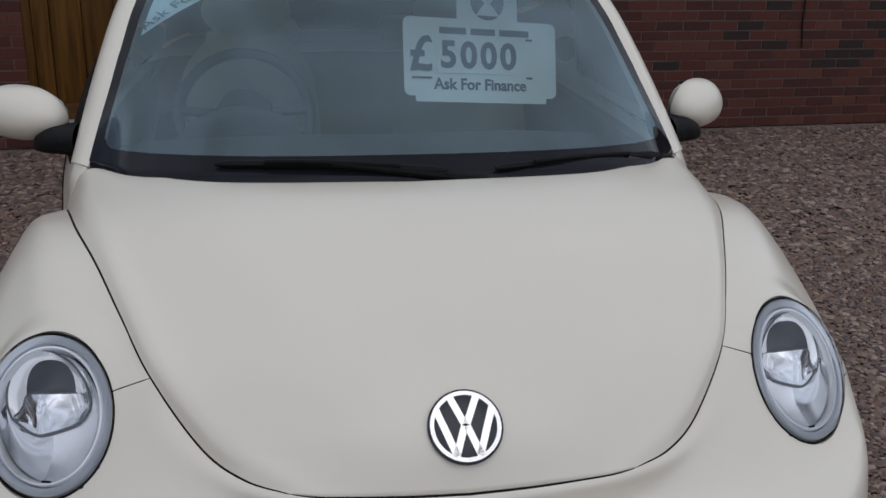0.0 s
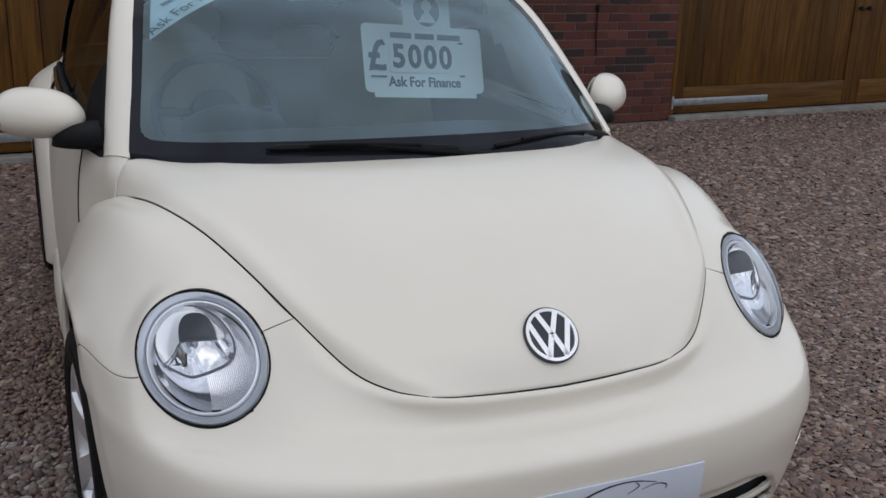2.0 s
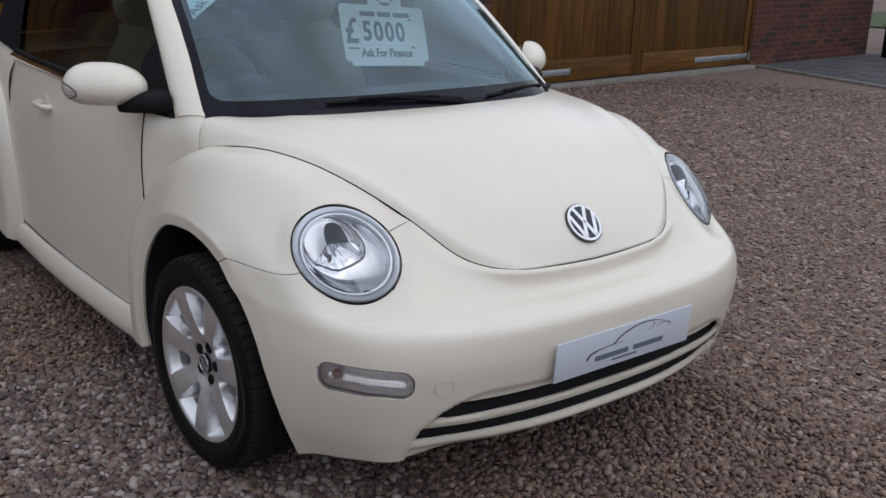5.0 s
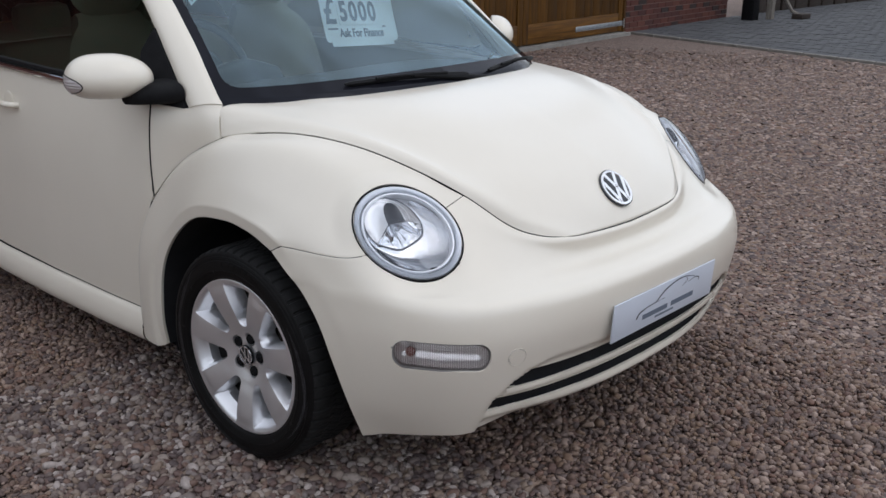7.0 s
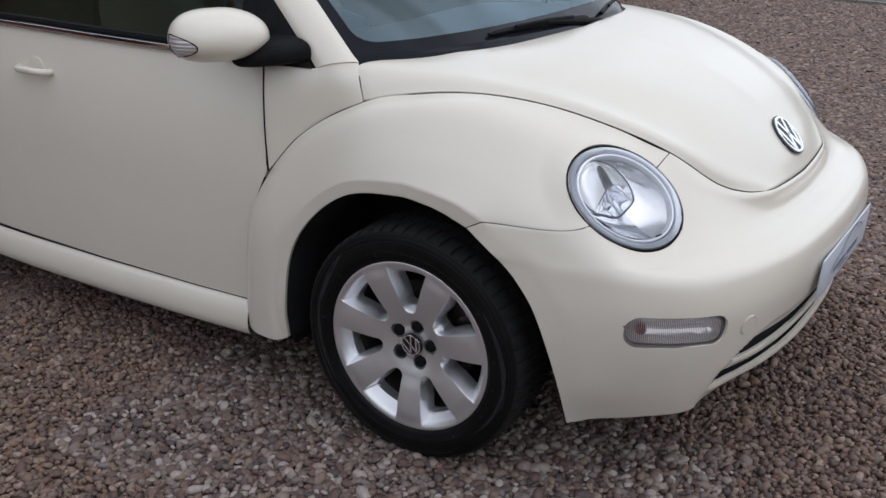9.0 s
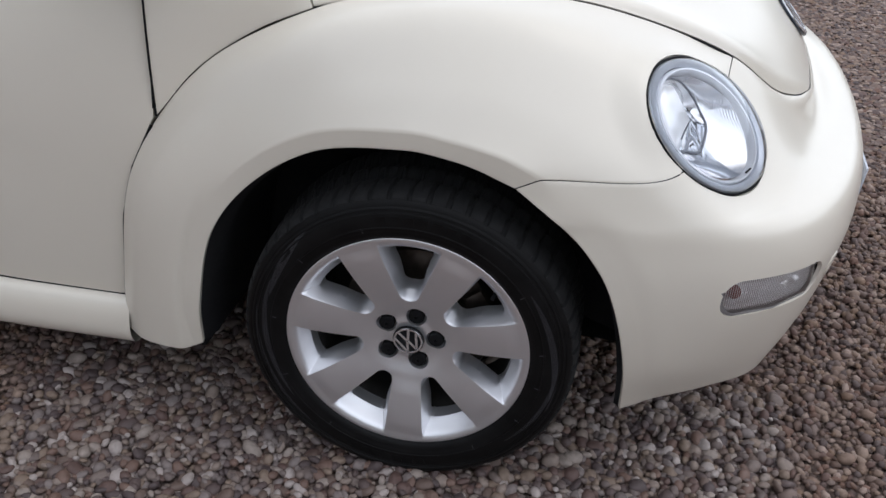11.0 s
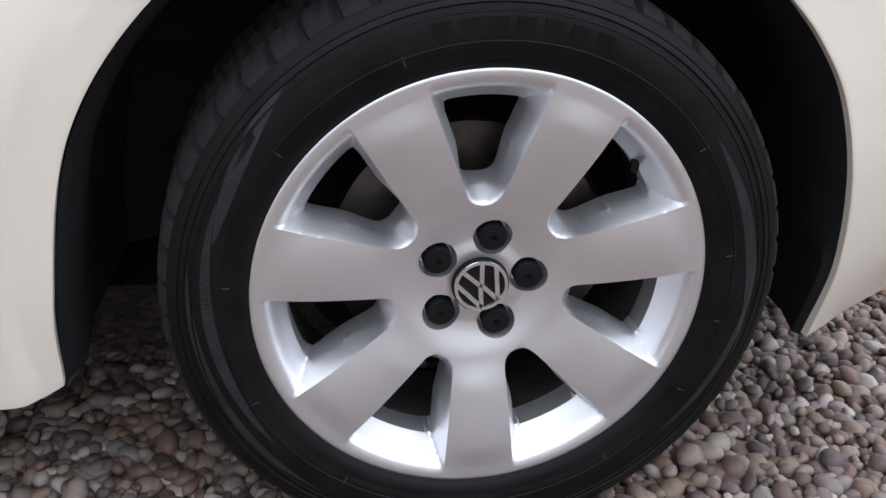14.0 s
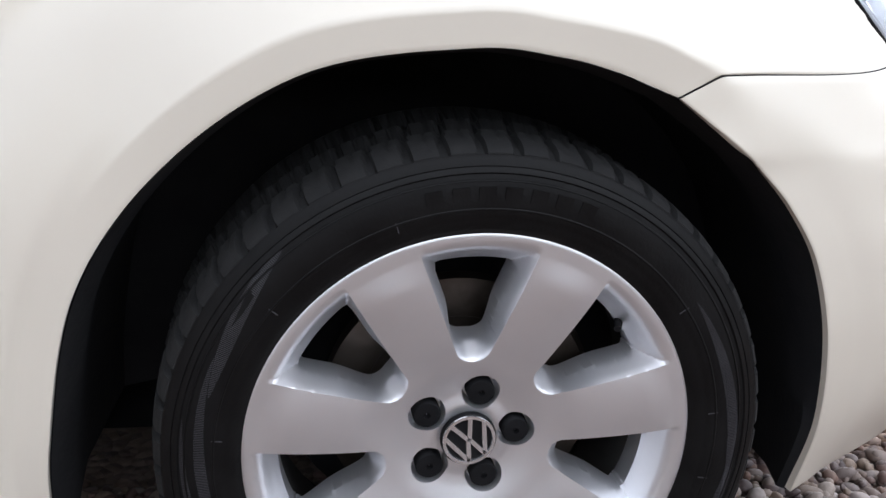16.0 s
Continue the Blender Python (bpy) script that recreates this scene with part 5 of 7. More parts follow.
def roundel(parent, centre, out_, radius, name, silver=BADGE_SILVER, up=(0, 0, 1), turn=0.0, thick=0.095, dark=BADGE_DARK):
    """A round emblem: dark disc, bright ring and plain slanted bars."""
    base = grid_part(name, disc_ring(centre, out_, [(radius, -0.002), (radius, 0.003), (radius * 0.97, 0.0042), (radius * 0.5, 0.0046), (0.0003, 0.0048)], up=up), dark, parent, "round dark and silver emblem")
    grid_part("emblem_ring", disc_ring(centre, out_, [(radius * 0.95, 0.004), (radius * 0.94, 0.0062), (radius * 0.83, 0.0064), (radius * 0.81, 0.0045)], up=up), silver, base)
    o = np.array(out_, float)
    o /= np.linalg.norm(o)
    a = np.cross(up, o)
    a /= np.linalg.norm(a)
    b = np.cross(o, a)
    c0, s0 = math.cos(turn), math.sin(turn)
    a, b = c0 * a + s0 * b, -s0 * a + c0 * b
    def bar(p, q, w):
        p, q = np.array(p) * radius, np.array(q) * radius
        d = (q - p) / np.linalg.norm(q - p)
        s = np.array([-d[1], d[0]]) * w * radius
        bm = bmesh.new()
        lo = [bm.verts.new(np.array(centre) + a * k[0] + b * k[1] + o * 0.0046) for k in (p + s, q + s, q - s, p - s)]
        hi = [bm.verts.new(np.array(centre) + a * k[0] + b * k[1] + o * 0.0064) for k in (p + s, q + s, q - s, p - s)]
        bm.faces.new(hi)
        for i in range(4):
            bm.faces.new((lo[i], lo[(i + 1) % 4], hi[(i + 1) % 4], hi[i]))
        part("emblem_bar", bm, silver, base, smooth=False)
    for sx in (-1, 1):
        bar((sx * 0.36, 0.80), (sx * 0.035, 0.06), thick)
        bar((sx * 0.74, 0.46), (sx * 0.30, -0.78), thick)
        bar((sx * 0.33, -0.80), (sx * 0.035, 0.00), thick)
    return base


hb, hn = nearest(hood_grid, 0.0, 0.756)
roundel(hood, hb, hn, 0.060, "bonnet_badge")


# ---------------------------------------------------------------- wheels
RIM_R = 0.2325
def wheel_face():
    """Seven broad spokes, from a polar grid with seven windows cut out. Outward is +x here; the front of the car is +y."""
    nt = 7 * 84
    rr = np.concatenate([np.linspace(0.012, 0.029, 8), np.linspace(0.0305, 0.0725, 34), np.linspace(0.0743, RIM_R, 82)])
    nr = len(rr)
    tt = np.linspace(0, 2 * np.pi, nt + 1)
    step = 2 * np.pi / 7
    def across(u, w):
        """Distance sideways from a window's middle line, and half the room between two spokes."""
        r, t = np.hypot(u, w), np.arctan2(w, u) + np.pi / 2
        k = ((t / step) % 1.0) - 0.5
        return r, np.abs(k) * step * r, 0.5 * step * r - (0.028 + 0.088 * (r - 0.10))
    def smooth(x):
        x = np.clip(x, 0, 1)
        return x * x * (3 - 2 * x)
    def slope(r):
        """How wide the flank of a spoke is, seen from outside."""
        return 0.0025 + 0.0065 * smooth((r - 0.110) / 0.05)
    def windows(u, w):
        r, x, half = across(u, w)
        dx, dr = x - (half - slope(r)), np.maximum(0.104 - r, r - 0.1945)
        rad = np.where(r > 0.15, 0.009, 0.011)
        a, b = dx + rad, dr + rad
        return np.hypot(np.maximum(a, 0), np.maximum(b, 0)) + np.minimum(np.maximum(a, b), 0) - rad
    def gaps(u, w):
        """Outline of the room between two spokes on their face: round at its inner end, running out to the rim's edge."""
        r, x, half = across(u, w)
        a, b = x - half + 0.012, 0.088 - r + 0.012
        return np.hypot(np.maximum(a, 0), np.maximum(b, 0)) + np.minimum(np.maximum(a, b), 0) - 0.012
    def height(u, w):
        r, x, half = across(u, w)
        d = windows(u, w)
        face = -0.011 + 0.027 * smooth((r - 0.020) / 0.19)
        t_ = np.arctan2(w, u) + np.pi / 2
        mid_ = (0.5 - np.abs(((t_ / step) % 1.0) - 0.5)) * step * r
        face = face + 0.0035 * np.clip(1 - (mid_ / 0.036) ** 2, 0, 1) * smooth((r - 0.085) / 0.04) * smooth((0.2155 - r) / 0.03)
        face = face - 0.0050 * smooth((0.088 - r) / 0.040) + 0.0035 * smooth((0.050 - r) / 0.016)
        ring = np.interp(r, [0.177, 0.186, 0.194, 0.203, 0.2105, 0.2155, 0.222, 0.228, 0.2305, RIM_R], [-0.036, -0.029, -0.019, -0.005, 0.0085, 0.0138, 0.0164, 0.0165, 0.0145, 0.009])
        spoke = np.where(r < 0.2125, face, np.interp(r, [0.2125, 0.222, 0.228, 0.2305, RIM_R], [0.0160, 0.0164, 0.0165, 0.0145, 0.009]))
        # flanks fall from the spokes' edges to the windows and meet the dished rim in a mitre
        e = np.maximum(-gaps(u, w), 0)
        fall = np.where(r > 0.15, np.clip(e / slope(r), 0, 1.6), e / (e + np.maximum(d, 0) + 1e-6))
        fall = 1.1 * fall**2 / (fall + 0.1)
        flank, dish = spoke - 0.026 * fall, np.minimum(ring, spoke)
        h = np.where(e > 0, np.minimum((flank + dish + np.sqrt((flank - dish) ** 2 + 0.0025**2)) / 2, spoke), spoke)
        for a in BOLTS:
            q = np.hypot(u - 0.051 * math.cos(a), w - 0.051 * math.sin(a))
            h = h - 0.019 * np.clip((0.0198 - q) / 0.0030, 0, 1)
        return h
    g, t = np.meshgrid(rr, tt, indexing="ij")
    u, w = g * np.cos(t), g * np.sin(t)
    d = windows(u, w)
    eps = 1e-4
    gu, gw = (windows(u + eps, w) - windows(u - eps, w)) / (2 * eps), (windows(u, w + eps) - windows(u, w - eps)) / (2 * eps)
    g2 = gu**2 + gw**2 + 1e-9
    cell = 0.0012
    near = np.abs(d) < cell
    u, w = np.where(near, u - d * gu / g2, u), np.where(near, w - d * gw / g2, w)
    d = gaps(u, w)
    gu, gw = (gaps(u + eps, w) - gaps(u - eps, w)) / (2 * eps), (gaps(u, w + eps) - gaps(u, w - eps)) / (2 * eps)
    near2 = (np.abs(d) < 0.0010) & ~near & (g > 0.080)
    g2 = gu**2 + gw**2 + 1e-9
    u, w = np.where(near2, u - d * gu / g2, u), np.where(near2, w - d * gw / g2, w)
    for a in BOLTS:
        bu, bw = u - 0.051 * math.cos(a), w - 0.051 * math.sin(a)
        q = np.hypot(bu, bw) + 1e-9
        for edge_ in (0.0198, 0.0168):
            k = np.where(np.abs(q - edge_) < 0.0008, edge_ / q, 1.0)
            u, w = u + bu * (k - 1), w + bw * (k - 1)
    h = height(u, w)
    v = np.stack([h, u, w], -1)
    mid_u = (u[:-1, :-1] + u[1:, :-1] + u[:-1, 1:] + u[1:, 1:]) / 4
    mid_w = (w[:-1, :-1] + w[1:, :-1] + w[:-1, 1:] + w[1:, 1:]) / 4
    solid = windows(mid_u, mid_w) > -2e-5
    bm = bmesh.new()
    vs = [[bm.verts.new(v[i, j]) for j in range(nt)] for i in range(nr)]
    for i in range(nr - 1):
        for j in range(nt):
            k = (j + 1) % nt
            if solid[i, j]:
                bm.faces.new((vs[i][j], vs[i][k], vs[i + 1][k], vs[i + 1][j]))
    rim = [e for e in bm.edges if e.is_boundary]
    ex = bmesh.ops.extrude_edge_only(bm, edges=rim)["geom"]
    for q in ex:
        if isinstance(q, bmesh.types.BMVert):
            q.co.x -= 0.03
    bmesh.ops.delete(bm, geom=[q for q in bm.verts if not q.link_faces], context="VERTS")
    return bm


BOLTS = [radians(72 * i + 76) for i in range(5)]


def build_wheel(parent, place):
    """Wheel with its axle along +x outwards; its own parts hang below it."""
    wheel = part("wheel", wheel_face(), ALLOY, parent, "silver seven-spoke alloy wheel", angle=35)
    # barrel behind the spokes
    v, f = revolve([(0.225, 0.006), (0.200, -0.020), (0.196, -0.06), (0.205, -0.15), (0.22, -0.185)], 96)
    link("barrel", data("barrel", v, f), INNER_RIM, wheel, "dark grey inner rim")
    # tyre
    n = 896
    prof = [(0.222, 0.010), (0.2335, 0.019), (0.236, 0.021), (0.243, 0.0235), (0.247, 0.0238), (0.249, 0.0252), (0.2545, 0.0256), (0.2552, 0.0265), (0.2562, 0.0265), (0.2569, 0.0258), (0.262, 0.0262), (0.276, 0.0250), (0.2815, 0.0234), (0.2822, 0.0243), (0.2832, 0.0238), (0.2838, 0.0226), (0.288, 0.0212), (0.2895, 0.0226), (0.2935, 0.0212), (0.2948, 0.0196), (0.2955, 0.0204),
            (0.3000, 0.0186), (0.3040, 0.0160), (0.3050, 0.0146), (0.3062, 0.0144), (0.3105, 0.0090), (0.3132, 0.000), (0.3148, -0.010), (0.3158, -0.024), (0.3164, -0.040), (0.3168, -0.060), (0.3168, -0.064), (0.3168, -0.088), (0.3168, -0.120), (0.3168, -0.150), (0.312, -0.178), (0.295, -0.196), (0.262, -0.203), (0.222, -0.195)]
    t = np.linspace(0, 2 * np.pi, n, endpoint=False)
    verts, faces = [], []
    for r, x in prof:
        for i, a in enumerate(t):
            q = r
            ph = (i * 56 / n + 5.0 * max(0.0, -x - 0.018)) % 1.0
            if r > 0.3055 and -0.175 < x:
                if ph < 0.19:
                    q -= 0.0058
                elif 0.52 < ph < 0.60 and x < -0.012:
                    q -= 0.0025
            if abs(x + 0.062) < 0.003 or abs(x + 0.120) < 0.003:
                q -= 0.008
            verts.append((x, q * math.cos(a), q * math.sin(a)))
    m = len(prof)
    for j in range(m - 1):
        for i in range(n):
            k = (i + 1) % n
            faces.append((j * n + i, j * n + k, (j + 1) * n + k, (j + 1) * n + i))
    tyre = link("tyre", data("tyre", verts, faces, True, 32), RUBBER, wheel, "black road tyre with blocky tread")
    tyre.data.materials.append(TREAD)
    for f in tyre.data.polygons:
        if f.center.x < 0.0150 and math.hypot(f.center.y, f.center.z) > 0.29:
            f.material_index = 1
    # worn writing on the sidewall: low bars
    for a0, a1, r0 in ((1.20, 1.75, 0.270), (4.35, 4.85, 0.270)):
        for i in range(7):
            a = a0 + (a1 - a0) * i / 6
            bm = boxed(0.0250, 0.0264, -0.008, 0.008, r0 - 0.007, r0 + 0.007)
            bmesh.ops.rotate(bm, cent=(0, 0, 0), matrix=Matrix.Rotation(a - math.pi / 2, 3, "X"), verts=bm.verts)
            part("sidewall_bar", bm, RUBBER, wheel, smooth=False)
    # crescents of fine ribs, widest in their middle
    wall_x = lambda r: float(np.interp(r, [0.2569, 0.262, 0.276, 0.2815, 0.288], [0.0258, 0.0262, 0.0250, 0.0234, 0.0205]))
    for a0, a1, r0, r1, w in ((2.25, 2.85, 0.290, 0.268, 0.007), (2.70, 3.75, 0.276, 0.262, 0.0055), (2.95, 4.05, 0.287, 0.276, 0.0045), (-0.35, 0.62, 0.286, 0.268, 0.006), (-0.75, 0.10, 0.268, 0.280, 0.004)):
        v, f = [], []
        k = int((a1 - a0) * 150)
        for i in range(k):
            g = (i + 0.5) / k
            a, r, h = a0 + (a1 - a0) * g, r0 + (r1 - r0) * math.sin(g * math.pi / 2), w * math.sin(g * math.pi) ** 0.7
            n0 = len(v)
            for rr, da in ((r - h, -0.0018), (r + h, -0.0006), (r + h, 0.0022), (r - h, 0.0010)):
                v.append((wall_x(rr) + 0.0006, rr * math.cos(a + da), rr * math.sin(a + da)))
            f.append((n0, n0 + 1, n0 + 2, n0 + 3))
        link("sidewall_ribs", data("sidewall_ribs", v, f, False), SCUFF, wheel)
    # hair-thin moulding ticks near the rim
    for a in (0.12, 0.62, 1.9, 2.45, 3.02, 3.55, 4.1, 5.3, 5.75, 6.1):
        bm = boxed(0.0252, 0.0259, -0.0005, 0.0005, 0.2475, 0.2610)
        bmesh.ops.rotate(bm, cent=(0, 0, 0), matrix=Matrix.Rotation(a - math.pi / 2, 3, "X"), verts=bm.verts)
        part("mould_tick", bm, SCUFF, wheel, smooth=False)
    # brake disc and caliper
    v, f = revolve([(0.06, -0.075), (0.075, -0.07), (0.085, -0.092), (0.100, -0.092), (0.101, -0.0905), (0.12, -0.0905), (0.14, -0.0915), (0.144, -0.092), (0.144, -0.115)], 72)
    link("brake_disc", data("brake_disc", v, f, True, 30), STEEL, wheel, "worn steel brake disc")
    arc = [radians(a) for a in np.linspace(-35, 35, 12)]
    cal = np.array([[(x, r * math.cos(a), r * math.sin(a)) for a in arc] for x, r in ((-0.135, 0.105), (-0.075, 0.108), (-0.068, 0.118), (-0.072, 0.148), (-0.090, 0.156), (-0.135, 0.156))])
    grid_part("brake_caliper", cal, STEEL, wheel)
    v, f = revolve([(0.0005, -0.16), (0.19, -0.16)], 48)
    link("dust_shield", data("dust_shield", v, f), LINER, wheel)
    # bolts in their pockets
    for a in BOLTS:
        c = np.array([-0.0125, 0.051 * math.cos(a), 0.051 * math.sin(a)])
        ring = disc_ring(c, (1, 0, 0), [(0.0146, -0.014), (0.0146, 0.0010), (0.0132, 0.0030), (0.0035, 0.0038), (0.0032, 0.0002), (0.0003, 0.0002)], 24)
        grid_part("wheel_bolt", ring, PLASTIC, wheel, "black plastic bolt cap")
    # valve stem in one of the windows
    va = radians(38)
    part("valve_stem", tube([(-0.030, 0.205 * math.cos(va), 0.205 * math.sin(va)), (-0.016, 0.196 * math.cos(va), 0.196 * math.sin(va)), (-0.004, 0.190 * math.cos(va), 0.190 * math.sin(va))], [0.006, 0.0045, 0.004], 10), PLASTIC, wheel, "black rubber valve stem")
    roundel(wheel, (-0.0068, 0, 0), (1, 0, 0), 0.0295, "centre_cap", BADGE_SILVER, turn=0.42, thick=0.078, dark=PLASTIC)
    wheel.matrix_local = place
    return wheel


def place_wheel(y, side, steer=0.0):
    # local +x points out of the car, local +y to its front
    if side < 0:
        m = Matrix(((-1, 0, 0, -0.846), (0, -1, 0, y), (0, 0, 1, 0.309), (0, 0, 0, 1)))
    else:
        m = Matrix(((1, 0, 0, 0.846), (0, 1, 0, y), (0, 0, 1, 0.309), (0, 0, 0, 1)))
    return m @ Matrix.Rotation(steer, 4, "Z")


front_wheel = build_wheel(car, place_wheel(0.003, -1, radians(3.0)))
def wheel_copy(m):
    made = {}
    for o in (front_wheel, *front_wheel.children_recursive):
        c = o.copy()
        scene.collection.objects.link(c)
        c.parent = made.get(o.parent, car)
        made[o] = c
    made[front_wheel].matrix_local = m
wheel_copy(place_wheel(2.510, -1))
wheel_copy(place_wheel(0.003, 1, radians(3.0)))
wheel_copy(place_wheel(2.510, 1))


# ---------------------------------------------------------------- door mirrors
REPEATER = material("pale_ribbed_lens", (0.62, 0.58, 0.58), 0.18, 0.35)


def door_mirror():
    sail_ = [(-0.748, 0.366, 0.953), (-0.784, 0.520, 0.957), (-0.779, 0.585, 0.962), (-0.738, 0.60, 1.10), (-0.704, 0.575, 1.165), (-0.735, 0.42, 1.012)]
    bm = bmesh.new()
    a = [bm.verts.new(np.array(p) + [-0.004, 0, 0]) for p in sail_]
    b = [bm.verts.new(np.array(p) + [0.02, 0, 0]) for p in sail_]
    bm.faces.new(a)
    bm.faces.new(b)
    for i in range(6):
        bm.faces.new((a[i], a[(i + 1) % 6], b[(i + 1) % 6], b[i]))
    foot = part("door_mirror", bm, PLASTIC, car, "cream door mirror with black foot", angle=30)
    made = [foot]
    rows = []
    for x, yc, ry, h in ((-0.742, 0.462, 0.090, 0.070), (-0.758, 0.464, 0.082, 0.066), (-0.780, 0.469, 0.074, 0.064), (-0.808, 0.480, 0.070, 0.060), (-0.832, 0.494, 0.060, 0.048), (-0.850, 0.506, 0.040, 0.032), (-0.858, 0.512, 0.002, 0.003)):
        row = []
        for a in np.linspace(0, 2 * np.pi, 37):
            c, q = math.cos(a), math.sin(a)
            c, q = math.copysign(abs(c) ** 0.75, c), math.copysign(abs(q) ** (0.55 if q < 0 else 0.85), q)
            row.append((x, yc + ry * c, 0.960 + h / 2 + h / 2 * q))
        rows.append(row)
    made.append(grid_part("arm", spline(np.array(rows), 30), PLASTIC, foot))
    # shell: an egg, flat at the back, its inner lower corner given to the black foot
    turn = Matrix.Rotation(radians(-35), 3, "Z")
    middle = Vector((-0.880, 0.552, 1.033))
    def shell(keep, grow=1.0):
        """Egg-shaped housing, long towards its outer end; keep picks faces by their place along, across and up."""
        bm = bmesh.new()
        bmesh.ops.create_uvsphere(bm, u_segments=120, v_segments=84, radius=1)
        dead = []
        for q in bm.verts:
            x, y, z = q.co
            w = math.sqrt((1 - min(max(-x, 0), 1) ** 3.2) / max(1 - x * x, 1e-6)) if -1 < x < 0 else 1.0
            q.co = Vector((x * 0.126, (y if y < 0.2 else 0.2 + (y - 0.2) * 0.2) * 0.082 * w, z * (0.074 if z > 0 else 0.058) * w)) * grow
        for f in bm.faces:
            c = f.calc_center_median() / grow
            if not keep(-c.x / 0.126, c.y / 0.082, c.z / 0.07):
                dead.append(f)
        bmesh.ops.delete(bm, geom=dead, context="FACES")
        bmesh.ops.rotate(bm, cent=(0, 0, 0), matrix=turn, verts=bm.verts)
        bmesh.ops.translate(bm, vec=middle, verts=bm.verts)
        return bm
    made.append(part("shell", shell(lambda s, y, z: True), PAINT, foot))
    rows = []
    for j in range(45):
        zz = -0.66 + 0.92 * j / 44
        k = (j / 44 - 0.5) * 2
        row = []
        for i in range(16):
            far_ = (1 - zz * zz) ** 0.3125 * 0.985
            s = min(0.52 + 0.42 * abs(k) ** 2.2, far_ - 0.01) * (1 - i / 15) + far_ * i / 15
            w = 1.0
            y = -math.sqrt(max(1 - s ** 3.2 - zz * zz, 0.0))
            grow = 1.008 + 0.016 * (abs(math.sin(j * 6 * math.pi / 44)) if 0 < i < 15 and 0 < j < 44 else 0)
            row.append(middle + turn @ (Vector((-s * 0.126, y * 0.082 * w, zz * (0.074 if zz > 0 else 0.058) * w)) * grow))
        rows.append([tuple(r) for r in row])
    rows = np.array(rows)
    made.append(grid_part("repeater_lamp", rows, REPEATER, foot, "ribbed clear side repeater"))
    made.append(part("repeater_rim", tube(np.concatenate([rows[:, 0], rows[-1, 1:], rows[::-1, -1][1:]]), 0.0018, 6), GASKET, foot))
    g = bmesh.new()
    bmesh.ops.create_uvsphere(g, u_segments=30, v_segments=10, radius=1)
    bmesh.ops.scale(g, vec=(0.108, 0.004, 0.056), verts=g.verts)
    bmesh.ops.translate(g, vec=(0, 0.036, 0.004), verts=g.verts)
    bmesh.ops.rotate(g, cent=(0, 0, 0), matrix=turn, verts=g.verts)
    bmesh.ops.translate(g, vec=middle, verts=g.verts)
    made.append(part("mirror_glass", g, CHROME, foot))
    return made
dm = door_mirror()
t3 = mirrored(dm[0], car)
for p in dm[1:]:
    q = mirrored(p, t3)
    if q.name.split(".")[0] != "arm":
        for v in q.data.vertices:
            v.co.x = 0.775 + (v.co.x - 0.775) * 0.78


# ---------------------------------------------------------------- cabin
dash_v = both(loft([[(-0.70, 0.30, 0.935), (-0.40, 0.12, 0.955), (0.0, 0.08, 0.96)], [(-0.70, 0.50, 0.945), (-0.40, 0.42, 0.965), (0.0, 0.40, 0.97)], [(-0.70, 0.66, 0.93), (-0.40, 0.64, 0.955), (0.0, 0.62, 0.955)],
                   [(-0.70, 0.72, 0.86), (-0.40, 0.70, 0.88), (0.0, 0.69, 0.88)], [(-0.70, 0.68, 0.62), (-0.40, 0.66, 0.62), (0.0, 0.64, 0.60)]], 20, 24))
grid_part("dashboard", dash_v, DASH, car, "grey dashboard with a deep top shelf")
part("cabin_floor", boxed(-0.72, 0.72, 0.50, 2.0, 0.22, 0.26), CARPET, car)
binnacle = grid_part("instrument_hood", loft([[(-0.52, 0.60, 0.955), (-0.36, 0.58, 0.955), (-0.20, 0.60, 0.955)], [(-0.50, 0.62, 1.00), (-0.36, 0.60, 1.035), (-0.22, 0.62, 1.00)], [(-0.50, 0.70, 0.98), (-0.36, 0.70, 1.02), (-0.22, 0.70, 0.98)]], 16, 12), DASH, car)

# steering wheel, on the right of the car
GREY_TRIM = material("grey_trim", (0.075, 0.078, 0.082), 0.5)


def steering_wheel():
    c, tilt = np.array([-0.36, 0.86, 0.965]), radians(24)
    t = np.linspace(0, 2 * np.pi, 41)
    up, rt = np.array([0, math.sin(tilt), math.cos(tilt)]), np.array([1.0, 0, 0])
    ring = [c + 0.185 * (math.cos(a) * rt + math.sin(a) * up) for a in t]
    bm = tube(ring, 0.016, 10, False)
    wheel = part("steering_wheel", bm, GREY_TRIM, car, "grey steering wheel")
    out_ = np.cross(up, rt)
    part("airbag_pad", tube([c + out_ * 0.01, c - out_ * 0.03, c - out_ * 0.045], [0.085, 0.075, 0.05], 20), DASH, wheel)
    for a in (0.1, math.pi - 0.1, -math.pi / 2):
        e = math.cos(a) * rt + math.sin(a) * up
        part("spoke", tube([c + 0.06 * e, c + 0.18 * e], 0.014, 8), GREY_TRIM, wheel)
steering_wheel()


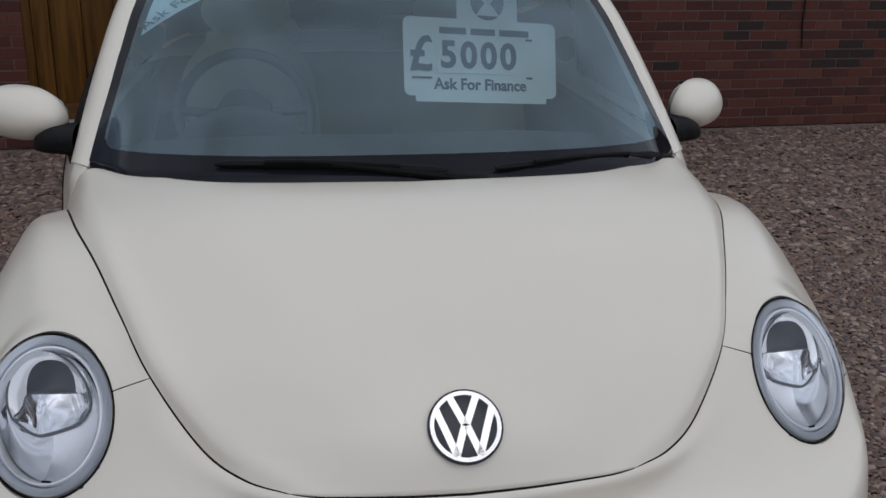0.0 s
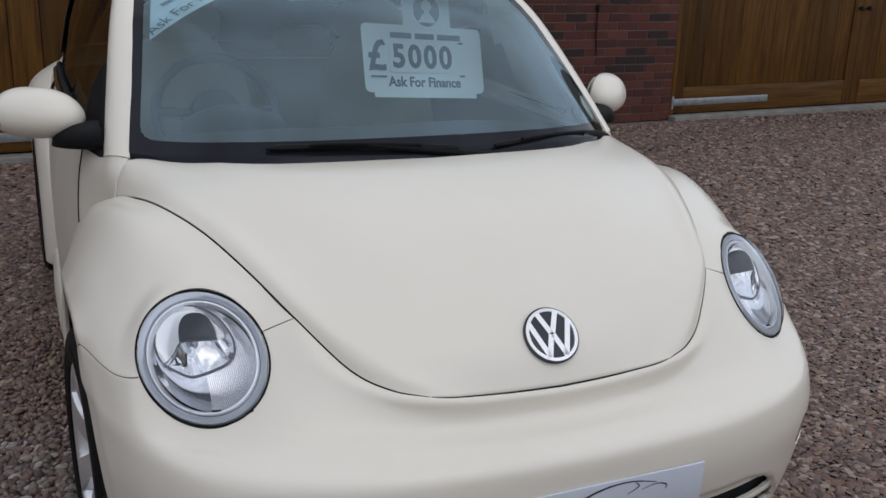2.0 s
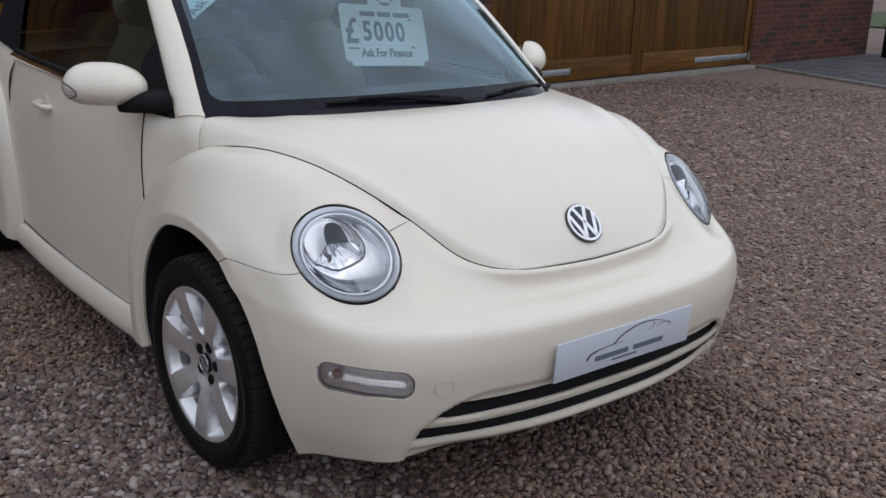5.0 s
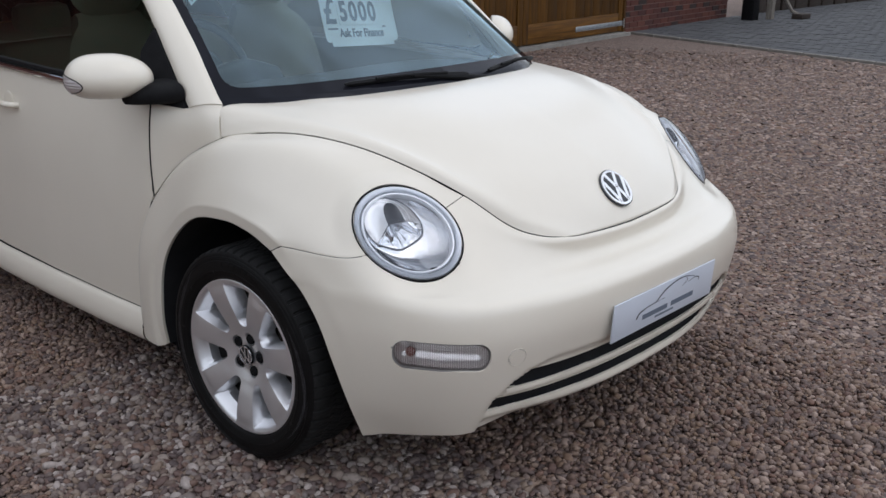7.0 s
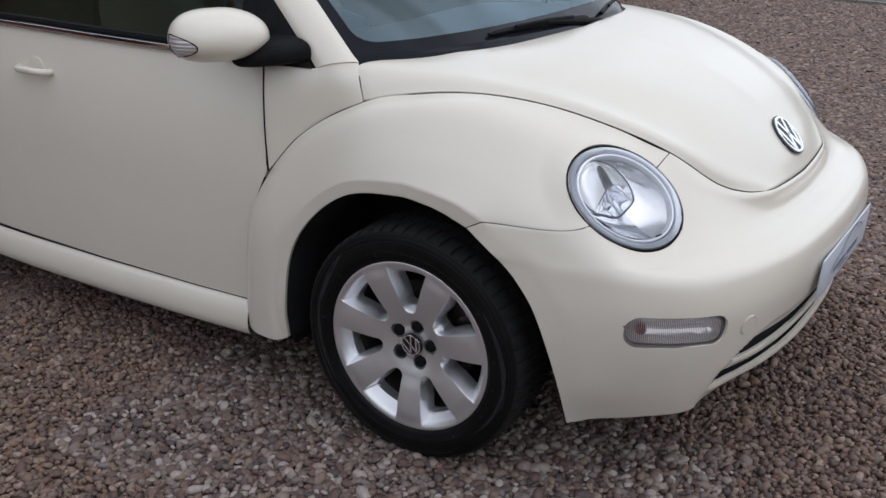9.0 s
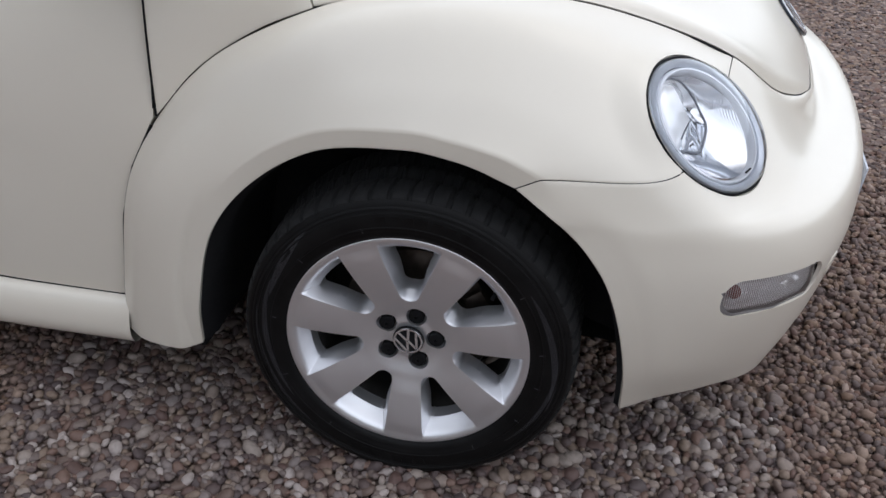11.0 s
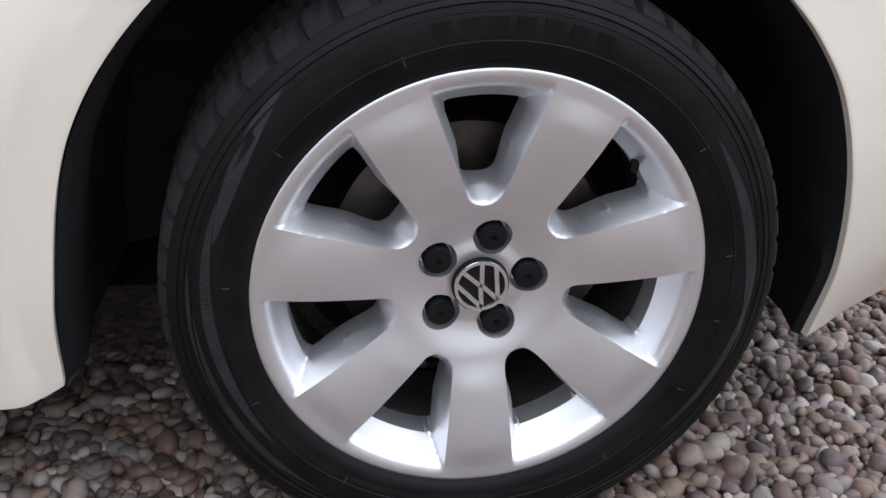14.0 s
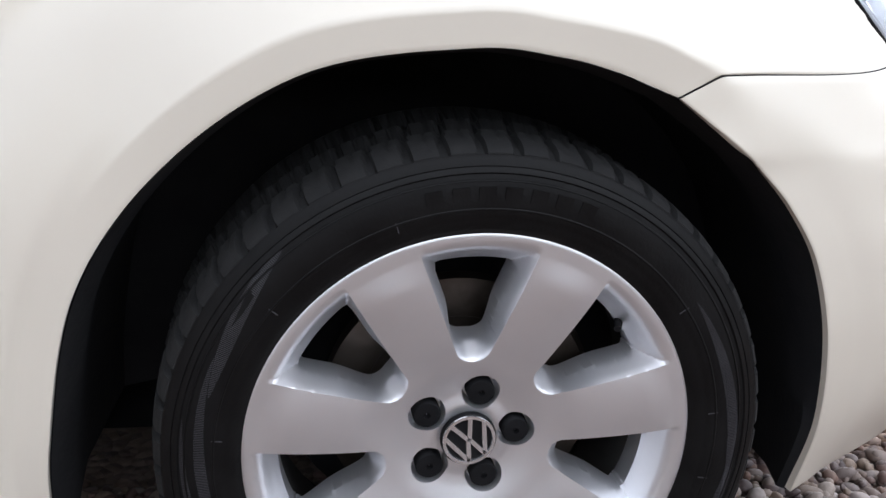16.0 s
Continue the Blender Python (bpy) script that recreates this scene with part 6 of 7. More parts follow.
def seat(x, y):
    w = 0.24
    back = loft([[(x - w, y + 0.02, 0.48), (x, y - 0.02, 0.48), (x + w, y + 0.02, 0.48)], [(x - w, y + 0.06, 0.75), (x, y + 0.0, 0.75), (x + w, y + 0.06, 0.75)],
                              [(x - w * 0.9, y + 0.13, 1.0), (x, y + 0.08, 1.02), (x + w * 0.9, y + 0.13, 1.0)], [(x - w * 0.6, y + 0.18, 1.10), (x, y + 0.16, 1.12), (x + w * 0.6, y + 0.18, 1.10)],
                              [(x - w * 0.6, y + 0.24, 1.08), (x, y + 0.26, 1.10), (x + w * 0.6, y + 0.24, 1.08)], [(x - w, y + 0.20, 0.48), (x, y + 0.22, 0.48), (x + w, y + 0.20, 0.48)]], 18, 36)
    s = grid_part("seat", back, LEATHER, car, "cream leather seat with head restraint")
    part("cushion", boxed(x - w, x + w, y - 0.48, y + 0.08, 0.34, 0.52, 0.05), LEATHER, s)
    h = bmesh.new()
    bmesh.ops.create_uvsphere(h, u_segments=24, v_segments=16, radius=1)
    bmesh.ops.scale(h, vec=(0.15, 0.055, 0.095), verts=h.verts)
    bmesh.ops.translate(h, vec=(x, y + 0.21, 1.205), verts=h.verts)
    part("head_restraint", h, LEATHER, s)
    for d in (-0.06, 0.06):
        part("restraint_post", tube([(x + d, y + 0.20, 1.06), (x + d, y + 0.21, 1.18)], 0.006, 8), CHROME, s)
seat(-0.36, 1.28)
seat(0.36, 1.28)
part("rear_bench", boxed(-0.58, 0.58, 2.0, 2.32, 0.42, 1.02, 0.08), LEATHER, car, "cream leather rear bench")
for x in (-0.3, 0.3):
    part("rear_head_restraint", boxed(x - 0.13, x + 0.13, 2.16, 2.26, 0.99, 1.13, 0.045), LEATHER, car)
# inner door panels
dp = door_grid()[::3, ::3] + np.array([0.075, 0, -0.01])
inner_door = grid_part("door_lining", dp, LEATHER, door, "cream door lining")
mirrored(inner_door, door_left)
pull = part("armrest", boxed(-0.775, -0.70, 0.95, 1.55, 0.70, 0.76, 0.02), DASH, door)
mirrored(pull, door_left)
MIRROR_BACK = material("grey_mirror_back", (0.34, 0.35, 0.36), 0.45)
part("rear_view_mirror", boxed(-0.118, 0.118, 0.895, 0.925, 1.310, 1.375, 0.014), MIRROR_BACK, car, "grey inside mirror")
part("mirror_stem", tube([(0, 0.90, 1.35), (0, 0.84, 1.40)], 0.012, 8), PLASTIC, car)
for x in (-0.34, 0.34):
    part("sun_visor", boxed(x - 0.18, x + 0.18, 0.92, 1.06, 1.385, 1.405, 0.008), LEATHER, car, "folded cream sun visor")
roof_in = both(roof_half)[4:-12] * [0.96, 1, 1] + np.array([0, 0, -0.03])
grid_part("headlining", roof_in, DASH, car)


# ---------------------------------------------------------------- price card and corner sticker
sign = thing("price_sign", "white card price sign hanging behind the windscreen, reading 5000 pounds", "price sign")
A_, B_, C_ = np.array([0.081, 0.768, 1.256]), np.array([0.545, 0.868, 1.222]), np.array([0.061, 0.700, 1.048])
su = (B_ - A_) / np.linalg.norm(B_ - A_)
sv = A_ - C_
sv = sv - (sv @ su) * su
sh = np.linalg.norm(sv)
sv = sv / sh
so = np.cross(su, sv)
sw_ = np.linalg.norm(B_ - A_)
mid = (A_ + B_) / 2 - sv * sh / 2
sign.matrix_world = Matrix(((su[0], sv[0], so[0], mid[0]), (su[1], sv[1], so[1], mid[1]), (su[2], sv[2], so[2], mid[2]), (0, 0, 0, 1)))


def card(w, h, z, r, mat, name, parent, cx=0.0, cy=0.0, thick=0.0015, label=""):
    bm = bmesh.new()
    pts = []
    for qx, qy, a0 in ((1, 1, 0), (-1, 1, 90), (-1, -1, 180), (1, -1, 270)):
        for a in np.radians(np.linspace(a0, a0 + 90, 7)):
            pts.append((cx + qx * (w / 2 - r) + r * math.cos(a), cy + qy * (h / 2 - r) + r * math.sin(a)))
    top = [bm.verts.new((x, y, z)) for x, y in pts]
    bot = [bm.verts.new((x, y, z - thick)) for x, y in pts]
    bm.faces.new(top)
    bm.faces.new(bot[::-1])
    for i in range(len(pts)):
        k = (i + 1) % len(pts)
        bm.faces.new((top[i], bot[i], bot[k], top[k]))
    return part(name, bm, mat, parent, label, smooth=False)


card(sw_, sh, 0.0, 0.02, CARD, "card", sign)
card(sw_ * 0.86, 0.02, -0.0005, 0.006, CARD, "card_foot", sign, 0.0, -sh / 2 - 0.006)
card(0.19, 0.125, -0.0008, 0.006, CARD, "card_tab", sign, 0.02, sh / 2 + 0.052)
card(0.255, 0.088, 0.0022, 0.004, CARD, "price_window", sign, -0.012, 0.0, 0.002)
letters("£", 0.135, GREYINK, sign, pose(-0.188, 0.004, 0.0012), weight=0.0028)
for i, ch in enumerate("5000"):
    letters(ch, 0.104, GREYINK, sign, pose(-0.104 + 0.062 * i, 0.004, 0.0030), weight=0.0032)
letters("Ask For Finance", 0.044, GREYINK, sign, pose(-0.005, -0.076, 0.0012), weight=0.0012)
for x0, x1 in ((-0.130, -0.048), (-0.034, 0.042), (0.056, 0.150)):
    part("writing_bar", boxed(x0, x1, 0.066, 0.084, 0.0004, 0.0012), GREYINK, sign, smooth=False)
part("writing_bar", boxed(-0.215, -0.155, -0.062, -0.056, 0.0004, 0.0012), GREYINK, sign, smooth=False)
for cy in (0.058, -0.052):
    part("writing_bar", boxed(0.140, 0.160, cy - 0.003, cy + 0.003, 0.0004, 0.0012), GREYINK, sign, smooth=False)
part("emblem_disc", tube([(0.02, sh / 2 + 0.052, 0.0002), (0.02, sh / 2 + 0.052, 0.0010)], 0.052, 32), GREYINK, sign)
part("emblem_eye", tube([(0.02, sh / 2 + 0.066, 0.0008), (0.02, sh / 2 + 0.066, 0.0016)], 0.020, 24), CARD, sign)
roof_mark = bmesh.new()
q = [roof_mark.verts.new(p) for p in ((0.02, sh / 2 + 0.058, 0.0016), (-0.018, sh / 2 + 0.012, 0.0016), (0.058, sh / 2 + 0.012, 0.0016))]
roof_mark.faces.new(q)
part("emblem_wedge", roof_mark, CARD, sign, smooth=False)

# triangular sticker in the upper corner of the glass
sticker = thing("corner_sticker", "pale blue triangular finance sticker in the windscreen corner", "sticker")
corner, right_, down_ = inner[38, 3], inner[38, 21], inner[23, 3]
e1 = (right_ - corner)
l1 = np.linalg.norm(e1)
e1 = e1 / l1
e2 = (corner - down_)
e2 = e2 - (e2 @ e1) * e1
l2 = np.linalg.norm(e2)
e2 = e2 / l2
e3 = np.cross(e1, e2)
sticker.matrix_world = Matrix(((e1[0], e2[0], e3[0], corner[0]), (e1[1], e2[1], e3[1], corner[1]), (e1[2], e2[2], e3[2], corner[2]), (0, 0, 0, 1)))
STICKER = material("pale_blue_sticker", (0.60, 0.68, 0.70), 0.45)
rows = []
for i in range(16):
    row = []
    for j in range(16):
        f, g = i / 15, j / 15
        a = int(round(38 - 15 * f))
        c = 3 + 18 * (1 - f) * g
        c0 = int(c)
        row.append(inner[a, c0] * (1 - (c - c0)) + inner[a, min(c0 + 1, 78)] * (c - c0) - sn[a, c0] * 0.002)
    rows.append(row)
st = grid_part("film", np.array(rows), STICKER, None)
st.parent = sticker
st.matrix_parent_inverse = sticker.matrix_world.inverted()
ang = math.atan2(l2, l1)


def lay_on_glass(ob):
    """Bends flat writing onto the inside of the windscreen."""
    m, back = ob.matrix_world.copy(), ob.matrix_world.inverted()
    flat_, nn = inner.reshape(-1, 3), sn.reshape(-1, 3)
    for v in ob.data.vertices:
        p = np.array(m @ v.co)
        k = int(((flat_ - p) ** 2).sum(1).argmin())
        v.co = back @ Vector(p - ((p - flat_[k]) @ nn[k]) * nn[k] + nn[k] * 0.0006)


lettering = letters("Ask For Finance", 0.052, GREYINK, sticker, pose(l1 * 0.40, -l2 * 0.47, 0.006, 0, 0, math.degrees(ang)))
bar_ = part("writing_bar", boxed(-0.06, 0.06, -0.008, 0.008, 0, 0.0008), GREYINK, sticker, smooth=False)
bar_.matrix_local = pose(l1 * 0.25, -l2 * 0.28, 0.006, 0, 0, math.degrees(ang))
bpy.context.view_layer.update()
lay_on_glass(lettering)
lay_on_glass(bar_)


# ---------------------------------------------------------------- unseen walls added round the yard to block low sky light
SKY_BLOCK = material("dark_yard_wall", (0.06, 0.055, 0.045), 0.9)
mottle(SKY_BLOCK, 1.5, (0.07, 0.055, 0.042), (0.13, 0.105, 0.082), bump=0.01)
for nm, b in (("wall_south", (-12.3, 34, -13.3, -13.0, -0.1, 3.4)), ("wall_west", (-12.3, -12.0, -13.3, 6.2, -0.1, 3.4)), ("wall_east", (34.0, 34.3, -13.3, 14, -0.1, 3.4))):
    w_ = new(nm, bpy.data.meshes.new(nm))
    bm = boxed(*b)
    bm.to_mesh(w_.data)
    bm.free()
    w_.data.materials.append(SKY_BLOCK)
    tagged(w_, "added unseen wall that blocks low sky light", "wall", kind="structure")

# ---------------------------------------------------------------- garage front
FACADE = pose(-1.80, 4.92, 0, 0, 0, math.degrees(math.atan2(0.0568, 0.9984)))
# along the front: gate one, brick pier, gate two, brick end
G1 = (-0.09, 3.71)
G2 = (6.51, 11.32)
WALL_TOP = 2.62
DOOR_TOP = 2.28


def brick_mesh(length):
    bm = boxed(0, length, -0.006, 0.06, 0, 0.065, 0.002)
    m = bpy.data.meshes.new("brick")
    bm.to_mesh(m)
    bm.free()
    m.materials.append(BRICK)
    return m


def brick_run(wall_, x0, x1, z0, z1, limit, joined):
    """Stretcher courses on a wall; the first `limit` bricks are parts, the rest go to the joined list."""
    made = 0
    row = 0
    z = z0
    while z + 0.065 <= z1 + 1e-6:
        x = x0 - (0.1125 if row % 2 else 0.0)
        while x < x1 - 0.02:
            a, b = max(x, x0), min(x + 0.215, x1)
            if b - a > 0.03:
                if made < limit:
                    key = round(b - a, 3)
                    if key not in BRICK_CACHE:
                        BRICK_CACHE[key] = brick_mesh(key)
                    o = new("brick", BRICK_CACHE[key])
                    o.parent = wall_
                    o.location = (a, random.uniform(-0.002, 0.002), z)
                    made += 1
                else:
                    joined.append((a, b, random.uniform(-0.002, 0.002), z))
            x += 0.225
        z += 0.075
        row += 1


BRICK_CACHE = {}


def wall(name, x0, x1, z0, z1, label, limit):
    w = part(name, boxed(x0, x1, 0.0, 0.22, z0, z1), MORTAR, None, smooth=False)
    w.matrix_world = FACADE
    tagged(w, label, "wall", kind="structure")
    rest = []
    brick_run(w, x0, x1, z0 + 0.005, z1, limit, rest)
    if rest:
        v, f = [], []
        for a, b, d, z in rest:
            n = len(v)
            y0 = -0.006 + d
            v += [(a, y0, z), (b, y0, z), (b, y0, z + 0.065), (a, y0, z + 0.065), (a, 0.02, z), (b, 0.02, z), (b, 0.02, z + 0.065), (a, 0.02, z + 0.065)]
            f += [(n, n + 1, n + 2, n + 3), (n, n + 4, n + 5, n + 1), (n + 3, n + 2, n + 6, n + 7), (n, n + 3, n + 7, n + 4), (n + 1, n + 5, n + 6, n + 2)]
        j = link("bricks", data("bricks", v, f, False), BRICK_JOINED, w)
        j["kind"] = "stuff"
    return w


def gate(x0, x1, label, slot):
    """Double garage doors: two framed leaves of upright boards on long strap hinges."""
    g = thing("garage_door", label, "garage door", group="garage doors")
    g.matrix_world = FACADE @ pose(0, 0.03, 0)
    rng = random.Random(slot)
    post = part("door_post", boxed(x0, x0 + 0.055, -0.03, 0.08, 0.03, DOOR_TOP, 0.004), OAK, g)
    part("door_post", boxed(x1 - 0.055, x1, -0.03, 0.08, 0.03, DOOR_TOP, 0.004), OAK, g)
    part("lintel", boxed(x0, x1, -0.028, 0.08, DOOR_TOP, DOOR_TOP + 0.08, 0.004), OAK_RAIL, g)
    mid_ = (x0 + x1) / 2
    for a, b, hinge in ((x0 + 0.058, mid_ - 0.003, -1), (mid_ + 0.003, x1 - 0.058, 1)):
        leaf = part("leaf_frame", boxed(a, b, 0.028, 0.05, 0.05, DOOR_TOP - 0.01), OAK, g)
        part("bottom_rail", boxed(a + 0.11, b - 0.11, -0.014, 0.028, 0.05, 0.295, 0.004), OAK_RAIL, leaf)
        part("top_rail", boxed(a + 0.11, b - 0.11, -0.014, 0.028, DOOR_TOP - 0.17, DOOR_TOP - 0.012, 0.004), OAK_RAIL, leaf)
        for s0, s1 in ((a, a + 0.108), (b - 0.108, b)):
            part("stile", boxed(s0, s1, -0.014, 0.028, 0.05, DOOR_TOP - 0.012, 0.004), OAK, leaf)
        n = max(4, round((b - a - 0.22) / 0.205))
        w = (b - a - 0.22) / n
        for i in range(n):
            p0 = a + 0.11 + w * i
            part("board", boxed(p0 + 0.002, p0 + w - 0.002, 0.0 + rng.uniform(-0.001, 0.001), 0.028, 0.297, DOOR_TOP - 0.172, 0.004), OAK, leaf)
        h0 = a - 0.02 if hinge < 0 else b + 0.02
        h1 = a + 1.18 if hinge < 0 else b - 1.18
        for z in (0.125, DOOR_TOP - 0.30):
            strap = part("strap_hinge", boxed(min(h0, h1), max(h0, h1), -0.022, -0.015, z - 0.004, z + 0.062, 0.002), ZINC, leaf, "galvanised strap hinge")
            part("hinge_pin", tube([(h0, -0.022, z - 0.03), (h0, -0.022, z + 0.09)], 0.014, 10), ZINC, strap)
            for k in (0.1, 0.4, 0.75, 1.1):
                bx = h0 - hinge * k
                part("hinge_bolt", tube([(bx, -0.016, z + 0.03), (bx, -0.028, z + 0.03)], [0.011, 0.009], 8), ZINC, strap)
        kx = a + 0.055 if hinge > 0 else b - 0.055
        part("door_knob", tube([(kx, -0.014, 1.02), (kx, -0.034, 1.02), (kx, -0.046, 1.02), (kx, -0.062, 1.02), (kx, -0.066, 1.02)], [0.012, 0.010, 0.024, 0.024, 0.012], 14), PLASTIC, leaf, "small dark round knob")
    return g


wall("wall_1", -3.2, G1[0], 0.0, WALL_TOP, "red brick pier at the end of the garages", 120)
wall("wall_2", G1[1], G2[0], 0.0, WALL_TOP, "red brick pier between two garage doors", 300)
wall("wall_3", G2[1], 14.55, 0.0, WALL_TOP, "red brick wall beside the paved drive", 200)
wall("wall_4", G1[0], G1[1], DOOR_TOP + 0.08, WALL_TOP, "brick course over the garage door", 0)
wall("wall_5", G2[0], G2[1], DOOR_TOP + 0.08, WALL_TOP, "brick course over the garage door", 0)
gate(*G1, "closed double garage door of brown stained oak boards", 1)
gate(*G2, "closed double garage door of brown oak boards with strap hinges", 2)
for a, b in (G1, G2):
    s = part("door_sill", boxed(a, b, -0.10, 0.22, -0.1, 0.035, 0.006), CONCRETE, None, smooth=False)
    s.matrix_world = FACADE
    tagged(s, "pale concrete threshold under the garage door", "threshold", kind="structure")
rear_wall = part("wall_6", boxed(-3.2, 14.6, 0.22, 0.40, 0, WALL_TOP), MORTAR, None, smooth=False)
rear_wall.matrix_world = FACADE
tagged(rear_wall, "plain inner wall behind the garage front", "wall", kind="structure")
# overhang out of view, added to cast shade on the garage front
eaves = part("eaves", boxed(-3.3, 14.7, -0.42, 0.6, WALL_TOP, WALL_TOP + 0.14), OAK, None, smooth=False)
eaves.matrix_world = FACADE
tagged(eaves, "unseen boarded eaves added to shade the garage front", "eaves", kind="structure")

# thin cable and small fitting on the pier
cable = thing("wall_cable", "thin dark cable with a small fitting on the brick pier", "cable")
cable.matrix_world = FACADE
part("cable", tube([(5.62, -0.018, 0.62), (5.60, -0.018, 0.80), (5.60, -0.018, 1.0)], 0.006, 6), PLASTIC, cable)
part("fitting", boxed(5.585, 5.615, -0.03, -0.012, 1.0, 1.05, 0.004), PLASTIC, cable)

# ---------------------------------------------------------------- paved drive beyond the gravel
def paving():
    v, f = [], []
    rng = random.Random(4)
    for i in range(48):
        for j in range(86):
            y0 = -6.0 + j * 0.136 + (0.068 if i % 2 else 0)
            x0 = 8.60 + i * 0.21 + 0.2 * y0
            d = rng.uniform(-0.003, 0.003)
            n = len(v)
            a, b, c, e = x0 + 0.005, x0 + 0.203, y0 + 0.004, y0 + 0.131
            k = 0.2 * 0.127
            v += [(a, c, 0.02 + d), (b, c, 0.02 + d), (b + k, e, 0.02 + d), (a + k, e, 0.02 + d), (a, c, -0.02), (b, c, -0.02), (b + k, e, -0.02), (a + k, e, -0.02)]
            f += [(n, n + 1, n + 2, n + 3), (n, n + 4, n + 5, n + 1), (n + 1, n + 5, n + 6, n + 2), (n + 2, n + 6, n + 7, n + 3), (n + 3, n + 7, n + 4, n)]
    return data("paving", v, f, False)
tagged(link("pavement", paving(), SETT), "grey block paved driveway beside the gravel", "paving", kind="structure")
BED = material("paving_sand", (0.09, 0.09, 0.092), 0.95)
mottle(BED, 20, (0.075, 0.075, 0.077), (0.105, 0.104, 0.104), bump=0.002)
bed = part("paving_bed", strip([(8.62 + 0.2 * y, y, 0.008) for y in (-6, 5.6)], [(18.6 + 0.2 * y, y, 0.008) for y in (-6, 5.6)]), BED, None, smooth=False)
tagged(bed, "sand bed under the paving", "paving", kind="structure")
for j in range(26):
    y0 = 5.35 - j * 0.46
    k = part("kerb", boxed(-0.030, 0.030, -0.2285, 0.2285, -0.06, 0.024, 0.006), CONCRETE, None, smooth=False)
    k.matrix_world = pose(8.55 + 0.2 * y0, y0, 0, 0, 0, -11.3)
    tagged(k, "pale concrete edging kerb beside the gravel", "kerb", group="edging kerbs", kind="structure")


# ---------------------------------------------------------------- by the drive: prop post, edging fence, grass, parked car
TIMBER = material("dark_brown_timber", (0.075, 0.045, 0.030), 0.8)
mottle(TIMBER, 6, (0.022, 0.015, 0.012), (0.042, 0.028, 0.021), bump=0.002, stretch=(1, 1, 6))
post = thing("prop_post", "pale weathered post with a slanted foot on the drive", "post", (12.85, 5.05, 0.0))
WEATHERED = material("weathered_wood", (0.34, 0.32, 0.29), 0.85)
mottle(WEATHERED, 9, (0.16, 0.14, 0.12), (0.30, 0.27, 0.24), bump=0.002, stretch=(6, 6, 1))
part("upright", boxed(-0.05, 0.05, -0.05, 0.05, 0.02, 1.9, 0.006), WEATHERED, post)
part("brace", tube([(0.06, -0.02, 0.62), (0.34, -0.20, 0.14), (0.52, -0.30, 0.045)], 0.028, 8), WEATHERED, post)
part("foot_block", boxed(0.30, 0.62, -0.40, -0.22, 0.02, 0.10, 0.01), TIMBER, post)
part("dark_post", boxed(-0.42, -0.22, 0.08, 0.28, 0.02, 2.2, 0.01), PLASTIC, post, "dark painted corner post")

fence = thing("low_fence", "low dark brown timber fence beyond the paved drive", "fence", (13.6, 5.75, 0.0))
for i in range(10):
    a = i * 0.5
    part("fence_board", boxed(a + 0.01, a + 0.49, -0.02 - 0.055 * a, 0.02 - 0.055 * a, 0.0, 0.95, 0.006), TIMBER, fence)
for i in range(6):
    part("fence_post", boxed(i * 1.0 - 0.05, i * 1.0 + 0.05, 0.03 - 0.055 * i, 0.12 - 0.055 * i, 0.0, 1.0, 0.006), TIMBER, fence)

GRASS = material("lawn_grass", (0.06, 0.12, 0.02), 0.9)
mottle(GRASS, 5, (0.022, 0.048, 0.010), (0.05, 0.085, 0.022), bump=0.01)


def lawn():
    rng = np.random.default_rng(8)
    n = 9000
    x, y = rng.uniform(18.6, 26, n), rng.uniform(0.5, 9, n)
    a, h = rng.uniform(0, np.pi, n), rng.uniform(0.04, 0.10, n)
    dx, dy = 0.012 * np.cos(a), 0.012 * np.sin(a)
    lean = rng.normal(0, 0.03, (n, 2))
    z = np.zeros(n)
    v = np.stack([np.stack([x - dx, y - dy, z], 1), np.stack([x + dx, y + dy, z], 1), np.stack([x + lean[:, 0], y + lean[:, 1], h], 1)], 1).reshape(-1, 3)
    v = np.concatenate([v, [(18.6, 0.4, 0.02), (30, 0.4, 0.02), (30, 12, 0.02), (18.6, 12, 0.02)]])
    f = [(3 * i, 3 * i + 1, 3 * i + 2) for i in range(n)]
    m = 3 * n
    f.append((m, m + 1, m + 2, m + 3))
    return data("grass", v, f, False)
tagged(link("grass", lawn(), GRASS), "green lawn beyond the paved drive", "grass", kind="stuff")

GREY_PAINT = material("silver_grey_paint", (0.22, 0.23, 0.25), 0.35, 0.5, 1.0)
mottle(GREY_PAINT, 3, (0.17, 0.18, 0.195), (0.21, 0.22, 0.235))


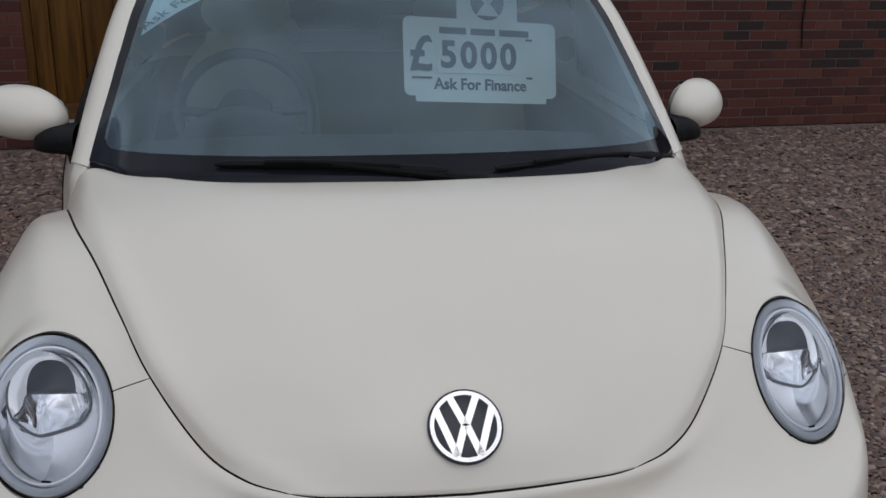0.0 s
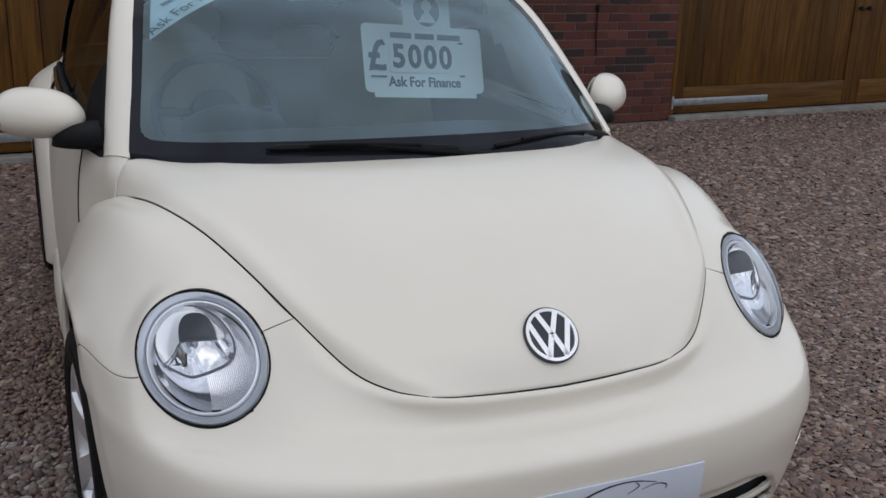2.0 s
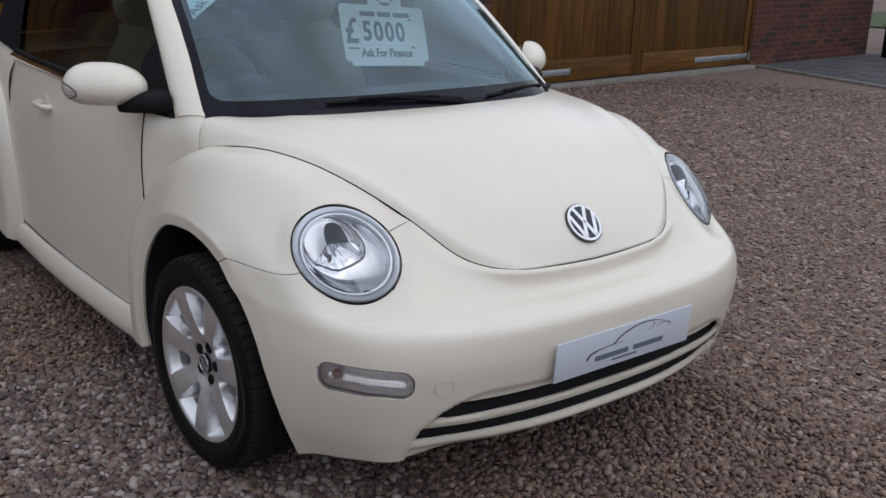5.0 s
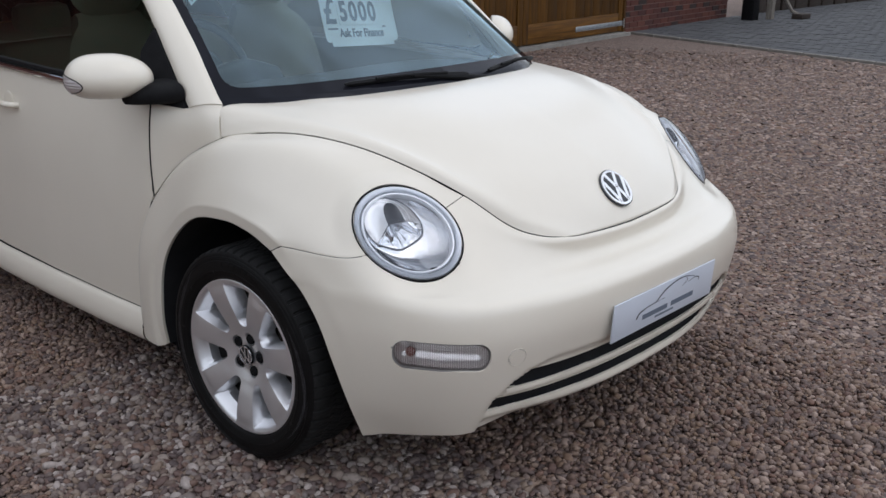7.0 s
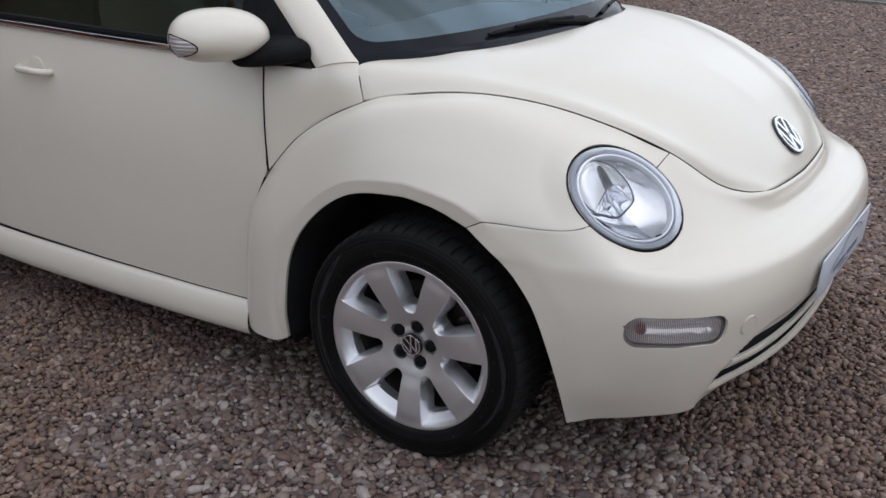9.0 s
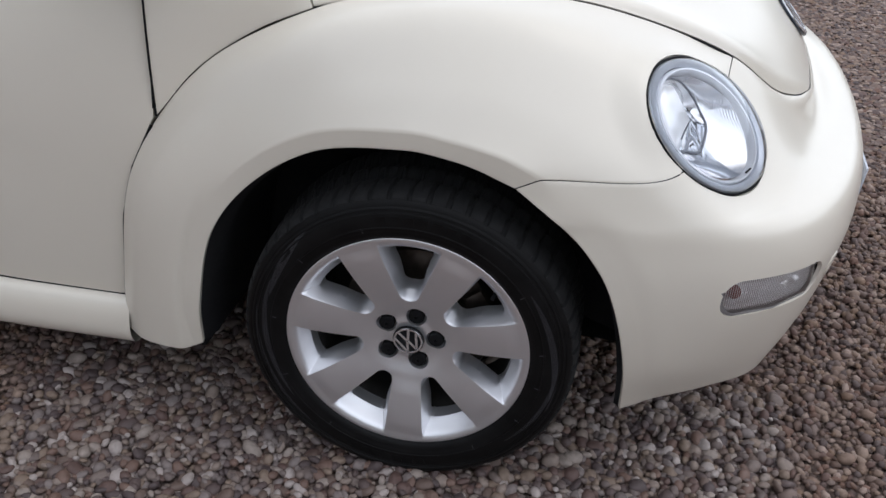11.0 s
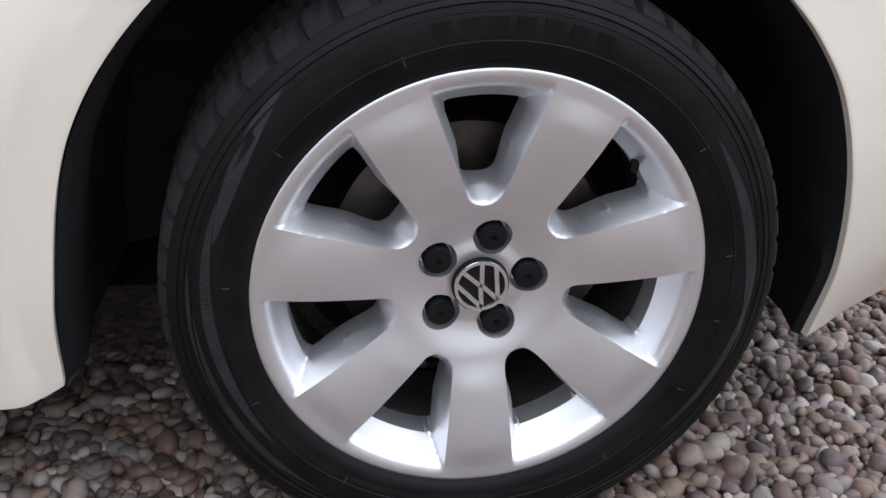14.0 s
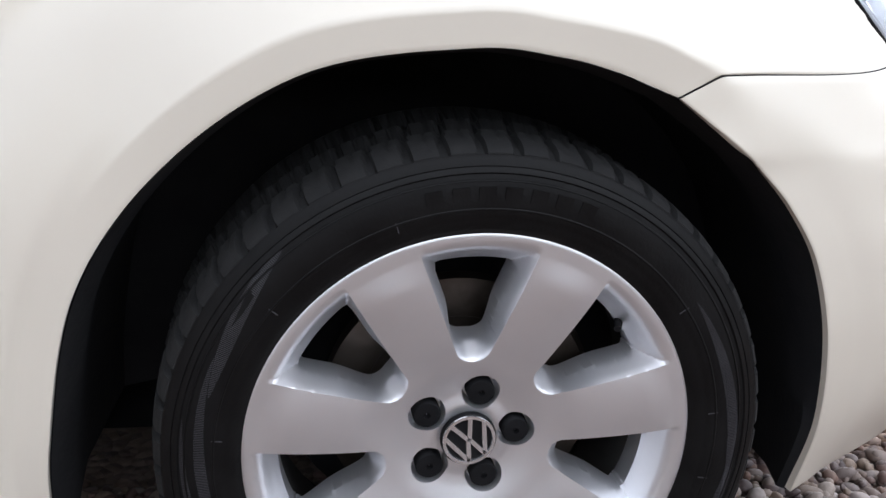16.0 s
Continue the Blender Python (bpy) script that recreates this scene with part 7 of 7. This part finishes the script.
def parked_car(place):
    """A small hatchback, nose at y = 0 pointing to -y."""
    c = thing("hatchback", "silver grey hatchback parked on the paved drive", "car")
    c.matrix_world = place
    st = [(0.12, 0.60, 0.18, 0.60, 0.60), (0.20, 0.78, 0.15, 0.72, 0.62), (0.36, 0.84, 0.16, 0.82, 0.64), (0.95, 0.85, 0.20, 0.95, 0.70), (1.15, 0.85, 0.20, 1.00, 0.72), (2.6, 0.85, 0.20, 1.00, 0.72), (3.6, 0.82, 0.20, 0.98, 0.70), (3.85, 0.74, 0.28, 0.85, 0.55)]
    rows = []
    for y, w, z0, z1, k in st:
        rows.append([(-w * 0.92, y, z0), (-w, y, (z0 + z1) / 2), (-w * 0.97, y, z1 - 0.08), (-w * 0.80, y - 0.03 * (y < 0.2), z1 - 0.01), (-w * 0.4, y - 0.06 * (y < 0.2), z1 + 0.012), (0, y - 0.08 * (y < 0.2), z1 + 0.015)])
    g = np.stack([spline(r, 22) for r in spline(np.array(rows), 50)])
    grid_part("body", both(g), GREY_PAINT, c)
    def front(x, out_=0.0):
        """The rounded front in plan."""
        return -0.12 - out_ + 0.36 * (abs(x) / 0.87) ** 3.6
    nose = np.array([[(x, front(x) + d, z) for x in np.linspace(-0.87, 0.87, 41)] for z, d in ((0.15, 0.06), (0.18, 0.015), (0.22, 0.0), (0.38, 0.0), (0.48, 0.015), (0.56, 0.06), (0.63, 0.14), (0.68, 0.24))])
    grid_part("front_bumper", nose, GREY_PAINT, c)
    gr_ = np.array([[(x, front(x, 0.004), z) for x in np.linspace(-0.52, 0.52, 25)] for z in (0.225, 0.315)])
    grid_part("grille", gr_, PLASTIC, c, "black lower grille")
    for i in range(3):
        part("grille_slat", tube([(x, front(x, 0.008), 0.232 + 0.036 * i) for x in np.linspace(-0.52, 0.52, 21)], 0.006, 6), CHROME, c)
    part("bumper_lip", tube([(x, front(x, 0.01), 0.185) for x in np.linspace(-0.70, 0.70, 25)], 0.012, 6), GREY_PAINT, c)
    pl = part("number_plate", boxed(-0.26, 0.26, -0.155, -0.13, 0.330, 0.442, 0.003), CARD, c, "white plate with dark bars")
    for x0, x1 in ((-0.21, -0.02), (0.04, 0.21)):
        part("writing_bar", boxed(x0, x1, -0.158, -0.154, 0.355, 0.417), INK, pl, smooth=False)
    for s in (-1, 1):
        h = bmesh.new()
        bmesh.ops.create_uvsphere(h, u_segments=20, v_segments=12, radius=1)
        bmesh.ops.scale(h, vec=(0.19, 0.10, 0.085), verts=h.verts)
        bmesh.ops.rotate(h, cent=(0, 0, 0), matrix=Matrix.Rotation(-0.45 * s, 3, "Z"), verts=h.verts)
        bmesh.ops.translate(h, vec=(s * 0.63, 0.06, 0.68), verts=h.verts)
        part("headlight", h, REFLECTOR, c)
        for y in (0.72, 3.2):
            v, f = revolve([(0.001, 0.02), (0.19, 0.02), (0.20, 0.0), (0.28, 0.01), (0.30, -0.04), (0.30, -0.18)], 32)
            v = [(s * (0.80 + a), y + b, 0.30 + d) for a, b, d in v]
            wl_ = link("wheel", data("wheel", v, f, True, 30), RUBBER, c)
            v, f = revolve([(0.001, 0.03), (0.16, 0.024), (0.19, 0.018)], 24)
            link("rim", data("rim", [(s * (0.80 + a), y + b, 0.30 + d) for a, b, d in v], f), ALLOY, wl_)
    cab = [(1.05, 0.74, 0.99), (1.65, 0.62, 1.40), (2.3, 0.60, 1.47), (3.1, 0.60, 1.42), (3.75, 0.66, 1.0)]
    rows = [[(-w, y, 0.97), (-w * 0.97, y, 0.97 + (z - 0.97) * 0.7), (-w * 0.8, y, z), (0, y, z + 0.02)] for y, w, z in cab]
    g = np.stack([spline(r, 14) for r in spline(np.array(rows), 30)])
    grid_part("roof", both(g)[11:26], GREY_PAINT, c)
    grid_part("windscreen", both(g)[:12], FRIT, c)
    return c


parked_car(pose(12.86, 1.84, 0.02, 0, 0, 274))
